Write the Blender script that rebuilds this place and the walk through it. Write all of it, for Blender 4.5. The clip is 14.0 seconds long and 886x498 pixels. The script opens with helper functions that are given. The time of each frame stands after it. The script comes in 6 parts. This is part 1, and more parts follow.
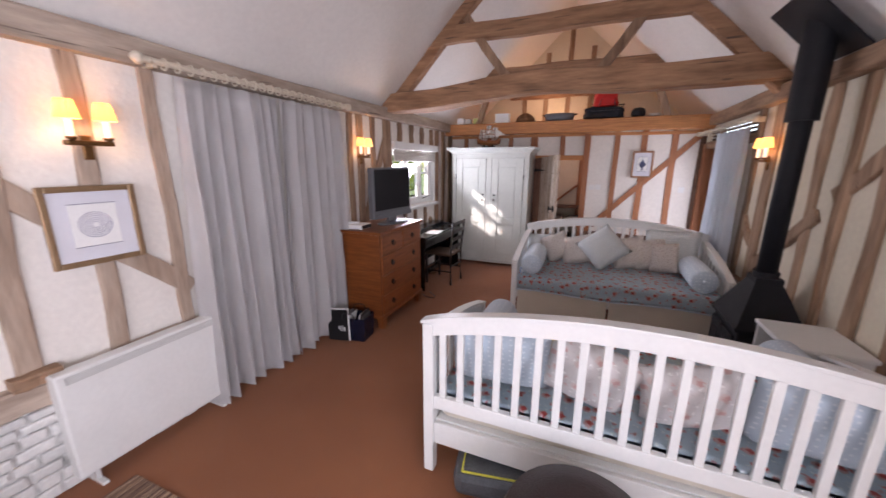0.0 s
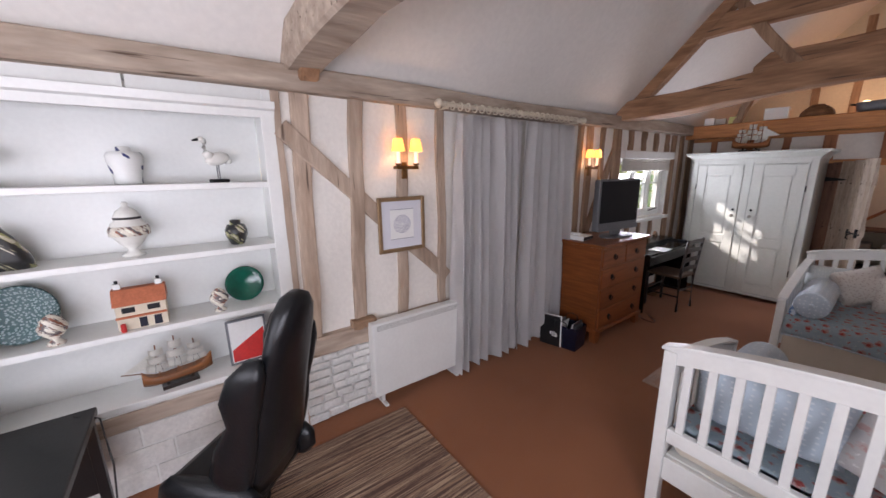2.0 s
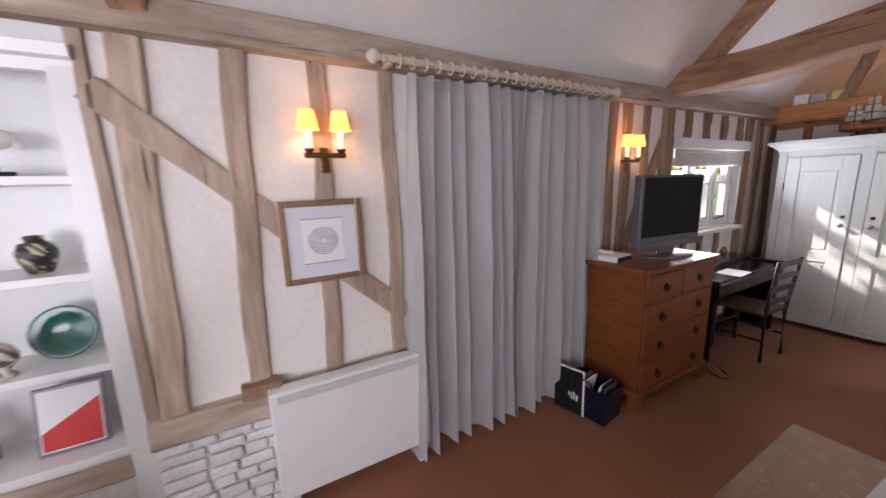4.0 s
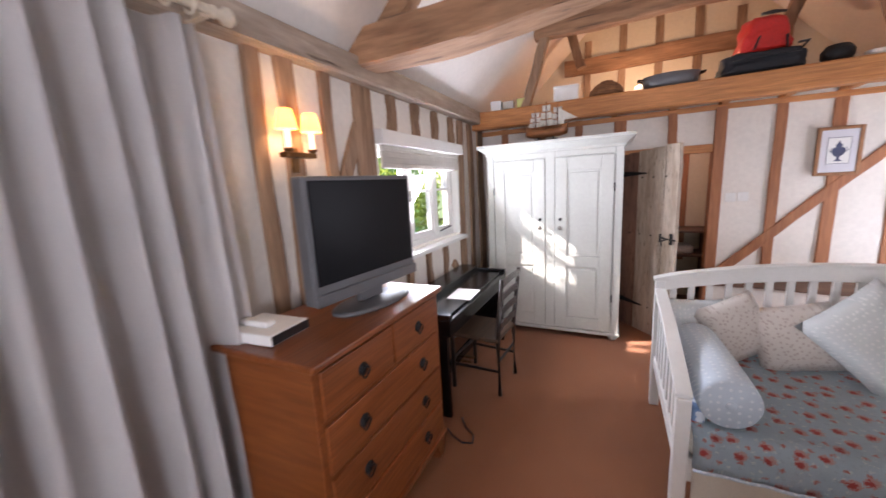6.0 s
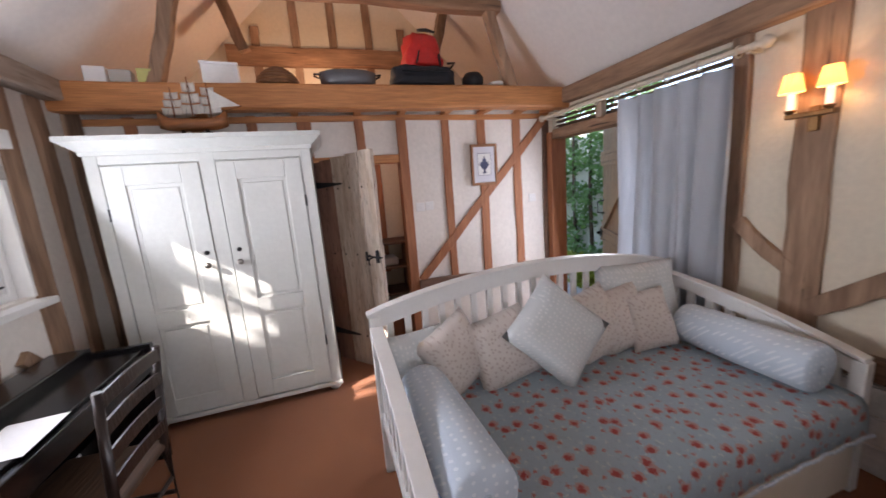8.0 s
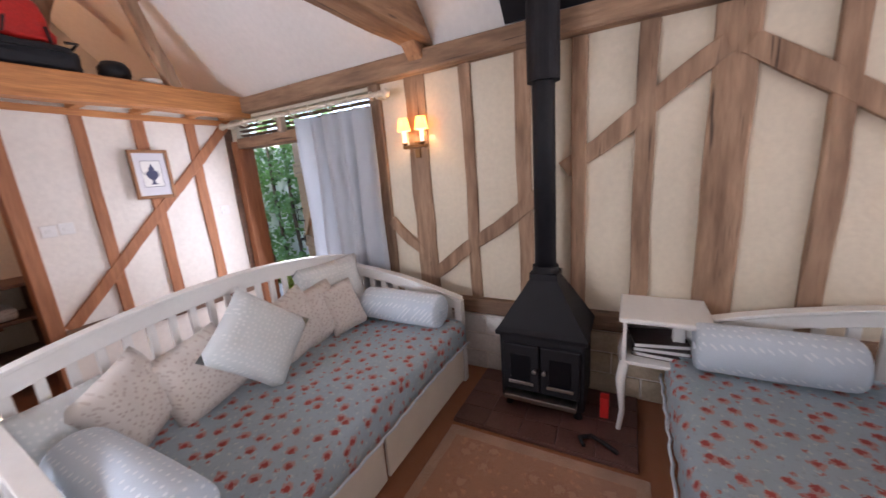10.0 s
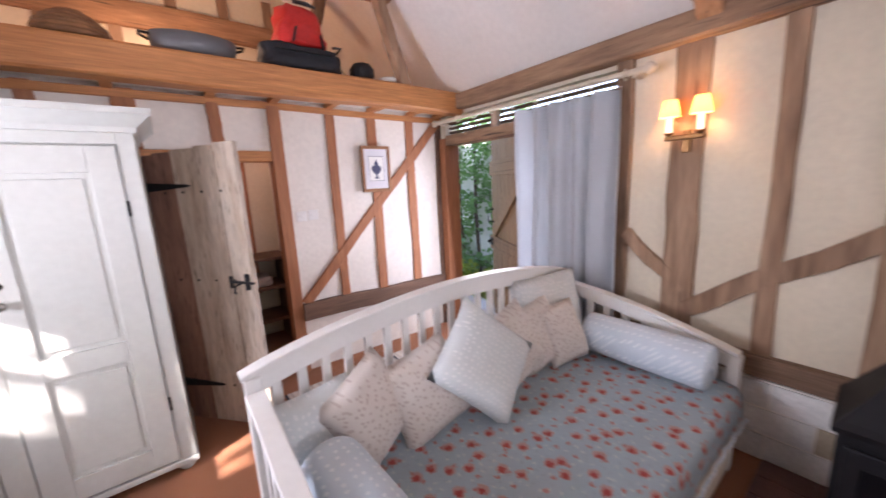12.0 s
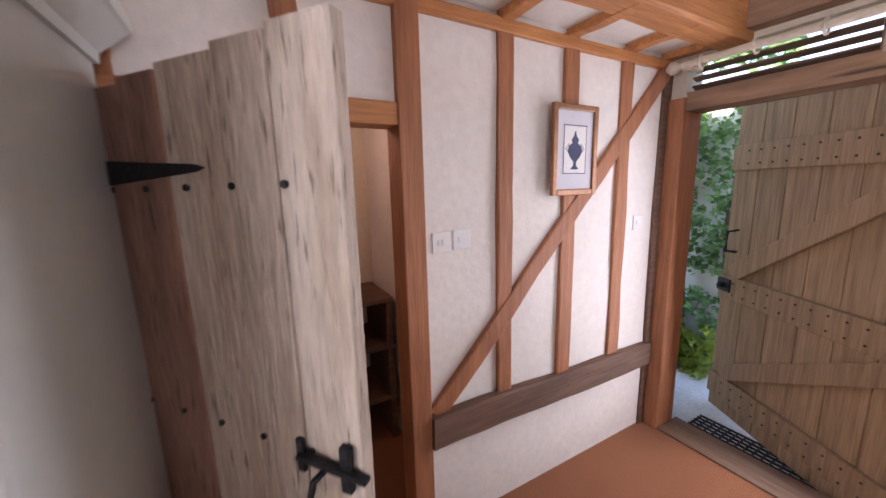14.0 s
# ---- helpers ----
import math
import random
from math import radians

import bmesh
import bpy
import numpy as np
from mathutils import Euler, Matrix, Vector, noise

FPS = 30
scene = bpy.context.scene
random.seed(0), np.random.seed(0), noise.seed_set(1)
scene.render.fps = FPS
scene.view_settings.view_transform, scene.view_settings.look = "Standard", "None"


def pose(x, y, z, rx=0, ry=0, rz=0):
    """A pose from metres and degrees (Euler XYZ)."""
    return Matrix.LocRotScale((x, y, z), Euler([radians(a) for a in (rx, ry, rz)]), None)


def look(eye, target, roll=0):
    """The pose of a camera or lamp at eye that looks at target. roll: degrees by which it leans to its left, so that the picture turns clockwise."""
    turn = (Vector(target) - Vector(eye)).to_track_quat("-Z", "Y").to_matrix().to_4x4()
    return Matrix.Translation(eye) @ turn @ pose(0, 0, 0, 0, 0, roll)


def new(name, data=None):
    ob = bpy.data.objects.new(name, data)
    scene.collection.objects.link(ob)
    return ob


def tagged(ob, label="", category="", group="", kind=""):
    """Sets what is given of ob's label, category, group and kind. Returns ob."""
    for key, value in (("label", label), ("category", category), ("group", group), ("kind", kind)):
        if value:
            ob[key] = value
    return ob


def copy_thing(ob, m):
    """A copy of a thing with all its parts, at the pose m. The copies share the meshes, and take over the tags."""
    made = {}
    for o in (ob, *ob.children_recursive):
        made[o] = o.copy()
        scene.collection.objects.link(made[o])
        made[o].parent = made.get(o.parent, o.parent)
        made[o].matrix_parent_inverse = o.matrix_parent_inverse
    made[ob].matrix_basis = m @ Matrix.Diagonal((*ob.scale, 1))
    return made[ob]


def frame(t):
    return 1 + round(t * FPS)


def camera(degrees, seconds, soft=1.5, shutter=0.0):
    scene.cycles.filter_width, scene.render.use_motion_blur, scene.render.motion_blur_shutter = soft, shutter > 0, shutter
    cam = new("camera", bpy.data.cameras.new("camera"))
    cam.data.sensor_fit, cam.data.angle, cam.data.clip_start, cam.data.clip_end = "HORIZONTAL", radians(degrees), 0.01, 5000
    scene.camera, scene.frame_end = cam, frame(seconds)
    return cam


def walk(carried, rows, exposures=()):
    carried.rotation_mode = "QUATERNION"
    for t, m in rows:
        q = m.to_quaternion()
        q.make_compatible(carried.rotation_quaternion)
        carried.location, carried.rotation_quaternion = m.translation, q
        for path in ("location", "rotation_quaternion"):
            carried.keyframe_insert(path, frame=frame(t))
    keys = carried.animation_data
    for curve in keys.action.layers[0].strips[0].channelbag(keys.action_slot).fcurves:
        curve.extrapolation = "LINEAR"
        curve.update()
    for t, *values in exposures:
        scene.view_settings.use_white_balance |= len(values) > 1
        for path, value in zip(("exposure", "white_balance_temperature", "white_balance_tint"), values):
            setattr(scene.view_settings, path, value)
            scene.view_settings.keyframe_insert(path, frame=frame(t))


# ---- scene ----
cam = camera(103.1, 14.0, shutter=0.3)
PATH = [
    (0, (0.542, 1.218, 1.753), (-0.198, 3.016, 1.285), 0.2),
    (0.5, (0.507, 1.163, 1.767), (-0.559, 2.790, 1.299), 0.0),
    (1, (0.491, 1.091, 1.792), (-0.838, 2.515, 1.336), -0.4),
    (1.5, (0.471, 0.992, 1.818), (-1.040, 2.224, 1.372), -0.4),
    (2, (0.448, 0.912, 1.829), (-1.132, 2.058, 1.394), -0.7),
    (2.2, (0.435, 0.939, 1.825), (-1.178, 2.041, 1.396), -1.1),
    (2.7, (0.376, 1.032, 1.810), (-1.293, 2.052, 1.393), -1.2),
    (3.2, (0.244, 1.301, 1.768), (-1.478, 2.234, 1.371), -1.3),
    (3.7, (0.065, 1.669, 1.723), (-1.675, 2.574, 1.346), -1.5),
    (4.3, (-0.176, 2.131, 1.698), (-1.841, 3.176, 1.331), -1.8),
    (4.5, (-0.241, 2.246, 1.697), (-1.878, 3.335, 1.330), -1.6),
    (5, (-0.403, 2.560, 1.700), (-1.860, 3.882, 1.343), -2.1),
    (5.5, (-0.450, 2.986, 1.667), (-1.647, 4.550, 1.319), -3.0),
    (6, (-0.492, 3.432, 1.646), (-1.353, 5.201, 1.292), -3.1),
    (6.5, (-0.457, 3.871, 1.645), (-1.006, 5.761, 1.289), -3.4),
    (7, (-0.397, 4.285, 1.606), (-0.562, 6.245, 1.243), -4.1),
    (7.5, (-0.332, 4.425, 1.605), (-0.081, 6.374, 1.235), -4.2),
    (8, (-0.351, 4.356, 1.582), (0.251, 6.229, 1.226), -4.4),
    (8.5, (-0.389, 4.240, 1.544), (0.548, 5.972, 1.192), -4.7),
    (9, (-0.401, 4.141, 1.524), (0.845, 5.661, 1.152), -5.0),
    (9.5, (-0.390, 4.083, 1.539), (1.130, 5.321, 1.142), -4.8),
    (10, (-0.352, 4.072, 1.601), (1.365, 5.001, 1.167), -4.4),
    (10.5, (-0.314, 4.129, 1.673), (1.500, 4.843, 1.211), -3.9),
    (10.9, (-0.300, 4.240, 1.714), (1.521, 4.934, 1.243), -3.4),
    (11.3, (-0.316, 4.419, 1.718), (1.423, 5.298, 1.266), -2.8),
    (11.5, (-0.290, 4.499, 1.700), (1.324, 5.593, 1.260), -3.0),
    (12, (-0.343, 4.765, 1.605), (0.867, 6.314, 1.235), -2.7),
    (12.5, (-0.443, 5.243, 1.570), (0.506, 6.973, 1.243), -1.9),
    (13, (-0.378, 5.739, 1.549), (0.409, 7.549, 1.226), -1.4),
    (13.5, (-0.240, 6.217, 1.602), (0.566, 8.012, 1.243), -1.3),
    (14, (-0.114, 6.587, 1.609), (0.827, 8.316, 1.257), -1.5),
]
walk(cam, [(t, look(eye, target, roll)) for t, eye, target, roll in PATH], [(0, 1.82, 6300, 26), (1, 1.68, 6300, 24), (2.2, 1.32, 6300, 22), (4.5, 1.62, 6300, 25), (5.5, 2.4, 6300, 24), (6.5, 2.1, 6300, 21), (7, 2.15, 6150, 22), (7.5, 1.9, 6200, 21), (9, 2.1, 6450, 25), (11.5, 2.6, 6050, 22), (12, 2.5, 6300, 27), (12.5, 1.75, 6300, 24), (13, 1.6, 6500, 27), (13.5, 1.95, 6500, 27), (14, 2.25, 6400, 27)])

# ---------- world, sun, lamps ----------
world = bpy.data.worlds.new("sky")
scene.world = world
world.use_nodes = True
wn = world.node_tree
sky = wn.nodes.new("ShaderNodeTexSky")
sky.sky_type = "NISHITA"
sky.sun_disc = False
SUN_EL, SUN_AZ = radians(33), radians(247)
sky.sun_elevation, sky.sun_rotation = SUN_EL, SUN_AZ
wn.nodes["Background"].inputs["Strength"].default_value = 0.15
wn.links.new(sky.outputs[0], wn.nodes["Background"].inputs["Color"])
sun = new("sun", bpy.data.lights.new("sun", "SUN"))
sun.data.energy, sun.data.angle, sun.data.color = 5.0, radians(0.5), (1.0, 0.93, 0.82)
sun.matrix_world = look((0, 0, 0), (-math.sin(SUN_AZ) * math.cos(SUN_EL), -math.cos(SUN_AZ) * math.cos(SUN_EL), -math.sin(SUN_EL)))


def area(name, m, sx, sy, watts, color):
    ob = new(name, bpy.data.lights.new(name, "AREA"))
    ob.data.shape, ob.data.size, ob.data.size_y, ob.data.energy, ob.data.color = "RECTANGLE", sx, sy, watts, color
    ob.matrix_world = m
    return ob


def bulb(name, p, watts, color=(1.0, 0.62, 0.30), r=0.02):
    ob = new(name, bpy.data.lights.new(name, "POINT"))
    ob.data.energy, ob.data.color, ob.data.shadow_soft_size = watts, color, r
    ob.location = p
    return ob


DAY = (0.90, 0.95, 1.0)
area("window_light", look((-2.055, 6.26, 1.5), (0, 5.4, 2.5)), 1.25, 0.55, 13.5, DAY)
area("garden_door_light", look((2.14, 7.12, 1.1), (0.3, 7.12, 0.9)), 0.7, 1.7, 5, DAY)
# two fill lamps, added out of view to brighten the near end
area("back_fill_light", look((0.3, -1.25, 1.6), (0.1, 3, 2.9)), 3.2, 1.2, 20, DAY)
area("side_fill_light", look((2.05, 0.1, 1.45), (-2, -0.3, 1.4)), 1.9, 1.1, 32, DAY)


# ---------- materials ----------
def mat(name, col, rough=0.6, var=0.15, scale=8.0, bump=0.15, fine=60.0, metal=0.0, stretch=(1, 1, 1), col2=None, rnd=0.0, spec=0.5, sheen=0.0):
    """Two scales of noise over a base colour: broad mottling and fine grain with relief."""
    m = bpy.data.materials.new(name)
    m.use_nodes = True
    t = m.node_tree
    b = t.nodes["Principled BSDF"]
    tc = t.nodes.new("ShaderNodeTexCoord")
    mp = t.nodes.new("ShaderNodeMapping")
    mp.inputs["Scale"].default_value = stretch
    t.links.new(tc.outputs["Object"], mp.inputs[0])
    n1 = t.nodes.new("ShaderNodeTexNoise")
    n1.inputs["Scale"].default_value, n1.inputs["Detail"].default_value = scale, 5
    n2 = t.nodes.new("ShaderNodeTexNoise")
    n2.inputs["Scale"].default_value, n2.inputs["Detail"].default_value = fine, 4
    for n in (n1, n2):
        t.links.new(mp.outputs[0], n.inputs["Vector"])
    r1 = t.nodes.new("ShaderNodeMapRange")
    r1.inputs[1].default_value, r1.inputs[2].default_value = 0.3, 0.7
    t.links.new(n1.outputs[0], r1.inputs[0])
    mix = t.nodes.new("ShaderNodeMix")
    mix.data_type = "RGBA"
    c2 = col2 or tuple(c * (1 - var * 1.6) for c in col)
    mix.inputs[6].default_value, mix.inputs[7].default_value = (*col, 1), (*c2, 1)
    t.links.new(r1.outputs[0], mix.inputs[0])
    hsv = t.nodes.new("ShaderNodeHueSaturation")
    t.links.new(mix.outputs[2], hsv.inputs["Color"])
    mr = t.nodes.new("ShaderNodeMapRange")
    mr.inputs[1].default_value, mr.inputs[2].default_value = 0.25, 0.75
    mr.inputs[3].default_value, mr.inputs[4].default_value = 1 - var, 1 + var
    t.links.new(n2.outputs[0], mr.inputs[0])
    if rnd:
        oi = t.nodes.new("ShaderNodeObjectInfo")
        ma = t.nodes.new("ShaderNodeMath")
        ma.operation = "MULTIPLY_ADD"
        ma.inputs[1].default_value, ma.inputs[2].default_value = 2 * rnd, 1 - rnd
        mm = t.nodes.new("ShaderNodeMath")
        mm.operation = "MULTIPLY"
        t.links.new(oi.outputs["Random"], ma.inputs[0])
        t.links.new(ma.outputs[0], mm.inputs[0])
        t.links.new(mr.outputs[0], mm.inputs[1])
        t.links.new(mm.outputs[0], hsv.inputs["Value"])
    else:
        t.links.new(mr.outputs[0], hsv.inputs["Value"])
    t.links.new(hsv.outputs[0], b.inputs["Base Color"])
    b.inputs["Roughness"].default_value, b.inputs["Metallic"].default_value = rough, metal
    b.inputs["Specular IOR Level"].default_value = spec
    if sheen:
        b.inputs["Sheen Weight"].default_value = sheen
    if bump:
        bp = t.nodes.new("ShaderNodeBump")
        bp.inputs["Strength"].default_value, bp.inputs["Distance"].default_value = bump, 0.01
        t.links.new(n2.outputs[0], bp.inputs["Height"])
        t.links.new(bp.outputs[0], b.inputs["Normal"])
    return m


def bsdf(m):
    return m.node_tree.nodes["Principled BSDF"]


def wood(name, col, col2, axis=2, rough=0.55, scale=2.5, bump=0.35, rnd=0.08, var=0.22, across=14):
    """Wood with grain along one axis."""
    st = [across] * 3
    st[axis] = 0.9
    return mat(name, col, rough, var, scale, bump, 7.0, stretch=tuple(st), col2=col2, rnd=rnd)


def cracked(m, sc, lo, hi, dark):
    """Thin dark drying cracks over a wood."""
    t = m.node_tree
    tc = t.nodes.new("ShaderNodeTexCoord")
    mp = t.nodes.new("ShaderNodeMapping")
    mp.inputs["Scale"].default_value = sc
    t.links.new(tc.outputs["Object"], mp.inputs[0])
    nz = t.nodes.new("ShaderNodeTexNoise")
    nz.inputs["Scale"].default_value, nz.inputs["Detail"].default_value = 1.0, 3
    t.links.new(mp.outputs[0], nz.inputs["Vector"])
    mr = t.nodes.new("ShaderNodeMapRange")
    mr.inputs[1].default_value, mr.inputs[2].default_value = lo, hi
    t.links.new(nz.outputs[0], mr.inputs[0])
    mx = t.nodes.new("ShaderNodeMix")
    mx.data_type = "RGBA"
    mx.inputs[6].default_value = (*dark, 1)
    hsv = [x for x in t.nodes if x.type == "HUE_SAT"][0]
    t.links.new(mr.outputs[0], mx.inputs[0])
    t.links.new(hsv.outputs[0], mx.inputs[7])
    t.links.new(mx.outputs[2], bsdf(m).inputs["Base Color"])
    return m


def glow(name, col, strength):
    m = bpy.data.materials.new(name)
    m.use_nodes = True
    b = bsdf(m)
    b.inputs["Base Color"].default_value = (*col, 1)
    b.inputs["Emission Color"].default_value = (*col, 1)
    b.inputs["Emission Strength"].default_value = strength
    return m


def stripes(name, cols, axis, period, rough=0.9, jitter=0.0, bump=0.4):
    """Woven stripes across one axis in world metres."""
    m = mat(name, cols[0], rough, 0.12, 20, bump, 300)
    t = m.node_tree
    tc = t.nodes.new("ShaderNodeTexCoord")
    sx = t.nodes.new("ShaderNodeSeparateXYZ")
    t.links.new(tc.outputs["Object"], sx.inputs[0])
    mu = t.nodes.new("ShaderNodeMath")
    mu.operation = "MULTIPLY"
    mu.inputs[1].default_value = 1 / period
    t.links.new(sx.outputs[axis], mu.inputs[0])
    src = mu.outputs[0]
    if jitter:
        mp = t.nodes.new("ShaderNodeMapping")
        sc = [0.6, 0.6, 0.6]
        sc[axis] = 70
        mp.inputs["Scale"].default_value = sc
        t.links.new(tc.outputs["Object"], mp.inputs[0])
        nz = t.nodes.new("ShaderNodeTexNoise")
        nz.inputs["Scale"].default_value, nz.inputs["Detail"].default_value = 1.0, 3
        t.links.new(mp.outputs[0], nz.inputs["Vector"])
        mr = t.nodes.new("ShaderNodeMapRange")
        mr.inputs[1].default_value, mr.inputs[2].default_value = 0.28, 0.72
        t.links.new(nz.outputs[0], mr.inputs[0])
        src = mr.outputs[0]
    else:
        fr = t.nodes.new("ShaderNodeMath")
        fr.operation = "FRACT"
        t.links.new(src, fr.inputs[0])
        src = fr.outputs[0]
    ramp = t.nodes.new("ShaderNodeValToRGB")
    ramp.color_ramp.interpolation = "CONSTANT"
    e = ramp.color_ramp.elements
    n = len(cols)
    e[0].position, e[0].color = 0, (*cols[0], 1)
    e[1].position, e[1].color = 1 / n, (*cols[1], 1)
    for i in range(2, n):
        k = e.new(i / n)
        k.color = (*cols[i], 1)
    t.links.new(src, ramp.inputs[0])
    mix = [x for x in t.nodes if x.type == "MIX"][0]
    for i in (6, 7):
        t.links.new(ramp.outputs[0], mix.inputs[i])
    return m


def printed(name, ground, spots, cell, size, spots2=None, rough=0.85, rand=1.0):
    """Cloth or china with a printed pattern: spots, and with a second colour, roses among small sprigs."""
    m = mat(name, ground, rough, 0.06, 6, 0.25, 250, sheen=0.2)
    t = m.node_tree
    tc = t.nodes.new("ShaderNodeTexCoord")
    sp = t.nodes.new("ShaderNodeSeparateXYZ")
    t.links.new(tc.outputs["Object"], sp.inputs[0])
    ay = t.nodes.new("ShaderNodeMath")
    t.links.new(sp.outputs[1], ay.inputs[0])
    t.links.new(sp.outputs[2], ay.inputs[1])
    cb = t.nodes.new("ShaderNodeCombineXYZ")
    t.links.new(sp.outputs[0], cb.inputs[0])
    t.links.new(ay.outputs[0], cb.inputs[1])
    nz = t.nodes.new("ShaderNodeTexNoise")
    nz.inputs["Scale"].default_value = (2.8 if spots2 else 1.8) / (size * cell)
    t.links.new(cb.outputs[0], nz.inputs["Vector"])
    warp = t.nodes.new("ShaderNodeVectorMath")
    warp.operation = "MULTIPLY_ADD"
    k = cell * size * (1.7 if spots2 else 0.15)
    warp.inputs[1].default_value = (k, k, 0)
    t.links.new(nz.outputs["Color"], warp.inputs[0])
    t.links.new(cb.outputs[0], warp.inputs[2])
    mix = [x for x in t.nodes if x.type == "MIX"][0]
    hsv = [x for x in t.nodes if x.type == "HUE_SAT"][0]
    out = mix.outputs[2]
    layers = [(1.0, size, spots, (0, 0, 0))]
    if spots2:
        layers = [(0.40, size * 0.62, tuple(0.86 * g for g in ground), (0.31, 0.7, 0)), (0.47, size * 0.55, tuple(min(0.86, 1.3 * g) for g in ground), (0.13, 0.2, 0)), (0.72, size * 0.5, tuple(0.5 * (a + b) for a, b in zip(spots, spots2)), (0.53, 0.41, 0)), (1.0, size, spots2, (0, 0, 0)), (1.0, size * 0.62, spots, (0.006, 0.004, 0))]
    for f, sz, col, off in layers:
        mp = t.nodes.new("ShaderNodeMapping")
        mp.inputs["Location"].default_value = off
        t.links.new(warp.outputs[0], mp.inputs[0])
        vo = t.nodes.new("ShaderNodeTexVoronoi")
        vo.voronoi_dimensions = "2D"
        vo.inputs["Scale"].default_value, vo.inputs["Randomness"].default_value = 1 / (cell * f), rand
        t.links.new(mp.outputs[0], vo.inputs["Vector"])
        lt = t.nodes.new("ShaderNodeMath")
        lt.operation = "LESS_THAN"
        lt.inputs[1].default_value = sz
        t.links.new(vo.outputs["Distance"], lt.inputs[0])
        m2 = t.nodes.new("ShaderNodeMix")
        m2.data_type = "RGBA"
        t.links.new(lt.outputs[0], m2.inputs[0])
        t.links.new(out, m2.inputs[6])
        m2.inputs[7].default_value = (*col, 1)
        out = m2.outputs[2]
    t.links.new(out, hsv.inputs["Color"])
    return m


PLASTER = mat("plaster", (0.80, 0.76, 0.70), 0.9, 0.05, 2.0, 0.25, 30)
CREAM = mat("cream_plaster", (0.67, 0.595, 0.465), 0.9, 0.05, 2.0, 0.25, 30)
CEIL = mat("ceiling_paint", (0.78, 0.75, 0.71), 0.9, 0.04, 1.5, 0.12, 25)
WHITE = mat("white_paint", (0.76, 0.765, 0.74), 0.35, 0.03, 5, 0.05, 40)
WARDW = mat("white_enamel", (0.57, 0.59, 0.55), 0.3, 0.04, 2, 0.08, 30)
SISAL = mat("sisal", (0.32, 0.115, 0.041), 0.95, 0.25, 1.2, 0.9, 200, col2=(0.25, 0.086, 0.029), sheen=0.12)
OAKX = wood("old_oak_x", (0.40, 0.225, 0.125), (0.20, 0.105, 0.055), 0, 0.8, scale=2.2, bump=0.6, var=0.18, across=6)
OAKY = wood("old_oak_y", (0.36, 0.225, 0.135), (0.17, 0.10, 0.06), 1, 0.8, scale=2.2, bump=0.6, var=0.18, across=6)
OAKZ = wood("old_oak_z", (0.38, 0.245, 0.155), (0.18, 0.105, 0.062), 2, 0.8, scale=2.2, bump=0.6, rnd=0.14, var=0.18, across=6)
LIMEY = wood("limed_oak_y", (0.50, 0.41, 0.33), (0.31, 0.235, 0.18), 1, 0.85, scale=2.2, bump=0.6, rnd=0.14, var=0.16, across=5)
LIMEZ = wood("limed_oak_z", (0.52, 0.41, 0.32), (0.33, 0.235, 0.17), 2, 0.85, scale=2.2, bump=0.6, rnd=0.14, var=0.16, across=5)
for _m, _sc in ((OAKX, (1.6, 38, 38)), (OAKY, (38, 1.6, 38)), (OAKZ, (38, 38, 1.6)), (LIMEY, (34, 1.8, 34)), (LIMEZ, (34, 34, 1.8))):
    cracked(_m, _sc, 0.28, 0.36, (0.085, 0.052, 0.034))
NEWX = wood("new_oak_x", (0.55, 0.24, 0.08), (0.38, 0.15, 0.05), 0, 0.55)
NEWZ = wood("new_oak_z", (0.40, 0.165, 0.07), (0.29, 0.11, 0.047), 2, 0.6)
SILLX = wood("dark_sill", (0.17, 0.095, 0.06), (0.10, 0.055, 0.035), 0, 0.7)
SILLY = wood("dark_sill_y", (0.20, 0.12, 0.075), (0.12, 0.07, 0.04), 1, 0.75)
PINE = wood("polished_pine", (0.27, 0.085, 0.025), (0.18, 0.05, 0.014), 1, 0.3, bump=0.1)
PINEX = wood("polished_pine_x", (0.24, 0.075, 0.02), (0.16, 0.045, 0.013), 0, 0.3, bump=0.1)
def weathered(name, col, col2):
    """Old boards: flaking pale surface, short dark cracks along the grain."""
    m = mat(name, col, 0.85, 0.2, 1.1, 0.9, 9.0, stretch=(9, 9, 1.3), col2=col2, rnd=0.08)
    return cracked(m, (70, 70, 9), 0.27, 0.40, tuple(0.4 * c for c in col2))


DOORWOOD = weathered("weathered_door", (0.60, 0.52, 0.43), (0.36, 0.27, 0.195))
DOORWOOD_R = weathered("weathered_door_red", (0.30, 0.16, 0.105), (0.19, 0.095, 0.065))
LEAFWOOD = wood("outer_door_oak", (0.31, 0.19, 0.095), (0.19, 0.11, 0.052), 2, 0.7)
DARKWOOD = wood("dark_wood", (0.024, 0.014, 0.010), (0.014, 0.008, 0.006), 2, 0.3)
IRON = mat("black_iron", (0.02, 0.02, 0.022), 0.55, 0.2, 20, 0.3, 120, metal=0.6)
STOVE = mat("stove_iron", (0.008, 0.008, 0.011), 0.6, 0.2, 12, 0.3, 160, spec=0.3)
BLACK = mat("black_plastic", (0.012, 0.012, 0.013), 0.35, 0.1, 12, 0.05, 90)
PIANO = mat("piano_black", (0.006, 0.005, 0.006), 0.2, 0.1, 10, 0.02, 60)
LEATHER = mat("black_leather", (0.007, 0.008, 0.010), 0.30, 0.2, 5, 0.15, 140, spec=0.35)
BROWNLEATHER = mat("brown_leather", (0.028, 0.009, 0.007), 0.5, 0.2, 5, 0.4, 120)
SILVER = mat("silver_plastic", (0.14, 0.145, 0.155), 0.4, 0.05, 12, 0.05, 80, metal=0.3)
SCREEN = mat("dark_screen", (0.006, 0.006, 0.008), 0.3, 0.05, 4, 0, 20, spec=0.12)
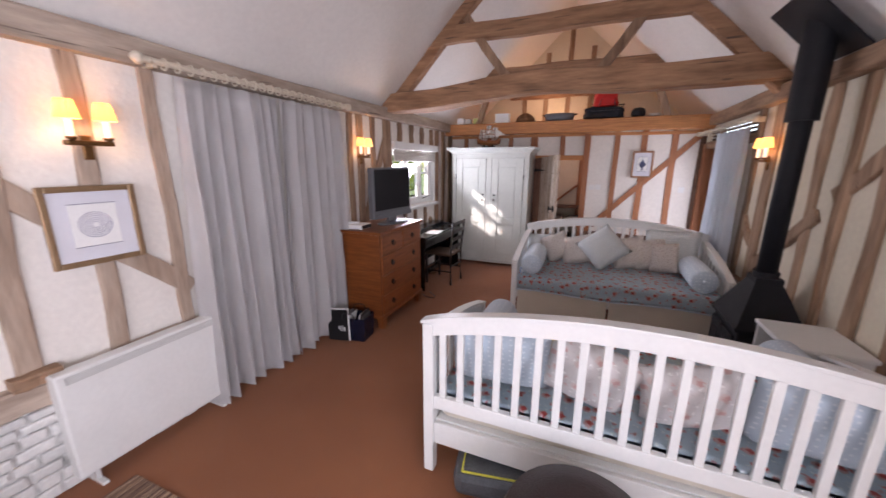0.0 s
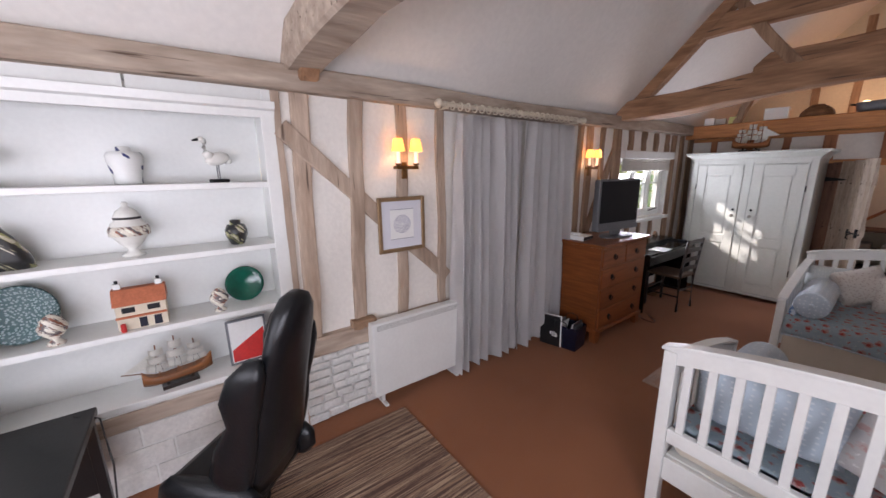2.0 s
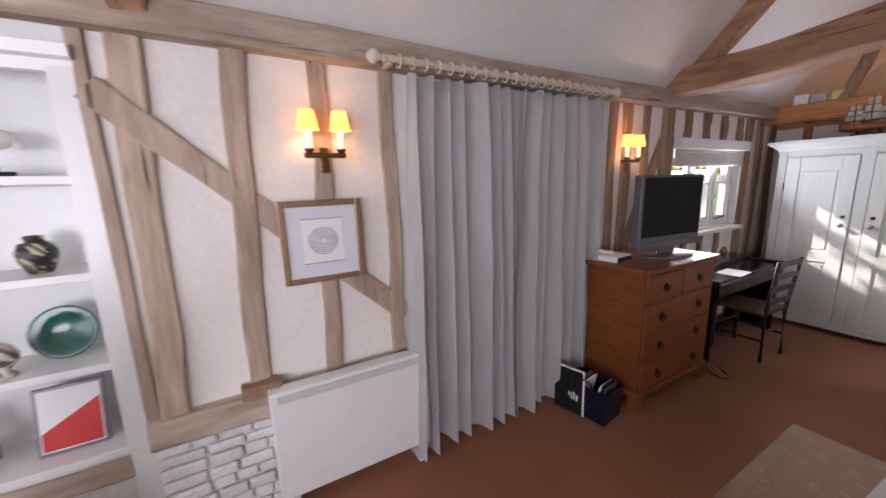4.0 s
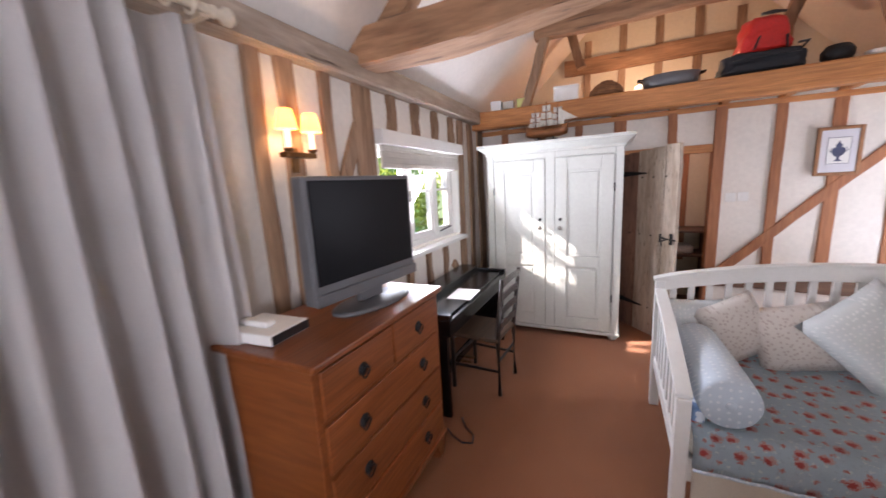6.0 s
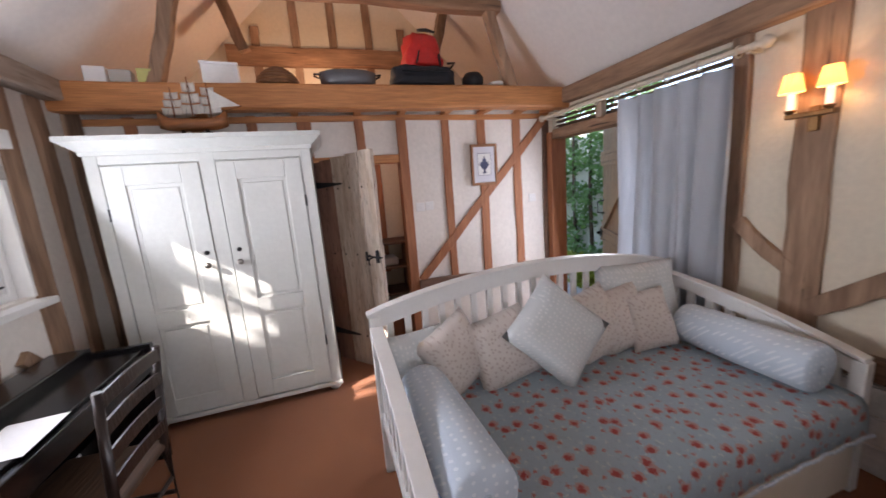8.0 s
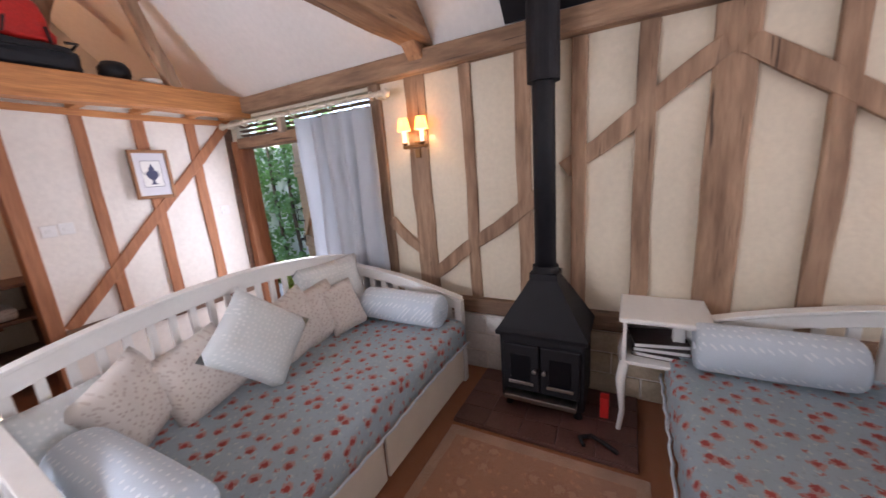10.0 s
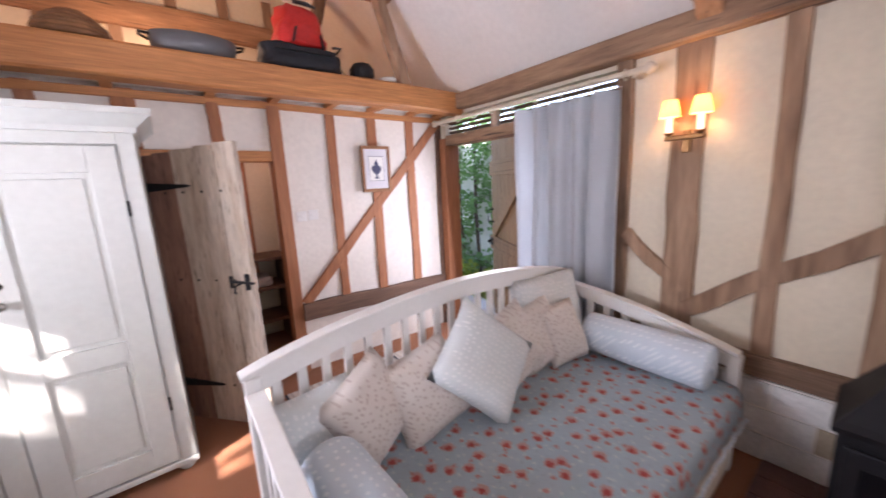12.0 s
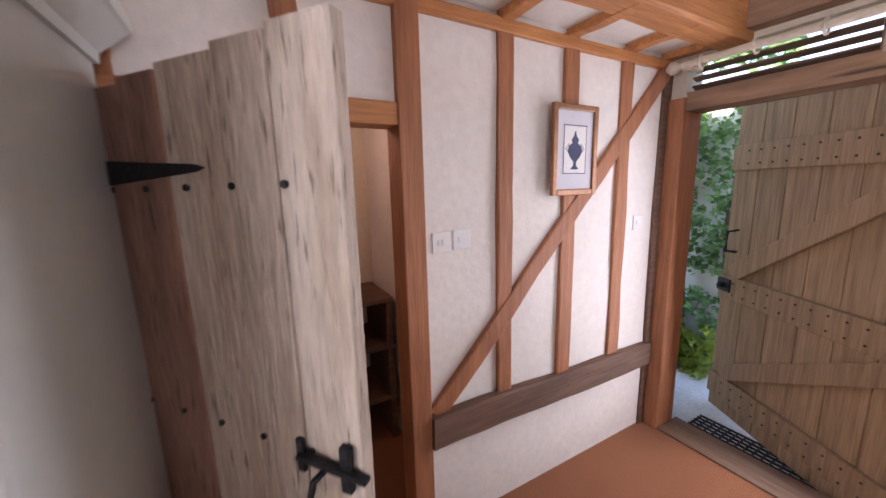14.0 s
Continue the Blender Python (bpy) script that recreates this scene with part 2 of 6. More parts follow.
STEEL = mat("steel", (0.35, 0.33, 0.30), 0.3, 0.1, 20, 0.05, 90, metal=1.0)
BRASS = mat("aged_brass", (0.25, 0.13, 0.05), 0.4, 0.2, 20, 0.1, 90, metal=0.9)
COPPER = mat("copper_gilt", (0.34, 0.17, 0.085), 0.4, 0.15, 20, 0.1, 120, metal=0.5)
GOLD = mat("gilt", (0.36, 0.235, 0.13), 0.4, 0.12, 20, 0.1, 120, metal=0.6)
CURTAIN = mat("curtain_cloth", (0.80, 0.775, 0.765), 0.95, 0.05, 3, 0.3, 350, sheen=0.3)
CURTAIN_B = mat("pale_curtain_cloth", (0.74, 0.78, 0.83), 0.95, 0.05, 3, 0.3, 350, sheen=0.3)
LINEN = mat("natural_linen", (0.50, 0.47, 0.42), 0.9, 0.08, 8, 0.3, 300)
CREAMCLOTH = mat("cream_cloth", (0.66, 0.60, 0.50), 0.9, 0.06, 4, 0.3, 300)
FLORAL = printed("floral_quilt", (0.60, 0.73, 0.80), (0.60, 0.11, 0.10), 0.105, 0.225, (0.70, 0.45, 0.43), rand=0.8)
DOTTED = printed("dotted_cloth", (0.54, 0.63, 0.71), (0.68, 0.74, 0.79), 0.036, 0.19, rand=0.3)
SPRIG = printed("sprigged_cloth", (0.62, 0.575, 0.53), (0.47, 0.41, 0.37), 0.026, 0.24)
PALEROSE = printed("pale_rose_cloth", (0.68, 0.64, 0.62), (0.60, 0.36, 0.33), 0.12, 0.2, (0.66, 0.54, 0.51), rand=0.9)
GREYDOT = printed("grey_dotted_cloth", (0.58, 0.62, 0.62), (0.66, 0.68, 0.67), 0.026, 0.22, rand=0.5)
BLUECLOTH = printed("blue_print_cloth", (0.20, 0.33, 0.55), (0.65, 0.70, 0.75), 0.05, 0.3)
PAPER = mat("paper", (0.80, 0.80, 0.78), 0.9, 0.03, 10, 0.03, 60)
MOUNT = mat("picture_mount", (0.66, 0.66, 0.70), 0.9, 0.02, 10, 0.02, 60)
INK = mat("ink_blue", (0.08, 0.09, 0.16), 0.9, 0.1, 30, 0, 60)
PALEINK = mat("ink_lilac", (0.36, 0.33, 0.48), 0.9, 0.3, 30, 0, 60)
RED = mat("red_nylon", (0.62, 0.02, 0.015), 0.5, 0.15, 8, 0.3, 80)
CASECLOTH = mat("black_nylon", (0.008, 0.010, 0.016), 0.7, 0.2, 10, 0.3, 150)
GLOSSNAVY = mat("glossy_navy", (0.006, 0.009, 0.028), 0.25, 0.2, 8, 0.3, 40)
NAVY = mat("navy_cloth", (0.008, 0.010, 0.024), 0.7, 0.15, 8, 0.3, 150)
WICKER = wood("wicker", (0.26, 0.12, 0.045), (0.13, 0.055, 0.02), 0, 0.7)
RUSH = wood("dark_rush", (0.09, 0.045, 0.02), (0.05, 0.025, 0.012), 1, 0.7)
STONE = mat("white_stone", (0.74, 0.73, 0.70), 0.9, 0.10, 6, 0.6, 45, rnd=0.08)
TANBLOCK = mat("tan_block", (0.52, 0.43, 0.31), 0.9, 0.14, 5, 0.6, 45, rnd=0.12)
HEARTH = mat("hearth_tile", (0.12, 0.055, 0.045), 0.45, 0.2, 7, 0.2, 60, rnd=0.15)
RUG1 = stripes("brown_woven_rug", [(0.05, 0.03, 0.022), (0.30, 0.19, 0.12), (0.10, 0.055, 0.04), (0.42, 0.30, 0.20), (0.16, 0.08, 0.055)], 0, 0.02, jitter=1.0)
FADED = printed("faded_rug_pile", (0.33, 0.15, 0.07), (0.38, 0.20, 0.11), 0.16, 0.26, (0.29, 0.125, 0.06), rough=0.95)
bsdf(FADED).inputs["Sheen Weight"].default_value = 0.8
RUG2 = stripes("striped_mat", [(0.52, 0.47, 0.42), (0.40, 0.36, 0.33), (0.60, 0.56, 0.51), (0.36, 0.33, 0.30), (0.035, 0.033, 0.04), (0.52, 0.47, 0.42), (0.42, 0.38, 0.34), (0.58, 0.53, 0.48)], 0, 0.16)
CHINA = mat("white_china", (0.78, 0.77, 0.72), 0.2, 0.04, 12, 0, 60)
CHINAP = printed("painted_china", (0.72, 0.66, 0.56), (0.25, 0.09, 0.05), 0.035, 0.34, (0.12, 0.10, 0.10), rough=0.25)
CHINAB = printed("blue_sprig_china", (0.78, 0.79, 0.77), (0.04, 0.05, 0.16), 0.075, 0.22, rough=0.2, rand=0.4)
CHINAK = printed("black_floral_china", (0.012, 0.012, 0.012), (0.6, 0.55, 0.42), 0.05, 0.28, (0.25, 0.25, 0.1), rough=0.2)
GREEN = mat("green_glaze", (0.005, 0.11, 0.07), 0.15, 0.25, 10, 0.1, 40)
TEAL = printed("teal_majolica", (0.02, 0.075, 0.08), (0.20, 0.30, 0.30), 0.014, 0.30, rough=0.25)
TERRA = mat("terracotta_paint", (0.48, 0.14, 0.06), 0.7, 0.15, 20, 0.2, 90)
SHIPHULL = wood("ship_hull", (0.30, 0.11, 0.03), (0.14, 0.05, 0.015), 1, 0.45)
SAIL = mat("sail_cloth", (0.80, 0.78, 0.72), 0.9, 0.08, 20, 0.1, 120)
SHADE = glow("lamp_shade", (1.0, 0.60, 0.18), 0.34)
CANDLE = glow("candle_tube", (1.0, 0.80, 0.55), 0.28)
LEAFM = mat("leaves", (0.12, 0.20, 0.05), 0.45, 0.4, 3, 0, 30, rnd=0.0, col2=(0.09, 0.16, 0.04))
IVYM = mat("ivy_leaves", (0.27, 0.40, 0.21), 0.3, 0.5, 9, 0, 60, col2=(0.10, 0.19, 0.07))
SHRUBM = mat("shrub_leaves", (0.30, 0.36, 0.07), 0.4, 0.4, 6, 0, 40, col2=(0.16, 0.24, 0.04))
for _m, _c in ((LEAFM, (0.22, 0.42, 0.06)), (IVYM, (0.16, 0.36, 0.08)), (SHRUBM, (0.40, 0.46, 0.06))):
    _t = _m.node_tree
    _tr = _t.nodes.new("ShaderNodeBsdfTranslucent")
    _tr.inputs["Color"].default_value = (*_c, 1)
    _mx = _t.nodes.new("ShaderNodeMixShader")
    _mx.inputs[0].default_value = 0.45
    _t.links.new(bsdf(_m).outputs[0], _mx.inputs[1])
    _t.links.new(_tr.outputs[0], _mx.inputs[2])
    _t.links.new(_mx.outputs[0], _t.nodes["Material Output"].inputs["Surface"])
BARK = mat("bark", (0.12, 0.085, 0.06), 0.95, 0.3, 8, 0.6, 40)
GRASS = mat("lawn", (0.13, 0.19, 0.05), 0.95, 0.3, 0.8, 0.5, 30)
PATH_M = mat("pale_paving", (0.70, 0.67, 0.61), 0.9, 0.15, 3, 0.5, 40)
RUBBER = mat("rubber_mat", (0.03, 0.03, 0.032), 0.7, 0.2, 30, 0.4, 90)
GLASS = bpy.data.materials.new("glass")
GLASS.use_nodes = True
_g = bsdf(GLASS)
_g.inputs["Transmission Weight"].default_value, _g.inputs["Roughness"].default_value, _g.inputs["IOR"].default_value = 1.0, 0.0, 1.05


# ---------- building helpers ----------
def bx(bm, x0, x1, y0, y1, z0, z1, bev=0.0, m=None):
    """A box from its limits, with its edges rounded."""
    r = bmesh.ops.create_cube(bm, size=1)
    v = r["verts"]
    bmesh.ops.transform(bm, verts=v, matrix=Matrix.Translation(((x0 + x1) / 2, (y0 + y1) / 2, (z0 + z1) / 2)) @ Matrix.Diagonal((abs(x1 - x0), abs(y1 - y0), abs(z1 - z0), 1)))
    if bev:
        es = list({e for q in v for e in q.link_edges})
        g = bmesh.ops.bevel(bm, geom=es, offset=bev, segments=2, affect="EDGES", profile=0.5)
        v = list({q for f in g["faces"] for q in f.verts} | {q for q in v if q.is_valid})
    if m is not None:
        bmesh.ops.transform(bm, verts=[q for q in v if q.is_valid], matrix=m)
    return bm


def box(x0, x1, y0, y1, z0, z1, bev=0.0):
    return bx(bmesh.new(), x0, x1, y0, y1, z0, z1, bev)


def bar(a, b, w, d, bev=0.004, up=(0, 0, 1), bm=None):
    """A straight timber from a to b, w wide sideways and d deep along up."""
    bm = bm or bmesh.new()
    a, b = Vector(a), Vector(b)
    z = (b - a).normalized()
    x = Vector(up).cross(z)
    if x.length < 1e-4:
        x = Vector((1, 0, 0)).cross(z)
    x.normalize()
    y = z.cross(x)
    m = Matrix((x, y, z)).transposed().to_4x4()
    m.translation = (a + b) / 2
    L = (b - a).length
    return bx(bm, -w / 2, w / 2, -d / 2, d / 2, -L / 2, L / 2, bev, m)


def timber(a, b, w, d, up=(0, 0, 1), sag=0.0, rough=0.012, seed=0, n=14):
    """A hand-hewn beam: subdivided along its length, waved and worn."""
    bm = bmesh.new()
    a, b = Vector(a), Vector(b)
    z = (b - a).normalized()
    x = Vector(up).cross(z)
    if x.length < 1e-4:
        x = Vector((1, 0, 0)).cross(z)
    x.normalize()
    y = z.cross(x)
    k = 8
    prof = [(-0.5, -0.42), (-0.42, -0.5), (0.42, -0.5), (0.5, -0.42), (0.5, 0.42), (0.42, 0.5), (-0.42, 0.5), (-0.5, 0.42)]
    rings = []
    for i in range(n + 1):
        f = i / n
        c = a.lerp(b, f)
        off = Vector((noise.noise((f * 3 + seed, 1.3, 0)), noise.noise((f * 3 + seed, 7.7, 0)))) * rough * 1.6
        bow = sag * math.sin(math.pi * f)
        ring = []
        for j, (u, v) in enumerate(prof):
            q = noise.noise((f * 9 + seed * 3.1, j * 1.7, seed)) * rough
            ring.append(bm.verts.new(c + x * (u * (w + q) + off.x) + y * (v * (d + q) + off.y + bow)))
        rings.append(ring)
    for r0, r1 in zip(rings, rings[1:]):
        for j in range(k):
            bm.faces.new((r0[j], r0[(j + 1) % k], r1[(j + 1) % k], r1[j]))
    bm.faces.new(list(reversed(rings[0])))
    bm.faces.new(rings[-1])
    bmesh.ops.recalc_face_normals(bm, faces=bm.faces)
    return bm


def cyl(a, b, r, r2=None, n=16, bm=None):
    bm = bm or bmesh.new()
    a, b = Vector(a), Vector(b)
    m = (b - a).to_track_quat("Z", "Y").to_matrix().to_4x4()
    m.translation = (a + b) / 2
    bmesh.ops.create_cone(bm, cap_ends=True, segments=n, radius1=r, radius2=r if r2 is None else r2, depth=(b - a).length, matrix=m)
    return bm


def lathe(prof, n=24, bm=None, m=None):
    """Turns a profile of (radius, height) round the z axis."""
    bm = bm or bmesh.new()
    rings = []
    for r, z in prof:
        rings.append([bm.verts.new((r * math.cos(2 * math.pi * i / n), r * math.sin(2 * math.pi * i / n), z)) for i in range(n)])
    made = []
    for p, q in zip(rings, rings[1:]):
        for i in range(n):
            made.append(bm.faces.new((p[i], p[(i + 1) % n], q[(i + 1) % n], q[i])))
    made += [bm.faces.new(list(reversed(rings[0]))), bm.faces.new(rings[-1])]
    for f in made:
        f.smooth = True
    if m is not None:
        bmesh.ops.transform(bm, verts=[v for r in rings for v in r], matrix=m)
    return bm


def tube(pts, r, n=8, bm=None):
    """A round rod along points."""
    bm = bm or bmesh.new()
    pts = [Vector(p) for p in pts]
    rings = []
    for i, p in enumerate(pts):
        d = (pts[min(i + 1, len(pts) - 1)] - pts[max(i - 1, 0)]).normalized()
        m = d.to_track_quat("Z", "Y").to_matrix()
        rr = r[i] if isinstance(r, (list, tuple)) else r
        rings.append([bm.verts.new(p + m @ Vector((rr * math.cos(2 * math.pi * k / n), rr * math.sin(2 * math.pi * k / n), 0))) for k in range(n)])
    for p, q in zip(rings, rings[1:]):
        for k in range(n):
            bm.faces.new((p[k], p[(k + 1) % n], q[(k + 1) % n], q[k])).smooth = True
    bm.faces.new(list(reversed(rings[0])))
    bm.faces.new(rings[-1])
    return bm


def prism(poly, y0, y1, axis=1, bev=0.0):
    """A flat outline of (u, v) given depth along an axis (0: x, 1: y, 2: z)."""
    bm = bmesh.new()

    def at(u, v, w):
        return ((w, u, v), (u, w, v), (u, v, w))[axis]
    a = [bm.verts.new(at(u, v, y0)) for u, v in poly]
    b = [bm.verts.new(at(u, v, y1)) for u, v in poly]
    bm.faces.new(a)
    bm.faces.new(list(reversed(b)))
    for i in range(len(poly)):
        j = (i + 1) % len(poly)
        bm.faces.new((a[j], a[i], b[i], b[j]))
    bmesh.ops.recalc_face_normals(bm, faces=bm.faces)
    if bev:
        bmesh.ops.bevel(bm, geom=[e for e in bm.edges if e.calc_face_angle(0) > 0.6], offset=bev, segments=2, affect="EDGES", profile=0.5)
    return bm


def part(name, bm, material, parent=None, label="", smooth=False, m=None):
    """Links a bmesh as one mesh object, under a thing or a part."""
    if m is not None:
        bmesh.ops.transform(bm, verts=bm.verts, matrix=m)
    me = bpy.data.meshes.new(name)
    if smooth:
        for f in bm.faces:
            f.smooth = True
    bm.to_mesh(me)
    bm.free()
    me.materials.append(material)
    ob = new(name, me)
    if parent is not None:
        ob.parent = parent
    if label:
        tagged(ob, label)
    return ob


def thing(name, label, category, m=None, group=""):
    ob = new(name)
    ob.empty_display_size = 0.1
    tagged(ob, label, category, group)
    if m is not None:
        ob.matrix_basis = m
    return ob


def struct(name, bm, material, label="", category=""):
    ob = part(name, bm, material)
    return tagged(ob, label, category, "", "structure")


# ---------- the shell ----------
XL, XR, YE, YB, YG = -2.0, 2.10, 7.85, -1.5, 9.0
PT = 2.44           # top of the wall plates
RX, RZ = 0.05, 4.47  # ridge

struct("floor", box(XL - 0.4, XR + 0.02, YB - 0.2, YG + 0.2, -0.12, 0.0), SISAL, "orange-brown sisal carpet over the whole room", "floor")


def wall_with_hole(x0, x1, ya, yb, z0, z1, holes):
    """A wall along y, with right-angled openings (y0, y1, z0, z1)."""
    bm = bmesh.new()
    ys = sorted({ya, yb, *[h[0] for h in holes], *[h[1] for h in holes]})
    for p, q in zip(ys, ys[1:]):
        cuts = sorted((h[2], h[3]) for h in holes if h[0] <= p and q <= h[1])
        z = z0
        for c, d in cuts:
            if c > z:
                bx(bm, x0, x1, p, q, z, c)
            z = d
        if z < z1:
            bx(bm, x0, x1, p, q, z, z1)
    return bm


WIN = (5.56, 6.95, 1.13, 1.98)
DOOR = (6.72, 7.76, 0.0, 1.99)
VENT = (5.95, 7.76, 2.08, 2.27)
CASE_Y = 1.36
struct("wall_left", wall_with_hole(XL - 0.18, XL, CASE_Y + 0.05, YG + 0.15, -0.1, PT, [WIN]), PLASTER, "white limewashed plaster between old oak studs", "wall")
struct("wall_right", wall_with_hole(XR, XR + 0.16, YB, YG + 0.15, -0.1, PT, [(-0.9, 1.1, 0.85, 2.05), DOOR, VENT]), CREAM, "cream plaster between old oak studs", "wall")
w = bmesh.new()
for a, b, c, d in ((XL, -0.42, 0, 2.40), (-0.42, 0.40, 1.86, 2.40), (0.40, XR, 0, 2.40)):
    bx(w, a, b, YE, YE + 0.10, c, d)
struct("wall_end", w, PLASTER, "white plaster partition between slim reddish oak studs", "wall")
w = bmesh.new()
bx(w, XL - 0.18, -1.4, YB - 0.16, YB, -0.1, 4.6)
bx(w, 2.0, XR + 0.16, YB - 0.16, YB, -0.1, 4.6)
bx(w, -1.4, 2.0, YB - 0.16, YB, -0.1, 0.7)
bx(w, -1.4, 2.0, YB - 0.16, YB, 2.3, 4.6)
struct("wall_back", w, PLASTER, "plain white plaster wall with an added wide window, out of view", "wall")
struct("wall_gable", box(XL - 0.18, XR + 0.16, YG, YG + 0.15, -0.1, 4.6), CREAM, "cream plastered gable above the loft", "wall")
# ceiling slopes
for nm, xe in (("ceiling_left", XL - 0.02), ("ceiling_right", XR + 0.02)):
    s = 0.22 if xe > 0 else -0.22
    bm = prism([(xe, PT), (RX, RZ), (RX, RZ + 0.2), (xe + s, PT)], YB - 0.16, YG + 0.15, 1)
    struct(nm, bm, CEIL, "white plastered slope of the roof", "ceiling")

# wall plates, posts and braces
for i, (x, lbl) in enumerate(((XL + 0.03, "limed"), (XR - 0.03, "old"))):
    struct("wall_plate", timber((x, YB, 2.375), (x, YG, 2.375), 0.14, 0.14, rough=0.016, seed=i * 5 + 2, n=60), LIMEY if i == 0 else OAKY, "long worn oak wall plate under the slope", "beam")


def stud(side, y, w, z0, z1, seed, lean=0.0, m=None):
    x = XL + 0.005 if side < 0 else XR - 0.005
    b = timber((x, y + lean, z0), (x, y, z1), 0.05, w, up=(0, 1, 0), rough=0.012, seed=seed, n=8)
    return struct("stud", b, m or (LIMEZ if side < 0 and y < 3 else OAKZ), "upright oak stud set in the plaster", "beam")


def brace(side, ya, za, yb, zb, w, seed, m=None):
    x = XL + 0.012 if side < 0 else XR - 0.012
    b = timber((x, ya, za), (x, yb, zb), w, 0.04, up=(1, 0, 0), rough=0.014, seed=seed, n=8)
    return struct("brace", b, m or (LIMEZ if side < 0 and ya < 3 else OAKZ), "slanting oak brace let into the studs", "beam")


for k, (y, wd, z0, z1, ln) in enumerate(((1.57, 0.11, 0.60, 2.31, -0.05), (1.94, 0.10, 0.60, 2.31, -0.06), (2.30, 0.085, 0.60, 2.31, -0.04), (2.66, 0.08, 0.60, 2.31, 0.0), (1.44, 0.05, 0.0, 2.31, 0),
                                  (4.62, 0.08, 0.0, 2.31, 0), (4.80, 0.10, 0.0, 2.31, 0), (5.08, 0.08, 0.3, 2.31, 0), (5.42, 0.19, 0.0, 2.31, 0), (7.05, 0.14, 0.0, 2.31, 0.0), (7.35, 0.12, 0.0, 2.31, 0.0), (7.70, 0.20, 0, 2.31, 0))):
    stud(-1, y, wd, z0, z1, k, ln)
for k, y in enumerate((5.75, 6.10, 6.46, 6.82)):
    stud(-1, y, 0.10, 2.05, 2.31, 20 + k, 0, OAKZ)
for k, y in enumerate((5.85, 6.2, 6.55)):
    stud(-1, y, 0.07, 0.0, 1.06, 26 + k, 0, OAKZ)
brace(-1, 1.44, 2.10, 2.72, 0.92, 0.11, 31)
brace(-1, 5.40, 2.15, 4.85, 1.05, 0.09, 32, OAKZ)
brace(-1, 6.75, 0.85, 7.1, 0.45, 0.08, 33, OAKZ)
for k, (y, wd, ln) in enumerate(((5.53, 0.17, 0.0), (5.11, 0.085, 0.0), (4.71, 0.10, 0.0), (4.36, 0.09, 0.0), (4.00, 0.10, 0.0), (3.62, 0.19, 0.0), (3.2, 0.1, 0.0), (2.7, 0.10, 0), (2.2, 0.1, 0), (1.7, 0.17, 0), (1.25, 0.1, 0), (-1.1, 0.15, 0))):
    stud(1, y, wd, 0.58, 2.31, 40 + k, ln)
stud(1, 5.90, 0.10, 0.0, 2.31, 60)
brace(1, 5.86, 1.22, 5.50, 0.88, 0.08, 61)
brace(1, 5.47, 0.78, 4.60, 1.40, 0.10, 62)
brace(1, 4.45, 1.54, 3.66, 2.12, 0.11, 63)
brace(1, 3.56, 2.12, 2.18, 1.08, 0.11, 64)
struct("sill_beam", timber((XR - 0.02, YB, 0.53), (XR - 0.02, 5.95, 0.53), 0.10, 0.12, rough=0.016, seed=9, n=40), SILLY, "dark oak sill beam on a low brick plinth", "beam")
struct("sill_beam", timber((XL + 0.01, 1.42, 0.60), (XL + 0.01, 2.75, 0.60), 0.12, 0.13, rough=0.02, seed=19, n=10), LIMEY, "greyed oak sill beam on white stone", "beam")

# end partition timbers
def flat_stud(xa, xb, z0, z1, y=YE, mt=None, seed=0):
    b = timber(((xa + xb) / 2, y - 0.004, z0), ((xa + xb) / 2, y - 0.004, z1), xb - xa, 0.035, up=(0, 1, 0), rough=0.008, seed=seed, n=8)
    return struct("stud", b, mt or NEWZ, "slim reddish oak stud in the partition", "beam")


for k, (a, b) in enumerate(((0.845, 0.925), (1.24, 1.33), (1.655, 1.745))):
    flat_stud(a, b, 0.60, 2.28, seed=70 + k)
for k, a in enumerate((-1.75, -1.3, -0.9, -0.46, 0.0)):
    flat_stud(a, a + 0.08, 1.90, 2.28, seed=80 + k)
flat_stud(2.02, 2.10, 0.0, 2.28, seed=90, mt=SILLX)
struct("door_post", box(0.39, 0.485, YE - 0.03, YE + 0.10, 0.0, 2.25, 0.006), NEWZ, "reddish oak door post", "door frame")
struct("door_post", box(-0.50, -0.42, YE - 0.03, YE + 0.10, 0.0, 2.25, 0.006), NEWZ, "reddish oak door post", "door frame")
struct("lintel", box(-0.42, 0.39, YE - 0.025, YE + 0.09, 1.83, 1.91, 0.006), NEWX, "reddish oak lintel over the inner door", "door frame")
struct("head_rail", timber((XL, YE - 0.006, 2.245), (XR, YE - 0.006, 2.245), 0.045, 0.05, rough=0.008, seed=91, n=30), NEWX, "slim oak head rail of the partition", "beam")
struct("partition_sill", timber((0.48, YE - 0.015, 0.545), (2.06, YE - 0.015, 0.51), 0.07, 0.15, rough=0.012, seed=92, n=12), SILLX, "dark oak sill beam low in the partition", "beam")
struct("brace", timber((0.51, YE - 0.006, 0.62), (2.04, YE - 0.006, 2.23), 0.085, 0.04, up=(0, 1, 0), rough=0.01, seed=93, n=14), NEWZ, "long slanting oak brace across the partition", "beam")
for k, x in enumerate((-1.2, -0.5, 0.03, 0.44, 0.88, 1.28, 1.70, 2.02)):
    struct("joist", timber((x, 7.50, 2.285), (x, YE + 0.05, 2.285), 0.06, 0.04, rough=0.006, seed=100 + k, n=4), NEWX, "short oak joist end under the loft", "beam")
struct("loft_ceiling", box(XL, XR, 7.63, YE, 2.3015, 2.3095), PLASTER, "white plaster between the short joists under the loft", "ceiling")
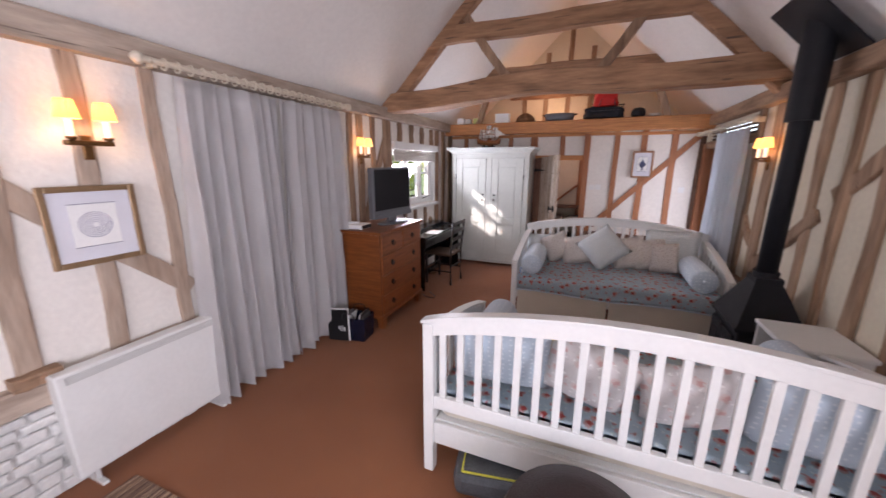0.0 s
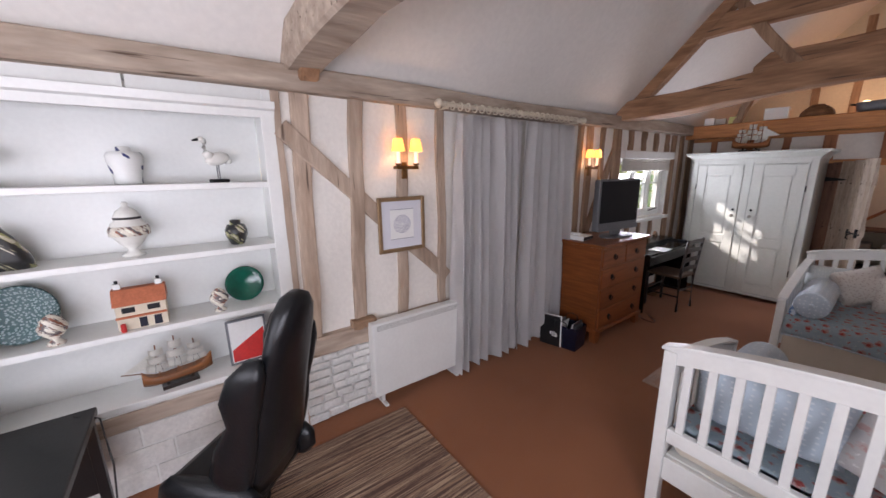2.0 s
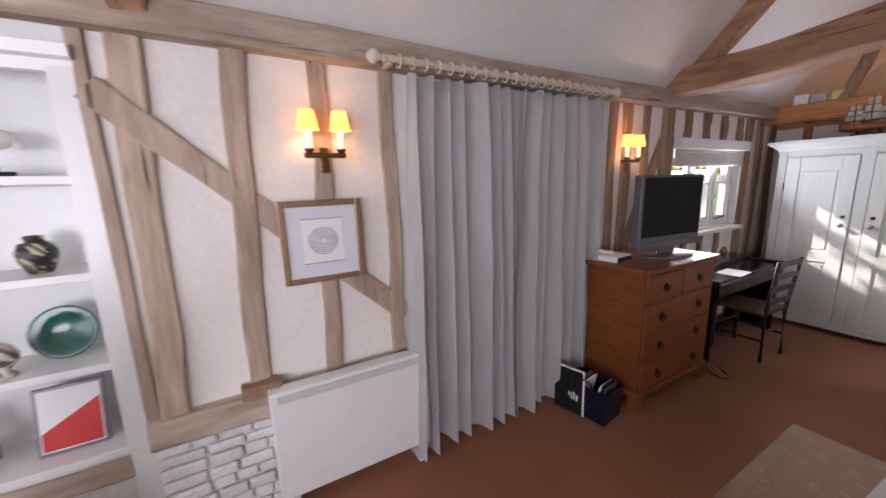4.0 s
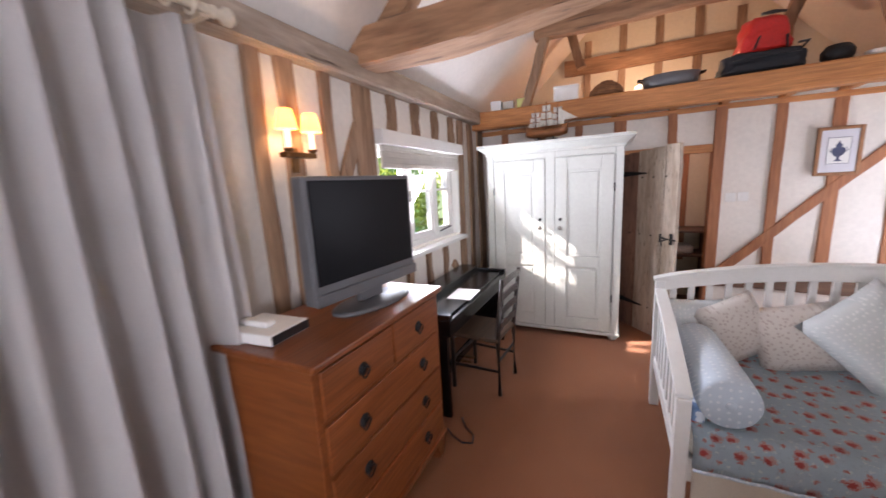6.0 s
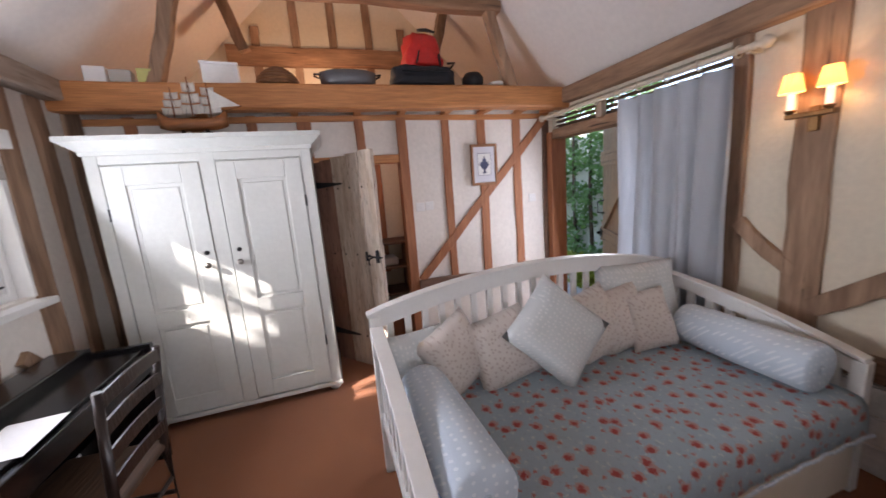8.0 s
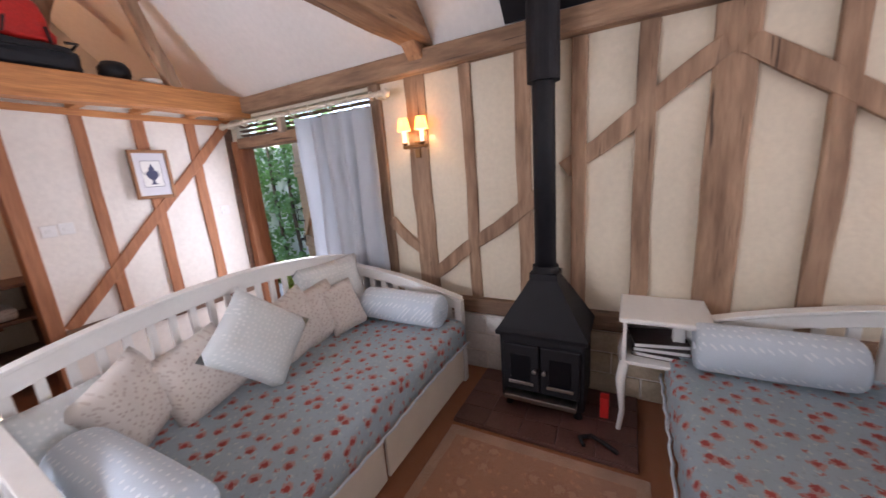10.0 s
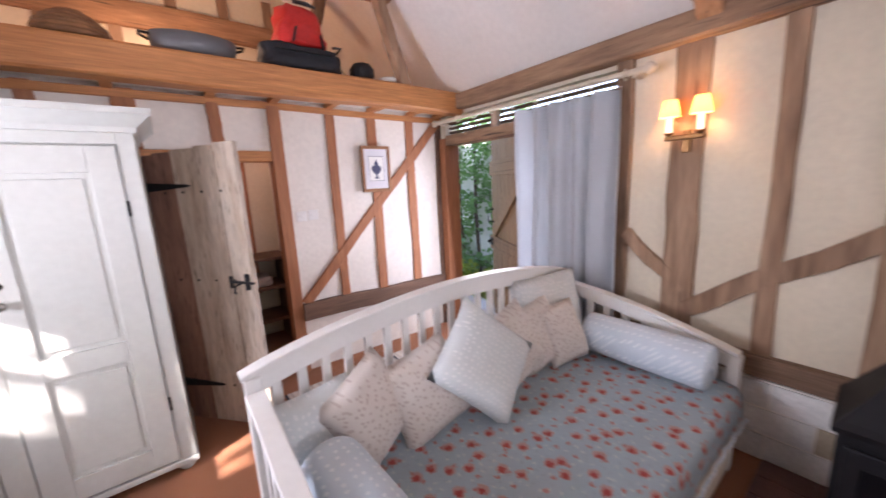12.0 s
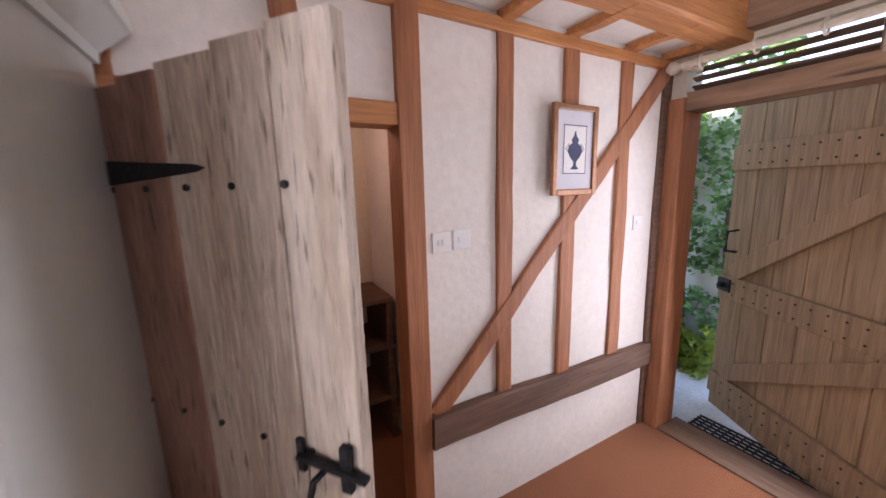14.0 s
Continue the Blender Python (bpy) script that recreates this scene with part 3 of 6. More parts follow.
struct("loft_floor", box(XL, XR, 7.62, YG, 2.31, 2.44), NEWX, "oak boarded loft over the partition", "floor")
struct("loft_beam", timber((XL - 0.02, 7.55, 2.355), (XR, 7.55, 2.355), 0.15, 0.19, rough=0.014, seed=105, n=30), NEWX, "honey coloured oak beam along the loft edge", "beam")

# trusses
def truss(y, tie, collar, strut, mt, seed, tw=0.2):
    for s, xe in ((-1, XL), (1, XR)):
        struct("rafter", timber((xe + 0.02 * -s, y, PT - 0.05), (RX, y, RZ - 0.08), 0.12, 0.12, up=(0, 1, 0), rough=0.014, seed=seed + s, n=14), OAKX, "oak principal rafter under the slope", "beam")
    if tie:
        struct("tie_beam", timber((XL + 0.02, y, tie), (XR - 0.02, y, tie + 0.05), tw, 0.23, sag=0.07, rough=0.04, seed=seed + 3, n=30), mt, "crooked old oak tie beam across the room", "beam")
    if collar:
        struct("collar", timber((RX - (RZ - collar) + 0.05, y, collar), (RX + (RZ - collar) - 0.05, y, collar), 0.12, 0.17, rough=0.014, seed=seed + 4, n=14), OAKX, "oak collar beam joining the rafters", "beam")
    if strut:
        for s in (-1, 1):
            struct("strut", timber((RX + s * 0.42, y, 2.62), (RX + s * 1.02, y, 3.42), 0.09, 0.09, up=(0, 1, 0), rough=0.014, seed=seed + 6 + s, n=8), OAKZ, "raking oak strut from tie beam to rafter", "beam")


truss(5.45, 2.52, 3.20, True, OAKX, 110)
truss(1.62, 2.52, 3.20, True, LIMEY, 130, 0.22)
for s in (-1, 1):
    struct("strut", timber((RX + s * 1.45, 7.55, 2.44), (RX + s * 1.22, 7.55, 3.12), 0.09, 0.10, up=(0, 1, 0), rough=0.012, seed=150 + s, n=8), OAKZ, "oak queen strut above the loft beam", "beam")
    struct("strut", timber((RX + s * 0.92, 8.3, 2.95), (RX + s * 1.08, 8.3, 3.46), 0.10, 0.10, up=(0, 1, 0), rough=0.012, seed=153 + s, n=8), OAKZ, "raking oak strut in the loft", "beam")
struct("collar", timber((-1.28, 7.55, 3.20), (1.38, 7.55, 3.20), 0.14, 0.22, rough=0.016, seed=158, n=20), OAKX, "dark oak collar over the loft beam", "beam")
struct("collar", timber((-1.15, YG - 0.02, 3.14), (1.25, YG - 0.02, 3.14), 0.08, 0.20, rough=0.012, seed=156, n=14), OAKX, "oak collar across the gable wall", "beam")
for k, x in enumerate((-0.85, -0.43, -0.02, 0.39, 0.80)):
    flat_stud(x - 0.045, x + 0.045, 2.40, 4.3 - abs(x), YG, OAKZ, 160 + k)

# ---------- window, garden door, curtains ----------
window = thing("window_1", "white casement window with small panes, half-lowered linen blind", "window")
window["kind"] = "structure"
wy0, wy1, wz0, wz1 = WIN
xw = XL - 0.10
fr = bmesh.new()
for a in ((wy0, wy0 + 0.05, wz0, wz1), (wy1 - 0.05, wy1, wz0, wz1), (wy0 + 0.05, wy1 - 0.05, wz0, wz0 + 0.05), (wy0 + 0.05, wy1 - 0.05, wz1 - 0.05, wz1), (6.025, 6.085, wz0 + 0.05, wz1 - 0.05), (6.50, 6.56, wz0 + 0.05, wz1 - 0.05)):
    bx(fr, xw - 0.04, xw + 0.04, *a, 0.004)
part("window_frame", fr, WHITE, window)
for y0, y1 in ((5.61, 6.025), (6.085, 6.50), (6.56, 6.90)):
    sash = bmesh.new()
    for a in ((y0, y0 + 0.045, 1.18, 1.93), (y1 - 0.045, y1, 1.18, 1.93), (y0 + 0.045, y1 - 0.045, 1.18, 1.235), (y0 + 0.045, y1 - 0.045, 1.885, 1.93), (y0 + 0.045, y1 - 0.045, 1.60, 1.62)):
        bx(sash, xw - 0.02, xw + 0.03, *a, 0.003)
    sh = part("sash", sash, WHITE, window)
    for z0, z1 in ((1.235, 1.60), (1.62, 1.885)):
        pane = part("pane", box(xw + 0.002, xw + 0.006, y0 + 0.045, y1 - 0.045, z0, z1), GLASS, sh)
        pane.visible_shadow = False
for y0, y1 in ((5.68, 5.96), (6.60, 6.86)):
    part("casement_stay", bar((xw + 0.05, y0, 1.20), (xw + 0.05, y1, 1.22), 0.015, 0.012), IRON, window)
part("casement_catch", box(xw + 0.03, xw + 0.06, 6.04, 6.07, 1.52, 1.62, 0.003), STEEL, window)
part("window_sill", box(XL - 0.08, XL + 0.09, 5.52, 7.0, 1.075, 1.115, 0.006), WHITE, window)
part("reveal", box(XL - 0.08, XL + 0.012, wy1, wy1 + 0.05, wz0, wz1, 0.004), WHITE, window)
blind = thing("roman_blind", "grey striped linen blind under a white pelmet board", "blind")
part("pelmet", box(XL + 0.0, XL + 0.07, 5.53, 7.0, 1.955, 2.055, 0.004), WHITE, blind)
for k, z in enumerate((1.79, 1.83, 1.87, 1.915)):
    part("fold", box(XL + 0.005, XL + 0.035 - 0.004 * k, 5.57 + 0.001 * k, 6.96 - 0.001 * k, z, z + 0.045, 0.008), LINEN, blind)

gd = thing("door_frame_2", "oak frame of the garden door with louvres above", "door frame")
gd["kind"] = "structure"
part("jamb", box(XR - 0.03, XR + 0.16, 7.745, 7.835, 0, 2.06, 0.006), NEWZ, gd)
part("jamb", box(XR - 0.02, XR + 0.16, 6.64, 6.73, 0, 2.06, 0.006), NEWZ, gd)
part("head", box(XR - 0.02, XR + 0.15, 5.95, 7.745, 1.985, 2.085, 0.006), OAKY, gd)
part("threshold", box(XR - 0.02, XR + 0.2, 6.73, 7.745, -0.06, 0.012, 0.004), SILLY, gd)
for z in (2.115, 2.16, 2.205, 2.25):
    part("louvre", bar((XR + 0.06, 5.95, z), (XR + 0.06, 7.75, z), 0.045, 0.012, 0.002, up=(0.25, 0, 0.97)), SILLY, gd)
part("hanging_bracket", box(XR - 0.06, XR + 0.0, 6.98, 7.05, 2.07, 2.25, 0.006), LIMEZ, gd)

# outer door leaf, swung open to the garden; hinge at the near jamb
leaf = thing("garden_door", "wide oak ledged and braced door, swung open to the garden", "door", pose(2.25, 6.77, 0, 0, 0, -29.5))
yy = 0.0
for k in range(6):
    wd = 0.189
    part("plank", box(-0.022, 0.022, yy + 0.002, yy + wd - 0.002, -0.05, 2.12, 0.003), LEAFWOOD, leaf)
    yy += wd
LW = yy
for z in (0.06, 0.79, 1.66):
    part("ledge", box(-0.052, -0.022, 0.01, LW - 0.01, z, z + 0.16, 0.006), LEAFWOOD, leaf)
for z0, z1 in ((0.22, 0.79), (0.95, 1.66)):
    part("brace", bar((-0.037, LW - 0.10, z0 + 0.02), (-0.037, 0.06, z1 - 0.02), 0.11, 0.03, 0.004, up=(1, 0, 0)), LEAFWOOD, leaf)
bm = bmesh.new()
for z in (0.10, 0.18, 0.83, 0.91, 1.70, 1.78):
    for k in range(12):
        cyl((-0.050, 0.05 + k * 0.086, z), (-0.056, 0.05 + k * 0.086, z), 0.006, n=6, bm=bm)
part("nails", bm, IRON, leaf)
part("pull_handle", tube([(-0.03, LW - 0.10, 1.12), (-0.10, LW - 0.10, 1.13), (-0.10, LW - 0.10, 1.26), (-0.03, LW - 0.10, 1.27)], 0.009), IRON, leaf, "black iron pull handle")
lk = part("lock", box(-0.062, -0.052, LW - 0.12, LW - 0.01, 0.84, 0.93, 0.003), IRON, leaf)
part("knob", lathe([(0.006, 0), (0.018, 0.01), (0.02, 0.03), (0.012, 0.045)], 12, m=pose(-0.06, LW - 0.07, 0.885, 0, -90, 0)), IRON, lk)


def curtain(name, label, x, y0, y1, z0, z1, folds, material, depth=0.055, flare=0.0, seed=0, leaves=1):
    """Pleated cloth hanging along y: deep irregular folds that open downwards."""
    cur = thing(name, label, "curtain")
    span = (y1 - y0) / leaves
    for q in range(leaves):
        bm = bmesh.new()
        n, rows = folds * 14, 18
        grid = []
        for j in range(rows + 1):
            v = j / rows
            row = []
            for i in range(n + 1):
                u = i / n
                ph = 2 * math.pi * folds * u + 2.8 * noise.noise((u * 5 + seed, q * 3.0, v * 0.8)) + 0.5 * math.sin(u * 17 + q)
                amp = depth * (0.55 + 0.5 * v) * (0.75 + 0.9 * noise.noise((u * 9, seed + q, 0.3)))
                w = math.sin(ph)
                w = math.copysign(abs(w) ** 0.75, w)
                dx = amp * w + 0.02 * noise.noise((u * 4, v * 3, seed + 5))
                yy = y0 + span * (q + u) + flare * v * (u - 0.5) + 0.012 * math.cos(ph)
                zz = z1 + (z0 - z1) * v + (0.012 * math.sin(u * 31) if j == rows else 0) - (0.02 * abs(math.sin(ph / 2)) if j == 0 else 0)
                row.append(bm.verts.new((x + dx, yy, zz)))
            grid.append(row)
        for r0, r1 in zip(grid, grid[1:]):
            for i in range(n):
                bm.faces.new((r0[i], r0[i + 1], r1[i + 1], r1[i])).smooth = True
        bmesh.ops.solidify(bm, geom=bm.faces, thickness=0.006)
        part("drape", bm, material, cur)
    return cur


def curtain_pole(x, y0, y1, z, side, n, label):
    pl = thing("curtain_pole", label, "curtain pole")
    part("pole", cyl((x, y0, z), (x, y1, z), 0.018, n=14), LINENW, pl)
    for y, s in ((y0, -1), (y1, 1)):
        part("finial", lathe([(0.02, 0), (0.024, 0.015), (0.014, 0.03), (0.034, 0.055), (0.034, 0.075), (0.012, 0.10)], 14, m=pose(x, y, z, -90 * s, 0, 0)), LINENW, pl)
        part("bracket", box(min(x, x - side * 0.10), max(x, x - side * 0.10), y - 0.02 * s - 0.015, y - 0.02 * s + 0.015, z - 0.03, z + 0.02, 0.004), LINENW, pl)
    for k in range(n):
        y = y0 + 0.07 + (y1 - y0 - 0.14) * k / (n - 1)
        ring = bmesh.new()
        pts = [(x + 0.03 * math.cos(a), y, z - 0.006 + 0.03 * math.sin(a)) for a in [2 * math.pi * i / 12 for i in range(13)]]
        tube(pts, 0.006, 6, ring)
        part("ring", ring, LINENW, pl)
    return pl


LINENW = mat("painted_pole", (0.66, 0.58, 0.46), 0.6, 0.1, 12, 0.1, 60)
curtain("long_curtain", "long pair of lined grey-white curtains, drawn closed, hanging to the floor", XL + 0.15, 2.72, 4.30, 0.02, 2.27, 7, CURTAIN, 0.075, 0.12, 1, 2)
curtain_pole(XL + 0.15, 2.62, 4.37, 2.325, 1, 22, "cream painted wooden curtain pole with rings")
curtain("door_curtain", "pale blue-grey lined curtain drawn half across beside the garden door", XR - 0.14, 5.86, 6.68, 0.02, 2.14, 5, CURTAIN_B, 0.065, 0.06, 7)
curtain_pole(XR - 0.13, 5.78, 7.70, 2.20, -1, 9, "cream painted wooden curtain pole above the garden door")

# ---------- inner plank door, open towards the room ----------
HX, HY = -0.44, 7.83
idoor = thing("plank_door", "old limewashed plank door standing ajar, black iron latch", "door", pose(HX, HY, 0, 0, 0, -50.5))
xx = 0.0
for k, wd in enumerate((0.16, 0.14, 0.18, 0.14, 0.15)):
    zt = 1.86 + 0.012 * k
    part("plank", box(xx + 0.0015, xx + wd - 0.0015, -0.018 - 0.003 * (k % 2), 0.018, 0.015, zt, 0.004), DOORWOOD_R if k < 2 else DOORWOOD, idoor)
    xx += wd
DW = xx
for z in (0.25, 1.0, 1.6):
    part("ledge", box(0.02, DW - 0.02, 0.018, 0.045, z, z + 0.13, 0.004), DOORWOOD, idoor)
for z in (0.3, 1.66):
    part("strap_hinge", prism([(0.0, z - 0.035), (0.40, z - 0.008), (0.43, z), (0.40, z + 0.008), (0.0, z + 0.035)], -0.030, -0.022), IRON, idoor)
    part("hinge_plate", box(-0.03, 0.012, -0.034, -0.020, z - 0.08, z + 0.08, 0.003), IRON, idoor)
lt = part("latch", box(DW - 0.165, DW - 0.145, -0.034, -0.022, 1.0, 1.08, 0.003), IRON, idoor, "black iron thumb latch")
part("latch_bar", bar((DW - 0.155, -0.036, 1.045), (DW + 0.02, -0.036, 1.035), 0.012, 0.022, 0.002, up=(0, 1, 0)), IRON, lt)
part("latch_plate", box(DW - 0.045, DW - 0.02, -0.04, -0.022, 0.99, 1.095, 0.003), IRON, lt)
part("latch_grip", tube([(DW - 0.13, -0.03, 0.965), (DW - 0.10, -0.07, 0.985), (DW - 0.09, -0.07, 1.025), (DW - 0.08, -0.03, 1.035)], 0.007), IRON, lt)
bm = bmesh.new()
for z in (1.62, 0.3, 1.05):
    for k in range(5):
        cyl((0.08 + k * 0.14, -0.020, z), (0.08 + k * 0.14, -0.027, z), 0.008, n=6, bm=bm)
part("nails", bm, IRON, idoor)
# lobby seen through the door
struct("stud", box(0.30, 0.38, YG - 0.03, YG, 0.5, 2.3, 0.005), NEWZ, "reddish oak stud in the lobby", "beam")
struct("brace", bar((0.30, YG - 0.02, 1.35), (-0.4, YG - 0.02, 0.75), 0.04, 0.09, 0.004, up=(0, 1, 0)), NEWZ, "slanting oak brace in the lobby", "beam")
struct("wall_lobby", box(0.62, 0.70, YE + 0.10, YG, 0, 2.31), PLASTER, "plain white lobby side wall", "wall")
lsh = thing("lobby_shelf", "dark wooden shelf of folded things in the lobby", "shelf")
for z in (0.28, 0.62, 0.92):
    part("board", box(-0.45, 0.60, 8.55, 8.98, z, z + 0.03, 0.004), SILLX, lsh)
for x in (-0.45, 0.55):
    part("side", box(x, x + 0.04, 8.55, 8.98, 0, 0.28, 0.004), SILLX, lsh)
    part("side", box(x, x + 0.04, 8.55, 8.98, 0.31, 0.62, 0.004), SILLX, lsh)
    part("side", box(x, x + 0.04, 8.55, 8.98, 0.65, 0.92, 0.004), SILLX, lsh)
for k, (x, z, c) in enumerate(((-0.3, 0.31, SPRIG), (0.1, 0.31, BROWNLEATHER), (-0.05, 0.65, LINEN), (0.3, 0.65, SPRIG))):
    tagged(part("folded_cloth", box(x - 0.13, x + 0.13, 8.6, 8.9, z, z + 0.10, 0.03), c), "folded cloth on the lobby shelf", "cloth")

lmp = thing("lobby_lamp", "small lit ceiling lamp in the lobby behind the door", "lamp", pose(0.05, 8.35, 2.30))
part("rose", lathe([(0.05, -0.03), (0.055, -0.01), (0.05, 0.0)], 18), BRASS, lmp)
part("globe", lathe([(0.02, -0.15), (0.06, -0.12), (0.065, -0.08), (0.03, -0.03)], 18), CANDLE, lmp)
bulb("lobby_bulb", (0.05, 8.35, 2.08), 1.3, (1.0, 0.72, 0.58), 0.05)

# ---------- bookcase built into the left wall ----------
case = thing("bookcase", "white built-in bookcase with deep shelves for ornaments", "bookcase")
CX = XL - 0.30
part("back_panel", box(CX - 0.02, CX, -1.45, CASE_Y, 0, 2.34), WHITE, case)
part("side_panel", box(CX, XL + 0.01, CASE_Y, CASE_Y + 0.05, 0, 2.31, 0.003), WHITE, case)
part("side_panel", box(CX, XL + 0.01, -1.5, -1.45, 0, 2.31, 0.003), WHITE, case)
part("face_frame", box(XL, XL + 0.025, CASE_Y - 0.02, CASE_Y + 0.06, 0.0, 2.22, 0.004), WHITE, case)
part("divider", box(CX, XL + 0.012, -0.10, -0.04, 0.60, 2.16, 0.003), WHITE, case)
SHELVES = (0.57, 0.985, 1.385, 1.775)
for z in SHELVES:
    part("shelf", box(CX, XL + 0.005, -1.45, CASE_Y, z - 0.035, z, 0.004), WHITE, case)
part("apron", box(XL - 0.02, XL + 0.0, -1.45, CASE_Y, 0.0, 0.53, 0.003), WHITE, case)
part("foot_beam", timber((XL + 0.008, -1.44, 0.475), (XL + 0.008, CASE_Y - 0.02, 0.475), 0.035, 0.10, rough=0.014, seed=401, n=24), LIMEY, case, "worn greyed beam below the lowest shelf")
rb0 = random.Random(12)
for r in range(3):
    y = -1.45 - 0.2 * (r % 2)
    while y < CASE_Y - 0.02:
        wd = rb0.uniform(0.36, 0.46)
        y0, y1 = max(y + 0.005, -1.448), min(y + wd - 0.005, CASE_Y - 0.022)
        if y1 - y0 > 0.05:
            part("block", box(XL - 0.001, XL + rb0.uniform(0.005, 0.010), y0, y1, 0.005 + r * 0.14, 0.137 + r * 0.14, 0.004), STONE, case)
        y += wd
part("cornice", prism([(XL - 0.02, 2.15), (XL + 0.02, 2.15), (XL + 0.03, 2.19), (XL + 0.05, 2.20), (XL + 0.06, 2.24), (XL - 0.02, 2.24)], -1.45, CASE_Y + 0.06), WHITE, case)
part("lid", box(CX - 0.02, XL - 0.02, -1.5, CASE_Y + 0.05, 2.34, 2.37), WHITE, case)
part("top_panel", box(XL - 0.02, XL + 0.004, -1.45, 0.74, 2.24, 2.34, 0.003), WHITE, case)
part("top_panel", box(XL - 0.02, XL + 0.004, 0.75, CASE_Y + 0.05, 2.24, 2.34, 0.003), WHITE, case)

# ---------- wardrobe ----------
wr = thing("wardrobe", "white painted two-door wardrobe with moulded cornice", "wardrobe", pose(-1.065, 7.165, 0))
WW, WD = 0.66, 0.62
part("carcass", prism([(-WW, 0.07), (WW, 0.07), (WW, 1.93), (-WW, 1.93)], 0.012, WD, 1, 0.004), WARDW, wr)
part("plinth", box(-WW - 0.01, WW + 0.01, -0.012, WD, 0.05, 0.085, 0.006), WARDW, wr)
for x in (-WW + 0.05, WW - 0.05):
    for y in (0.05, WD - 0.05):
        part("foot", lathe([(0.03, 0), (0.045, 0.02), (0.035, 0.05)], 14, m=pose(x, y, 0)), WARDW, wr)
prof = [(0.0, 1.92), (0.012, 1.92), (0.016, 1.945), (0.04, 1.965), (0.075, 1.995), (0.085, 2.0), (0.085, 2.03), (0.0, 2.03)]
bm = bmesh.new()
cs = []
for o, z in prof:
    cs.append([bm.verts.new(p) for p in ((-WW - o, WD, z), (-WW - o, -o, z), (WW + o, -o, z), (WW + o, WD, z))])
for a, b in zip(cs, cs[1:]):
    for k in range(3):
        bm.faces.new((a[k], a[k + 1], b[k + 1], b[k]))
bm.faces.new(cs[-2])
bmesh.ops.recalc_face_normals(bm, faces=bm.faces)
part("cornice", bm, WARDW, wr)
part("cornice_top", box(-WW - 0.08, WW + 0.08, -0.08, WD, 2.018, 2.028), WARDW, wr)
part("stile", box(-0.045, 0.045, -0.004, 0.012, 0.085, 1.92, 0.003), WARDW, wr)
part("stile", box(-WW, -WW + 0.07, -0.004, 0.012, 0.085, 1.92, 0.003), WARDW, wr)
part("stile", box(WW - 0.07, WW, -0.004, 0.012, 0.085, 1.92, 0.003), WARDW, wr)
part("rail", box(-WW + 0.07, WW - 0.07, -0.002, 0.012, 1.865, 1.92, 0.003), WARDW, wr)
for s in (-1, 1):
    x0, x1 = (0.052, 0.582) if s > 0 else (-0.582, -0.052)
    dr = bmesh.new()
    for a in ((x0, x0 + 0.11, 0.10, 1.855), (x1 - 0.11, x1, 0.10, 1.855), (x0 + 0.11, x1 - 0.11, 0.10, 0.22), (x0 + 0.11, x1 - 0.11, 0.76, 0.87), (x0 + 0.11, x1 - 0.11, 1.73, 1.855)):
        bx(dr, a[0], a[1], -0.012, 0.010, a[2], a[3], 0.003)
    bmesh.ops.remove_doubles(dr, verts=dr.verts, dist=0.0001)
    door = part("door", dr, WARDW, wr)
    for pz0, pz1 in ((0.215, 0.765), (0.865, 1.735)):
        part("panel", box(x0 + 0.104, x1 - 0.104, 0.0, 0.010, pz0, pz1, 0.002), WARDW, door)
        part("panel_field", box(x0 + 0.135, x1 - 0.135, -0.005, 0.0, pz0 + 0.03, pz1 - 0.03, 0.004), WARDW, door)
    kx = s * 0.10
    part("knob", lathe([(0.008, 0), (0.008, 0.015), (0.02, 0.022), (0.022, 0.032), (0.014, 0.042)], 14, m=pose(kx, -0.012, 1.16, 90, 0, 0)), STEEL, door, "small round steel knob")
    part("escutcheon", lathe([(0.016, 0), (0.016, 0.004), (0.006, 0.006)], 14, m=pose(kx, -0.012, 1.245, 90, 0, 0)), IRON, door)
    for z in (0.45, 1.55):
        part("hinge", cyl((s * 0.588, -0.006, z - 0.04), (s * 0.588, -0.006, z + 0.04), 0.006, n=8), IRON, door)

# ---------- chest of drawers ----------
ch = thing("chest_of_drawers", "polished pine chest with five drawers and ring pulls", "chest of drawers", pose(-1.39, 4.70, 0, 0, 0, 0))
CL, CD, CH = 0.48, 0.54, 1.075
part("carcass", box(-CD, -0.012, -CL, CL, 0.12, CH - 0.03, 0.004), PINEX, ch)
part("top", box(-CD - 0.01, 0.02, -CL - 0.02, CL + 0.02, CH - 0.03, CH, 0.008), PINE, ch)
part("base_moulding", box(-CD, 0.008, -CL - 0.01, CL + 0.01, 0.12, 0.155, 0.006), PINE, ch)
for y in (-CL + 0.05, CL - 0.05):
    for x in (-0.04, -CD + 0.05):
        part("foot", prism([(y - 0.055, 0.12), (y + 0.055, 0.12), (y + 0.035, 0), (y - 0.035, 0)], x - 0.035, x + 0.035, 0, 0.006), PINE, ch)


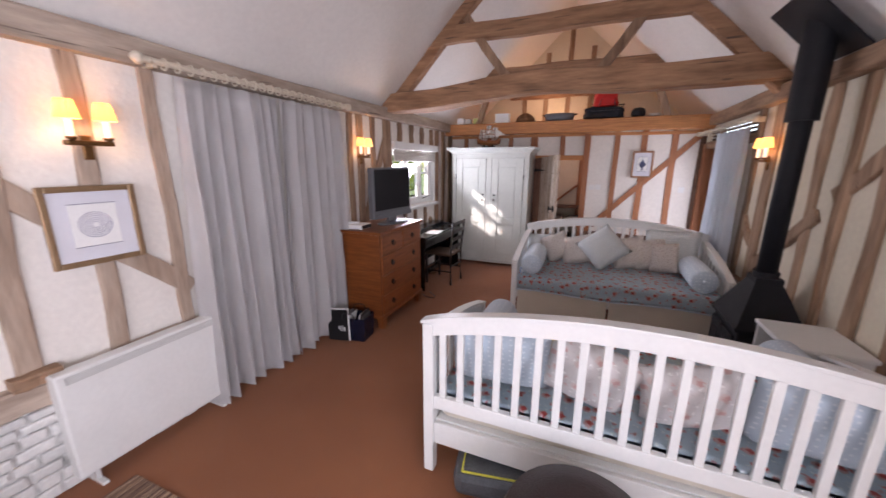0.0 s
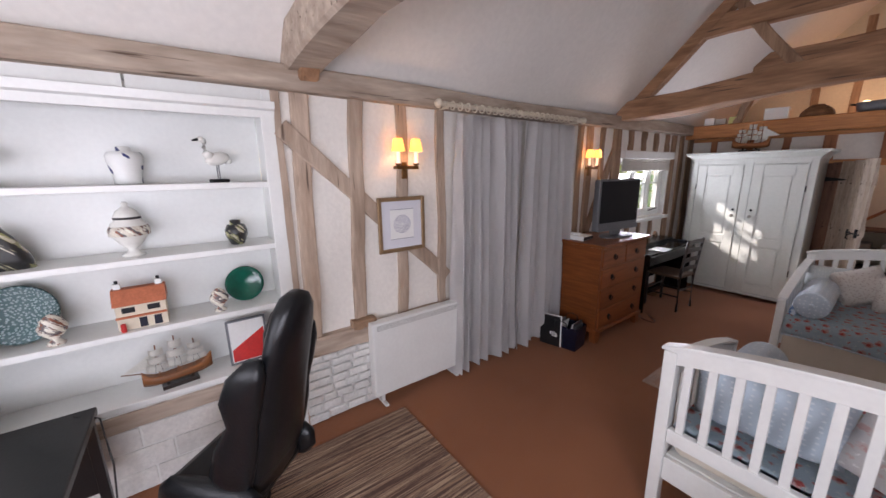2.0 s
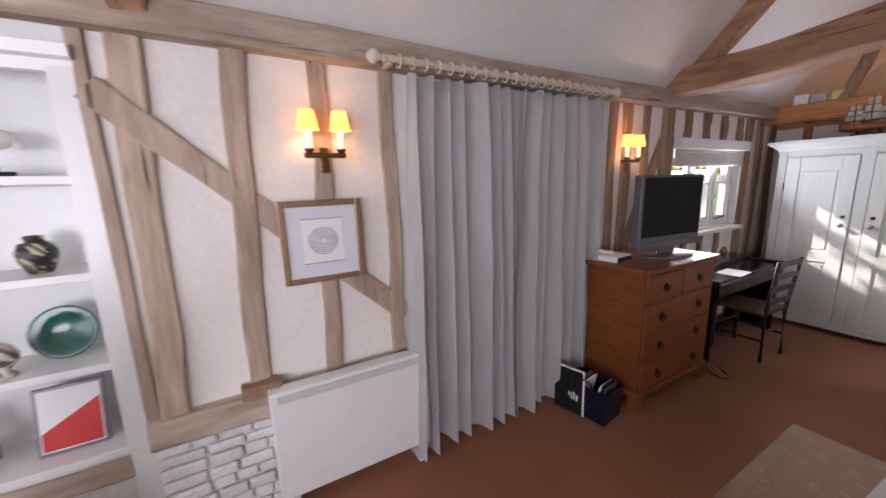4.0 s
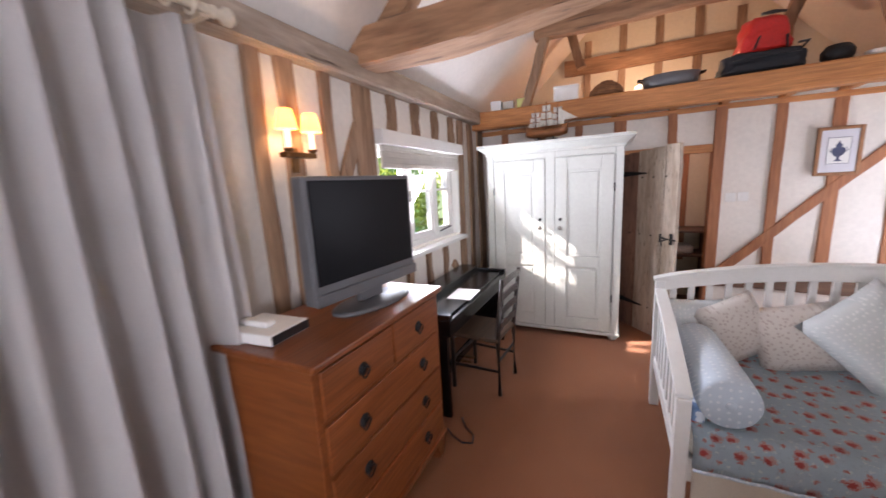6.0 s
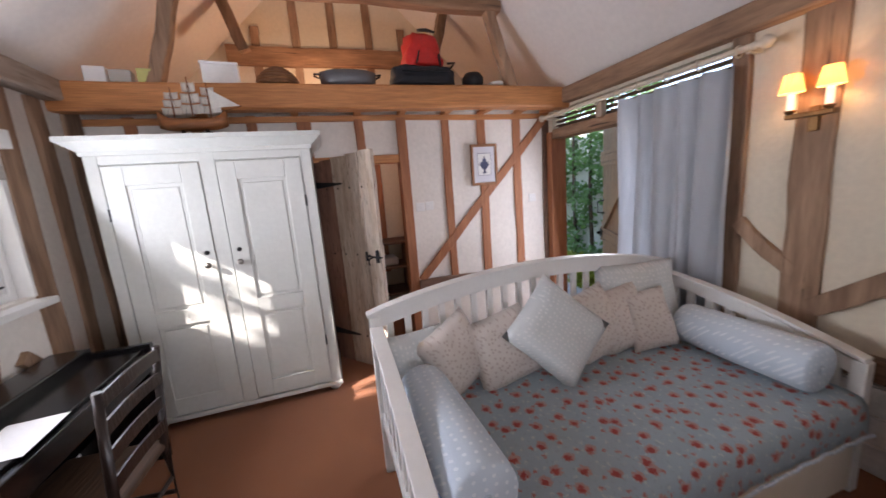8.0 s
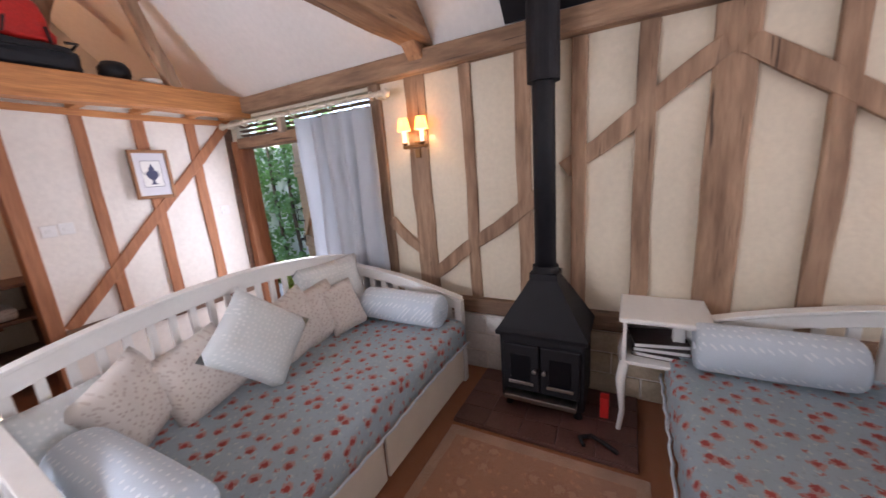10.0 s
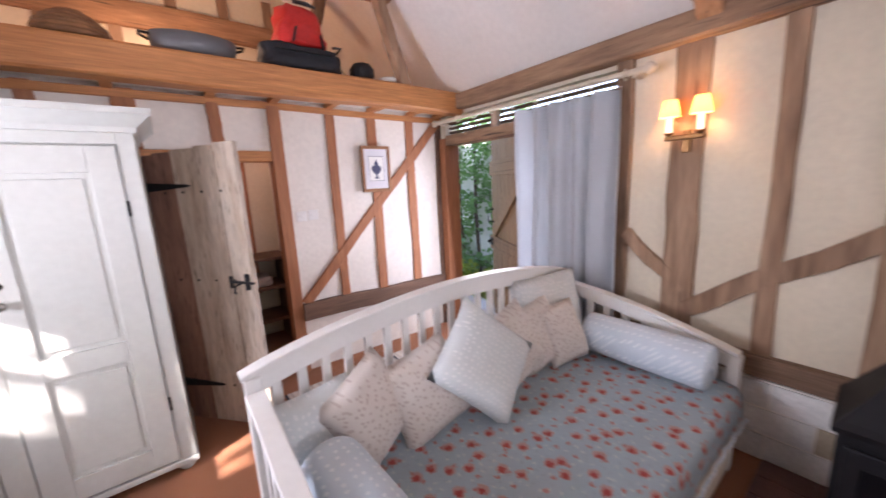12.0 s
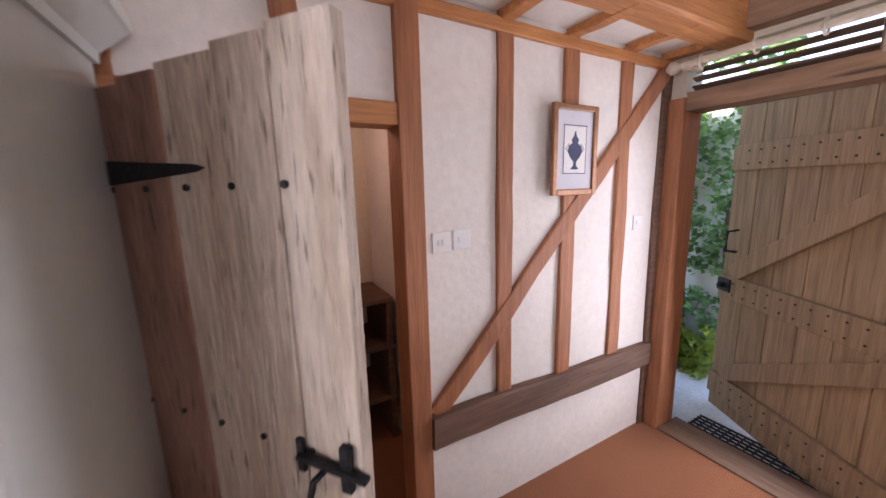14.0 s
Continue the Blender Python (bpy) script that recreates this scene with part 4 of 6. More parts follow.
def drawer(y0, y1, z0, z1):
    d = part("drawer", box(-0.02, 0.0, y0 + 0.003, y1 - 0.003, z0 + 0.003, z1 - 0.003, 0.004), PINE, ch)
    ys = [(y0 + y1) / 2] if y1 - y0 < 0.6 else [y0 + 0.2, y1 - 0.2]
    for y in ys:
        pz = (z0 + z1) / 2
        h = part("pull", lathe([(0.028, 0), (0.028, 0.004), (0.012, 0.008), (0.008, 0.014)], 16, m=pose(0, y, pz, 0, 90, 0)), IRON, d, "dark ring pull on a round plate")
        part("ring", tube([(0.014 + 0.004 * math.sin(a), y + 0.024 * math.sin(2 * math.pi * a / 12), pz - 0.012 + 0.024 * math.cos(2 * math.pi * a / 12)) for a in range(13)], 0.004, 6), IRON, h)


drawer(-CL + 0.03, -0.005, 0.83, 1.03)
drawer(0.005, CL - 0.03, 0.83, 1.03)
drawer(-CL + 0.03, CL - 0.03, 0.61, 0.815)
drawer(-CL + 0.03, CL - 0.03, 0.385, 0.595)
drawer(-CL + 0.03, CL - 0.03, 0.165, 0.37)

# ---------- television ----------
tv = thing("television", "older silver-framed flat television on a round stand", "television", pose(-1.59, 4.85, CH, 0, 0, -6))
part("casing", box(-0.075, 0.0, -0.36, 0.36, 0.075, 0.64, 0.012), SILVER, tv)
part("screen", box(0.0, 0.006, -0.335, 0.335, 0.165, 0.62, 0.003), SCREEN, tv)
part("speaker_bar", box(0.0, 0.014, -0.36, 0.36, 0.075, 0.13, 0.006), SILVER, tv)
part("neck", box(-0.05, -0.01, -0.08, 0.08, 0.02, 0.09, 0.008), SILVER, tv)
part("base", lathe([(0.17, 0), (0.17, 0.012), (0.15, 0.018)], 28, m=pose(-0.01, 0, 0) @ Matrix.Diagonal((0.75, 1.5, 1, 1))), SILVER, tv)
bx0 = thing("set_top_box", "pale grey player box lying on the chest beside the television", "player", pose(-1.77, 4.35, CH, 0, 0, 4))
part("case", box(-0.13, 0.13, -0.10, 0.10, 0.004, 0.05, 0.006), PAPER, bx0)
part("front", box(0.13, 0.134, -0.095, 0.095, 0.01, 0.045), BLACK, bx0)
part("handset", box(-0.10, 0.06, -0.05, 0.0, 0.05, 0.075, 0.012), PAPER, bx0)


def covered_window(name, axis, u0, u1, z0, z1, at, label):
    """An invented out-of-view window; its drawn pale roller blind keeps the sun out."""
    w = thing(name, label, "window")
    w["kind"] = "structure"

    def b(a, c, d, e, q0, q1, bev=0.003):
        return box(q0, q1, a, c, d, e, bev) if axis == "x" else box(a, c, q0, q1, d, e, bev)
    lo, hi = at
    for a in ((u0, u0 + 0.06, z0, z1), (u1 - 0.06, u1, z0, z1), (u0 + 0.06, u1 - 0.06, z0, z0 + 0.06), (u0 + 0.06, u1 - 0.06, z1 - 0.06, z1)):
        part("window_frame", b(*a, lo, hi), WHITE, w)
    m = (lo + hi) / 2
    part("blind", b(u0 + 0.06, u1 - 0.06, z0 + 0.06, z1 - 0.06, m, m + 0.004, 0), PAPER, w)


covered_window("added_window_side", "x", -0.9, 1.1, 0.85, 2.05, (XR + 0.02, XR + 0.10), "added white window behind a drawn pale blind, out of view")
covered_window("added_window_back", "y", -1.4, 2.0, 0.7, 2.3, (YB - 0.12, YB - 0.04), "added wide white window behind a drawn pale blind, out of view")

# ---------- beds ----------
def cushion(name, label, w, h, t, material, m, n=10, category="cushion", piping=None):
    """A stuffed square with pinched corners."""
    ob = thing(name, label, category, m, "soft furnishings on the daybeds")
    bm = bmesh.new()
    top, bot = [], []
    for i in range(n + 1):
        ra, rb = [], []
        for j in range(n + 1):
            u, v = 2 * i / n - 1, 2 * j / n - 1
            pinch = 1 - 0.06 * (1 - abs(u) ** 2) - 0.06 * (1 - abs(v) ** 2)
            puff = t / 2 * ((1 - u ** 4) * (1 - v ** 4)) ** 0.55
            q = 0.012 * noise.noise((u * 3 + w * 9, v * 3, t * 20))
            x, y = u * w / 2 * (1 - 0.05 * (1 - v * v)), v * h / 2 * (1 - 0.05 * (1 - u * u))
            ra.append(bm.verts.new((x, y, puff + q)))
            rb.append(bm.verts.new((x, y, -puff + q)))
        top.append(ra)
        bot.append(rb)
    for i in range(n):
        for j in range(n):
            bm.faces.new((top[i][j], top[i + 1][j], top[i + 1][j + 1], top[i][j + 1])).smooth = True
            bm.faces.new((bot[i][j], bot[i][j + 1], bot[i + 1][j + 1], bot[i + 1][j])).smooth = True
    bmesh.ops.remove_doubles(bm, verts=bm.verts, dist=0.0015)
    part("cover", bm, material, ob)
    return ob


def bolster(label, a, b, r, material, end=None):
    a, b = Vector(a), Vector(b)
    m = (b - a).to_track_quat("Z", "Y").to_matrix().to_4x4()
    m.translation = a
    L = (b - a).length
    ob = thing("bolster", label, "bolster", m, "bolsters on the daybeds")
    part("cover", lathe([(r * 0.9, 0), (r * 0.98, 0.015), (r, 0.05), (r * 1.02, L / 2), (r, L - 0.05), (r * 0.98, L - 0.015), (r * 0.9, L)], 24), material, ob)
    for z, s in ((0, -1), (L, 1)):
        part("button", lathe([(0.02, 0), (0.018, 0.008), (0.006, 0.012)], 12, m=pose(0, 0, z, 0 if s > 0 else 180, 0, 0)), material, ob)
    return ob


def arch(u, lo, hi):
    return lo + (hi - lo) * math.sin(math.pi * u) ** 0.8


def daybed(m, label, trundle=True, seed=0):
    """A white slatted daybed: back along x at y = 0, seat towards -y. Local length L, depth D."""
    L, D = 2.10, 1.0
    bed = thing("daybed", label, "daybed", m)
    LO, HI = 0.93, 1.07
    for x in (0.03, L - 0.03):
        part("post", box(x - 0.03, x + 0.03, -0.03, 0.03, 0, LO, 0.006), WHITE, bed)
        part("post", box(x - 0.03, x + 0.03, -D - 0.03, -D + 0.03, 0, 0.66, 0.006), WHITE, bed)
    n = 24
    up = [(0.0 + L * i / n, arch(i / n, LO, HI)) for i in range(n + 1)]
    dn = [(x, z - 0.085) for x, z in reversed(up)]
    part("back_top_rail", prism(up + dn, -0.022, 0.022, 1, 0.005), WHITE, bed)
    up = [(-0.01 + (L + 0.02) * i / n, arch(i / n, LO, HI) + 0.018) for i in range(n + 1)]
    dn = [(x, z - 0.018) for x, z in reversed(up)]
    part("back_cap", prism(up + dn, -0.035, 0.035, 1, 0.004), WHITE, bed)
    part("back_low_rail", box(0.06, L - 0.06, -0.02, 0.02, 0.42, 0.50, 0.005), WHITE, bed)
    part("back_base", box(0.06, L - 0.06, -0.014, 0.014, 0.19, 0.325, 0.004), WHITE, bed)
    k = 20
    for i in range(k):
        x = 0.06 + (L - 0.12) * (i + 0.5) / k
        part("slat", box(x - 0.018, x + 0.018, -0.012, 0.012, 0.495, arch(x / L, LO, HI) - 0.08, 0.003), WHITE, bed)
    for x in (0.03, L - 0.03):
        ya, yb = -0.03, -D + 0.03
        cz = lambda u: 0.86 - 0.20 * u + 0.03 * math.sin(math.pi * u)
        up = [(ya + (yb - ya) * i / 10, cz(i / 10)) for i in range(11)]
        part("arm_rail", prism(up + [(y, z - 0.07) for y, z in reversed(up)], x - 0.02, x + 0.02, 0, 0.004), WHITE, bed)
        up = [(ya + (yb - ya - 0.05) * i / 10, cz(i / 10) + 0.018) for i in range(11)]
        part("arm_cap", prism(up + [(y, z - 0.018) for y, z in reversed(up)], x - 0.034, x + 0.034, 0, 0.004), WHITE, bed)
        part("arm_low_rail", box(x - 0.018, x + 0.018, yb, ya, 0.30, 0.38, 0.004), WHITE, bed)
        for i in range(8):
            y = ya + (yb - ya) * (i + 0.5) / 8
            part("slat", box(x - 0.01, x + 0.01, y - 0.025, y + 0.025, 0.375, cz((y - ya) / (yb - ya)) - 0.06, 0.003), WHITE, bed)
    part("front_rail", box(0.06, L - 0.06, -D - 0.01, -D + 0.015, 0.24, 0.36, 0.004), WHITE, bed)
    part("slat_base", box(0.06, L - 0.06, -D + 0.02, -0.02, 0.30, 0.33), WHITE, bed)
    mt = part("mattress", box(0.07, L - 0.07, -D + 0.0, -0.03, 0.33, 0.50, 0.05), CREAMCLOTH, bed)
    if trundle:
        for x0, x1 in ((0.08, 1.035), (1.055, 2.02)):
            part("trundle_drawer", box(x0, x1, -D - 0.032, -D - 0.012, 0.04, 0.345, 0.008), CREAMCLOTH, bed)
    return bed


def quilt(m, label, L=1.96, D=1.0, drop=0.16, seed=0):
    ob = thing("quilt", label, "quilt", m)
    bm = bmesh.new()
    nx, ny = 44, 30
    rows = []
    tuck = 0.09
    tot = D + drop + tuck
    for j in range(ny + 1):
        s = tot * j / ny - tuck
        row = []
        for i in range(nx + 1):
            x = 0.07 + L * i / nx
            q = noise.noise((x * 3, s * 3, seed)) * 0.012 + noise.noise((x * 8, s * 8, seed)) * 0.004
            if s < 0:
                y, z = -0.026, 0.515 + s
            elif s < D - 0.04:
                y, z = -0.03 - s, 0.515 + q
            elif s < D + 0.04:
                a = (s - D + 0.04) / 0.08 * math.pi / 2
                y, z = -D + 0.01 - 0.062 * math.sin(a), 0.47 + 0.045 * math.cos(a) + q
            else:
                fold = 0.012 * math.sin(x * 23 + seed) * min(1, (s - D) * 5)
                y, z = -D - 0.052 - abs(fold) - abs(q), 0.47 - (s - D - 0.04) + 0.01 * math.sin(x * 5)
            row.append(bm.verts.new((x, y, z)))
        rows.append(row)
    for a, b in zip(rows, rows[1:]):
        for i in range(nx):
            bm.faces.new((a[i], b[i], b[i + 1], a[i + 1])).smooth = True
    bmesh.ops.solidify(bm, geom=bm.faces, thickness=-0.012)
    part("cover", bm, FLORAL, ob)
    hem = [(0.07 + L * i / 40, -D - 0.072 - 0.010 * abs(math.sin((0.07 + L * i / 40) * 23 + seed)), 0.475 - (drop - 0.04) + 0.01 * math.sin((0.07 + L * i / 40) * 5)) for i in range(41)]
    part("hem", tube(hem, 0.007, 6), DOTTED, ob, "narrow stitched blue hem")
    return ob


D1 = pose(-0.21, 6.17, 0)
daybed(D1, "white slatted daybed with arched back and trundle drawers, full of cushions", True, 1)
quilt(D1, "pale blue quilt printed with red roses, spread on the daybed", seed=2)
tagged(part("folded_blanket", box(0.075, 0.13, -0.95, -0.2, 0.50, 0.58, 0.015), BLUECLOTH, None, "", False, D1), "blue printed blanket tucked against the daybed arm", "blanket")


def lean(x, y, z, tilt, yaw, roll, base=D1):
    """A cushion that leans back against something, turned about its own face by roll."""
    return base @ pose(x, y, z, tilt, 0, yaw) @ pose(0, 0, 0, 0, 0, roll)


cushion("cushion", "small grey-white dotted cushion leaning on the daybed back", 0.36, 0.34, 0.13, GREYDOT, lean(0.20, -0.14, 0.68, 70, 4, 2))
cushion("cushion", "sprigged linen cushion standing on its corner", 0.36, 0.36, 0.13, SPRIG, lean(0.42, -0.17, 0.70, 66, 8, 25))
cushion("cushion", "sprigged linen cushion leaning on the daybed back", 0.40, 0.38, 0.14, SPRIG, lean(0.68, -0.20, 0.69, 62, -6, 14))
cushion("cushion", "large grey-blue dotted cushion set on its point", 0.46, 0.46, 0.15, GREYDOT, lean(0.97, -0.28, 0.76, 60, -4, 42))
cushion("cushion", "sprigged linen cushion behind the large one", 0.40, 0.40, 0.14, SPRIG, lean(1.27, -0.19, 0.70, 66, -4, 16))
cushion("cushion", "sprigged linen cushion with a white edge", 0.38, 0.38, 0.13, SPRIG, lean(1.48, -0.20, 0.70, 66, -10, 12))
cushion("cushion", "small sprigged linen cushion beside the white pillow", 0.30, 0.36, 0.12, SPRIG, lean(1.63, -0.27, 0.69, 66, -14, 6))
cushion("pillow", "large white dotted pillow upright at the daybed end", 0.58, 0.48, 0.16, GREYDOT, lean(1.72, -0.11, 0.76, 76, -8, 0), category="pillow")
bolster("pale blue spotted bolster along the daybed arm", D1 @ Vector((0.21, -0.97, 0.635)), D1 @ Vector((0.19, -0.28, 0.635)), 0.12, DOTTED)
bolster("pale blue spotted bolster at the far daybed arm", D1 @ Vector((1.88, -0.95, 0.635)), D1 @ Vector((1.89, -0.30, 0.635)), 0.12, DOTTED)

# second daybed, its back to the entrance
D2 = pose(1.885, 2.80, 0, 0, 0, 180)
daybed(D2, "white slatted daybed seen from behind, piled with cushions", False, 5)
quilt(D2, "pale blue quilt printed with red roses, rumpled on the second daybed", seed=8)
cushion("pillow", "grey-white dotted pillow against the slats", 0.55, 0.44, 0.16, DOTTED, lean(1.72, -0.16, 0.74, 72, 4, 0, D2), category="pillow")
cushion("cushion", "white cushion with a faint rose print behind the slats", 0.45, 0.42, 0.15, PALEROSE, lean(1.26, -0.17, 0.72, 70, -5, 15, D2))
cushion("cushion", "white cushion with a faint rose print behind the slats", 0.44, 0.40, 0.15, PALEROSE, lean(0.82, -0.17, 0.71, 70, 6, -10, D2))
cushion("pillow", "grey-white dotted pillow against the slats", 0.52, 0.44, 0.16, DOTTED, lean(0.36, -0.16, 0.73, 72, -4, 0, D2), category="pillow")
bolster("pale blue spotted bolster along the second daybed arm", D2 @ Vector((1.88, -0.95, 0.635)), D2 @ Vector((1.89, -0.36, 0.635)), 0.12, DOTTED)
bolster("pale blue spotted bolster along the second daybed arm", D2 @ Vector((0.21, -0.95, 0.635)), D2 @ Vector((0.20, -0.36, 0.635)), 0.12, DOTTED)
cushion("throw", "crumpled cream throw over the cushions", 0.55, 0.40, 0.14, CREAMCLOTH, D2 @ pose(1.72, -0.62, 0.60, 8, 6, 20), category="throw")

# ---------- wood stove ----------
st = thing("wood_stove", "black cast-iron wood stove with canopy and two glazed doors", "stove", pose(1.845, 4.53, 0.03))
part("body", box(-0.19, 0.17, -0.26, 0.26, 0.06, 0.52, 0.012), STOVE, st)
for x in (-0.15, 0.13):
    for y in (-0.22, 0.22):
        part("leg", lathe([(0.03, 0), (0.02, 0.03), (0.028, 0.07)], 10, m=pose(x, y, 0)), STOVE, st)
bm = bmesh.new()
lv = [(0.52, 0.215, 0.275), (0.545, 0.22, 0.28), (0.57, 0.20, 0.26), (0.86, 0.085, 0.085), (0.90, 0.085, 0.085)]
rg = []
for z, a, b in lv:
    rg.append([bm.verts.new(p) for p in ((-a, -b, z), (a, -b, z), (a, b, z), (-a, b, z))])
for p, q in zip(rg, rg[1:]):
    for k in range(4):
        bm.faces.new((p[k], p[(k + 1) % 4], q[(k + 1) % 4], q[k]))
bm.faces.new(list(reversed(rg[0])))
bm.faces.new(rg[-1])
part("canopy", bm, STOVE, st)
for y0, y1 in ((-0.235, -0.006), (0.006, 0.235)):
    d = part("stove_door", box(-0.212, -0.19, y0, y1, 0.15, 0.47, 0.008), STOVE, st)
    part("glass", box(-0.216, -0.212, y0 + 0.05, y1 - 0.05, 0.22, 0.40, 0.002), SCREEN, d)
    part("frame", box(-0.220, -0.212, y0 + 0.035, y1 - 0.035, 0.195, 0.215, 0.003), STEEL, d)
    part("knob", lathe([(0.006, 0), (0.012, 0.02), (0.014, 0.03)], 10, m=pose(-0.212, (y0 + y1) / 2 + (0.09 if y0 < -0.1 else -0.09), 0.31, 0, -90, 0)), STEEL, d)
part("ash_lip", prism([(-0.19, 0.10), (-0.26, 0.10), (-0.26, 0.13), (-0.19, 0.14)], -0.22, 0.22, 1, 0.004), STEEL, st)
fl = part("flue", cyl((0.0, 0, 0.88), (0.0, 0, 2.80), 0.065, n=24), STOVE, st, "black flue pipe up to the slope", True)
part("collar", cyl((0.0, 0, 0.88), (0.0, 0, 0.94), 0.08, n=24), STOVE, fl)
part("wide_sleeve", cyl((0.0, 0, 2.02), (0.0, 0, 2.80), 0.092, n=24), STOVE, fl)
part("roof_plate", box(-0.25, 0.25, -0.26, 0.26, -0.012, 0.0, 0.002), STOVE, fl, "", False, pose(-0.02, 0, 2.60, 0, 45, 0))
hearth = thing("hearth", "dark red quarry tile hearth under the stove", "hearth")
part("slab", box(1.40, XR - 0.06, 3.98, 5.04, 0.0, 0.022, 0.004), HEARTH, hearth)
for i in range(4):
    for j in range(5):
        part("tile", box(1.405 + i * 0.158, 1.555 + i * 0.158, 3.985 + j * 0.211, 4.19 + j * 0.211, 0.022, 0.032, 0.003), HEARTH, hearth)
poker = thing("fire_iron", "bent black iron lying on the hearth", "fire iron")
part("iron", tube([(1.46, 4.08, 0.045), (1.50, 4.14, 0.05), (1.54, 4.22, 0.05), (1.50, 4.28, 0.05), (1.45, 4.25, 0.045)], 0.012), IRON, poker)
can = thing("red_lighter_box", "small red box of firelighters beside the stove", "box")
part("body", box(1.74, 1.80, 4.14, 4.19, 0.032, 0.17, 0.004), RED, can)

# white bedside table
bt = thing("bedside_table", "white painted bedside table with an open shelf of books", "bedside table", pose(1.87, 3.88, 0))
part("top", box(-0.20, 0.20, -0.22, 0.22, 0.71, 0.74, 0.01), WHITE, bt)
part("shelf", box(-0.19, 0.19, -0.20, 0.20, 0.46, 0.48, 0.004), WHITE, bt)
part("back", box(0.17, 0.19, -0.20, 0.20, 0.48, 0.71), WHITE, bt)
for y in (-0.20, 0.18):
    part("side", box(-0.19, 0.17, y, y + 0.02, 0.48, 0.71, 0.003), WHITE, bt)
for x in (-0.17, 0.17):
    for y in (-0.185, 0.185):
        part("leg", tube([(x, y, 0.47), (x * 1.12, y * 1.1, 0.36), (x * 1.02, y * 1.02, 0.15), (x * 1.12, y * 1.12, 0.02), (x * 1.16, y * 1.16, 0.0)], [0.026, 0.026, 0.016, 0.014, 0.02], 10), WHITE, bt)
for k, (z, c) in enumerate(((0.481, BROWNLEATHER), (0.512, DARKWOOD), (0.54, BROWNLEATHER))):
    b = thing("book", "book lying on the bedside shelf", "book", bt.matrix_basis @ pose(-0.02 + 0.01 * k, 0.01 * k, z, 0, 0, 8 * k - 6))
    part("paper_block", box(-0.10, 0.098, -0.135, 0.135, 0.003, 0.023), PAPER, b)
    part("cover", box(-0.105, 0.105, -0.14, 0.14, 0.0235, 0.027, 0.001), c, b)
    part("cover", box(-0.105, 0.105, -0.14, 0.14, 0.0, 0.0028, 0.001), c, b)

# ---------- piano and its chair ----------
pn = thing("digital_piano", "black digital piano under the window, lid down", "piano", pose(-1.70, 6.17, 0))
PY = 0.70
part("keyboard_case", box(-0.21, 0.24, -PY, PY, 0.62, 0.735, 0.006), PIANO, pn)
part("back_ridge", box(-0.25, -0.06, -PY, PY, 0.735, 0.80, 0.008), PIANO, pn)
part("lid", box(-0.06, 0.20, -PY + 0.03, PY - 0.03, 0.735, 0.752, 0.004), PIANO, pn)
for y in (-PY, PY - 0.04):
    part("cheek", box(-0.25, 0.24, y, y + 0.04, 0.735, 0.775, 0.006), PIANO, pn)
    part("side_panel", box(-0.22, 0.14, y, y + 0.035, 0.0, 0.62, 0.004), PIANO, pn)
    part("front_leg", box(0.14, 0.21, y, y + 0.035, 0.0, 0.62, 0.004), PIANO, pn)
part("rear_panel", box(-0.22, -0.19, -PY + 0.04, PY - 0.04, 0.2, 0.60, 0.003), PIANO, pn)
part("pedal_bar", box(-0.05, 0.0, -PY + 0.04, PY - 0.04, 0.06, 0.13, 0.004), PIANO, pn)
for y in (-0.08, 0.0, 0.08):
    part("pedal", box(0.0, 0.10, y - 0.015, y + 0.015, 0.06, 0.075, 0.004), BRASS, pn)
ms = thing("music_book", "blue and white music book lying on the piano", "book", pose(-1.82, 5.63, 0.801, 0, 0, 6))
part("paper_block", box(-0.11, 0.11, -0.15, 0.15, 0, 0.008, 0.001), PAPER, ms)
part("cover", box(-0.11, 0.11, -0.152, 0.02, 0.0085, 0.0105), mat("blue_cover", (0.05, 0.13, 0.38), 0.4, 0.1, 8, 0, 40), ms)
sh = thing("sheet_of_paper", "white sheet of music lying on the piano lid", "paper", pose(-1.58, 6.02, 0.7535, 0, 0, 3))
part("sheet", box(-0.10, 0.10, -0.14, 0.14, 0, 0.002), PAPER, sh)


def ladder_chair(m, label):
    c = thing("ladderback_chair", label, "chair", m)
    for y in (-0.20, 0.20):
        part("back_leg", tube([(0.20, y * 0.92, 0), (0.19, y * 0.92, 0.45), (0.24, y, 0.95)], [0.016, 0.019, 0.015], 10), DARKWOOD, c)
        part("front_leg", cyl((-0.19, y * 1.05, 0), (-0.19, y * 1.05, 0.46), 0.018, n=12), DARKWOOD, c)
        part("stretcher", cyl((-0.19, y, 0.2), (0.19, y * 0.92, 0.2), 0.011, n=10), DARKWOOD, c)
    for k, z in enumerate((0.56, 0.68, 0.80, 0.91)):
        x = 0.198 + 0.1 * (z - 0.45)
        up = [(-0.19 + 0.38 * i / 10, z + 0.028 + 0.012 * math.sin(math.pi * i / 10)) for i in range(11)]
        part("slat", prism(up + [(u, v - 0.055) for u, v in reversed(up)], x - 0.006, x + 0.006, 0, 0.002), DARKWOOD, c)
    part("seat", box(-0.21, 0.20, -0.215, 0.215, 0.44, 0.475, 0.014), RUSH, c, "dark woven rush seat")
    part("stretcher", cyl((-0.19, -0.2, 0.25), (-0.19, 0.2, 0.25), 0.011, n=10), DARKWOOD, c)
    part("stretcher", cyl((0.19, -0.18, 0.28), (0.19, 0.18, 0.28), 0.011, n=10), DARKWOOD, c)
    return c


ladder_chair(pose(-1.43, 6.06, 0, 0, 0, -4), "dark wooden ladder-back chair pushed under the piano")

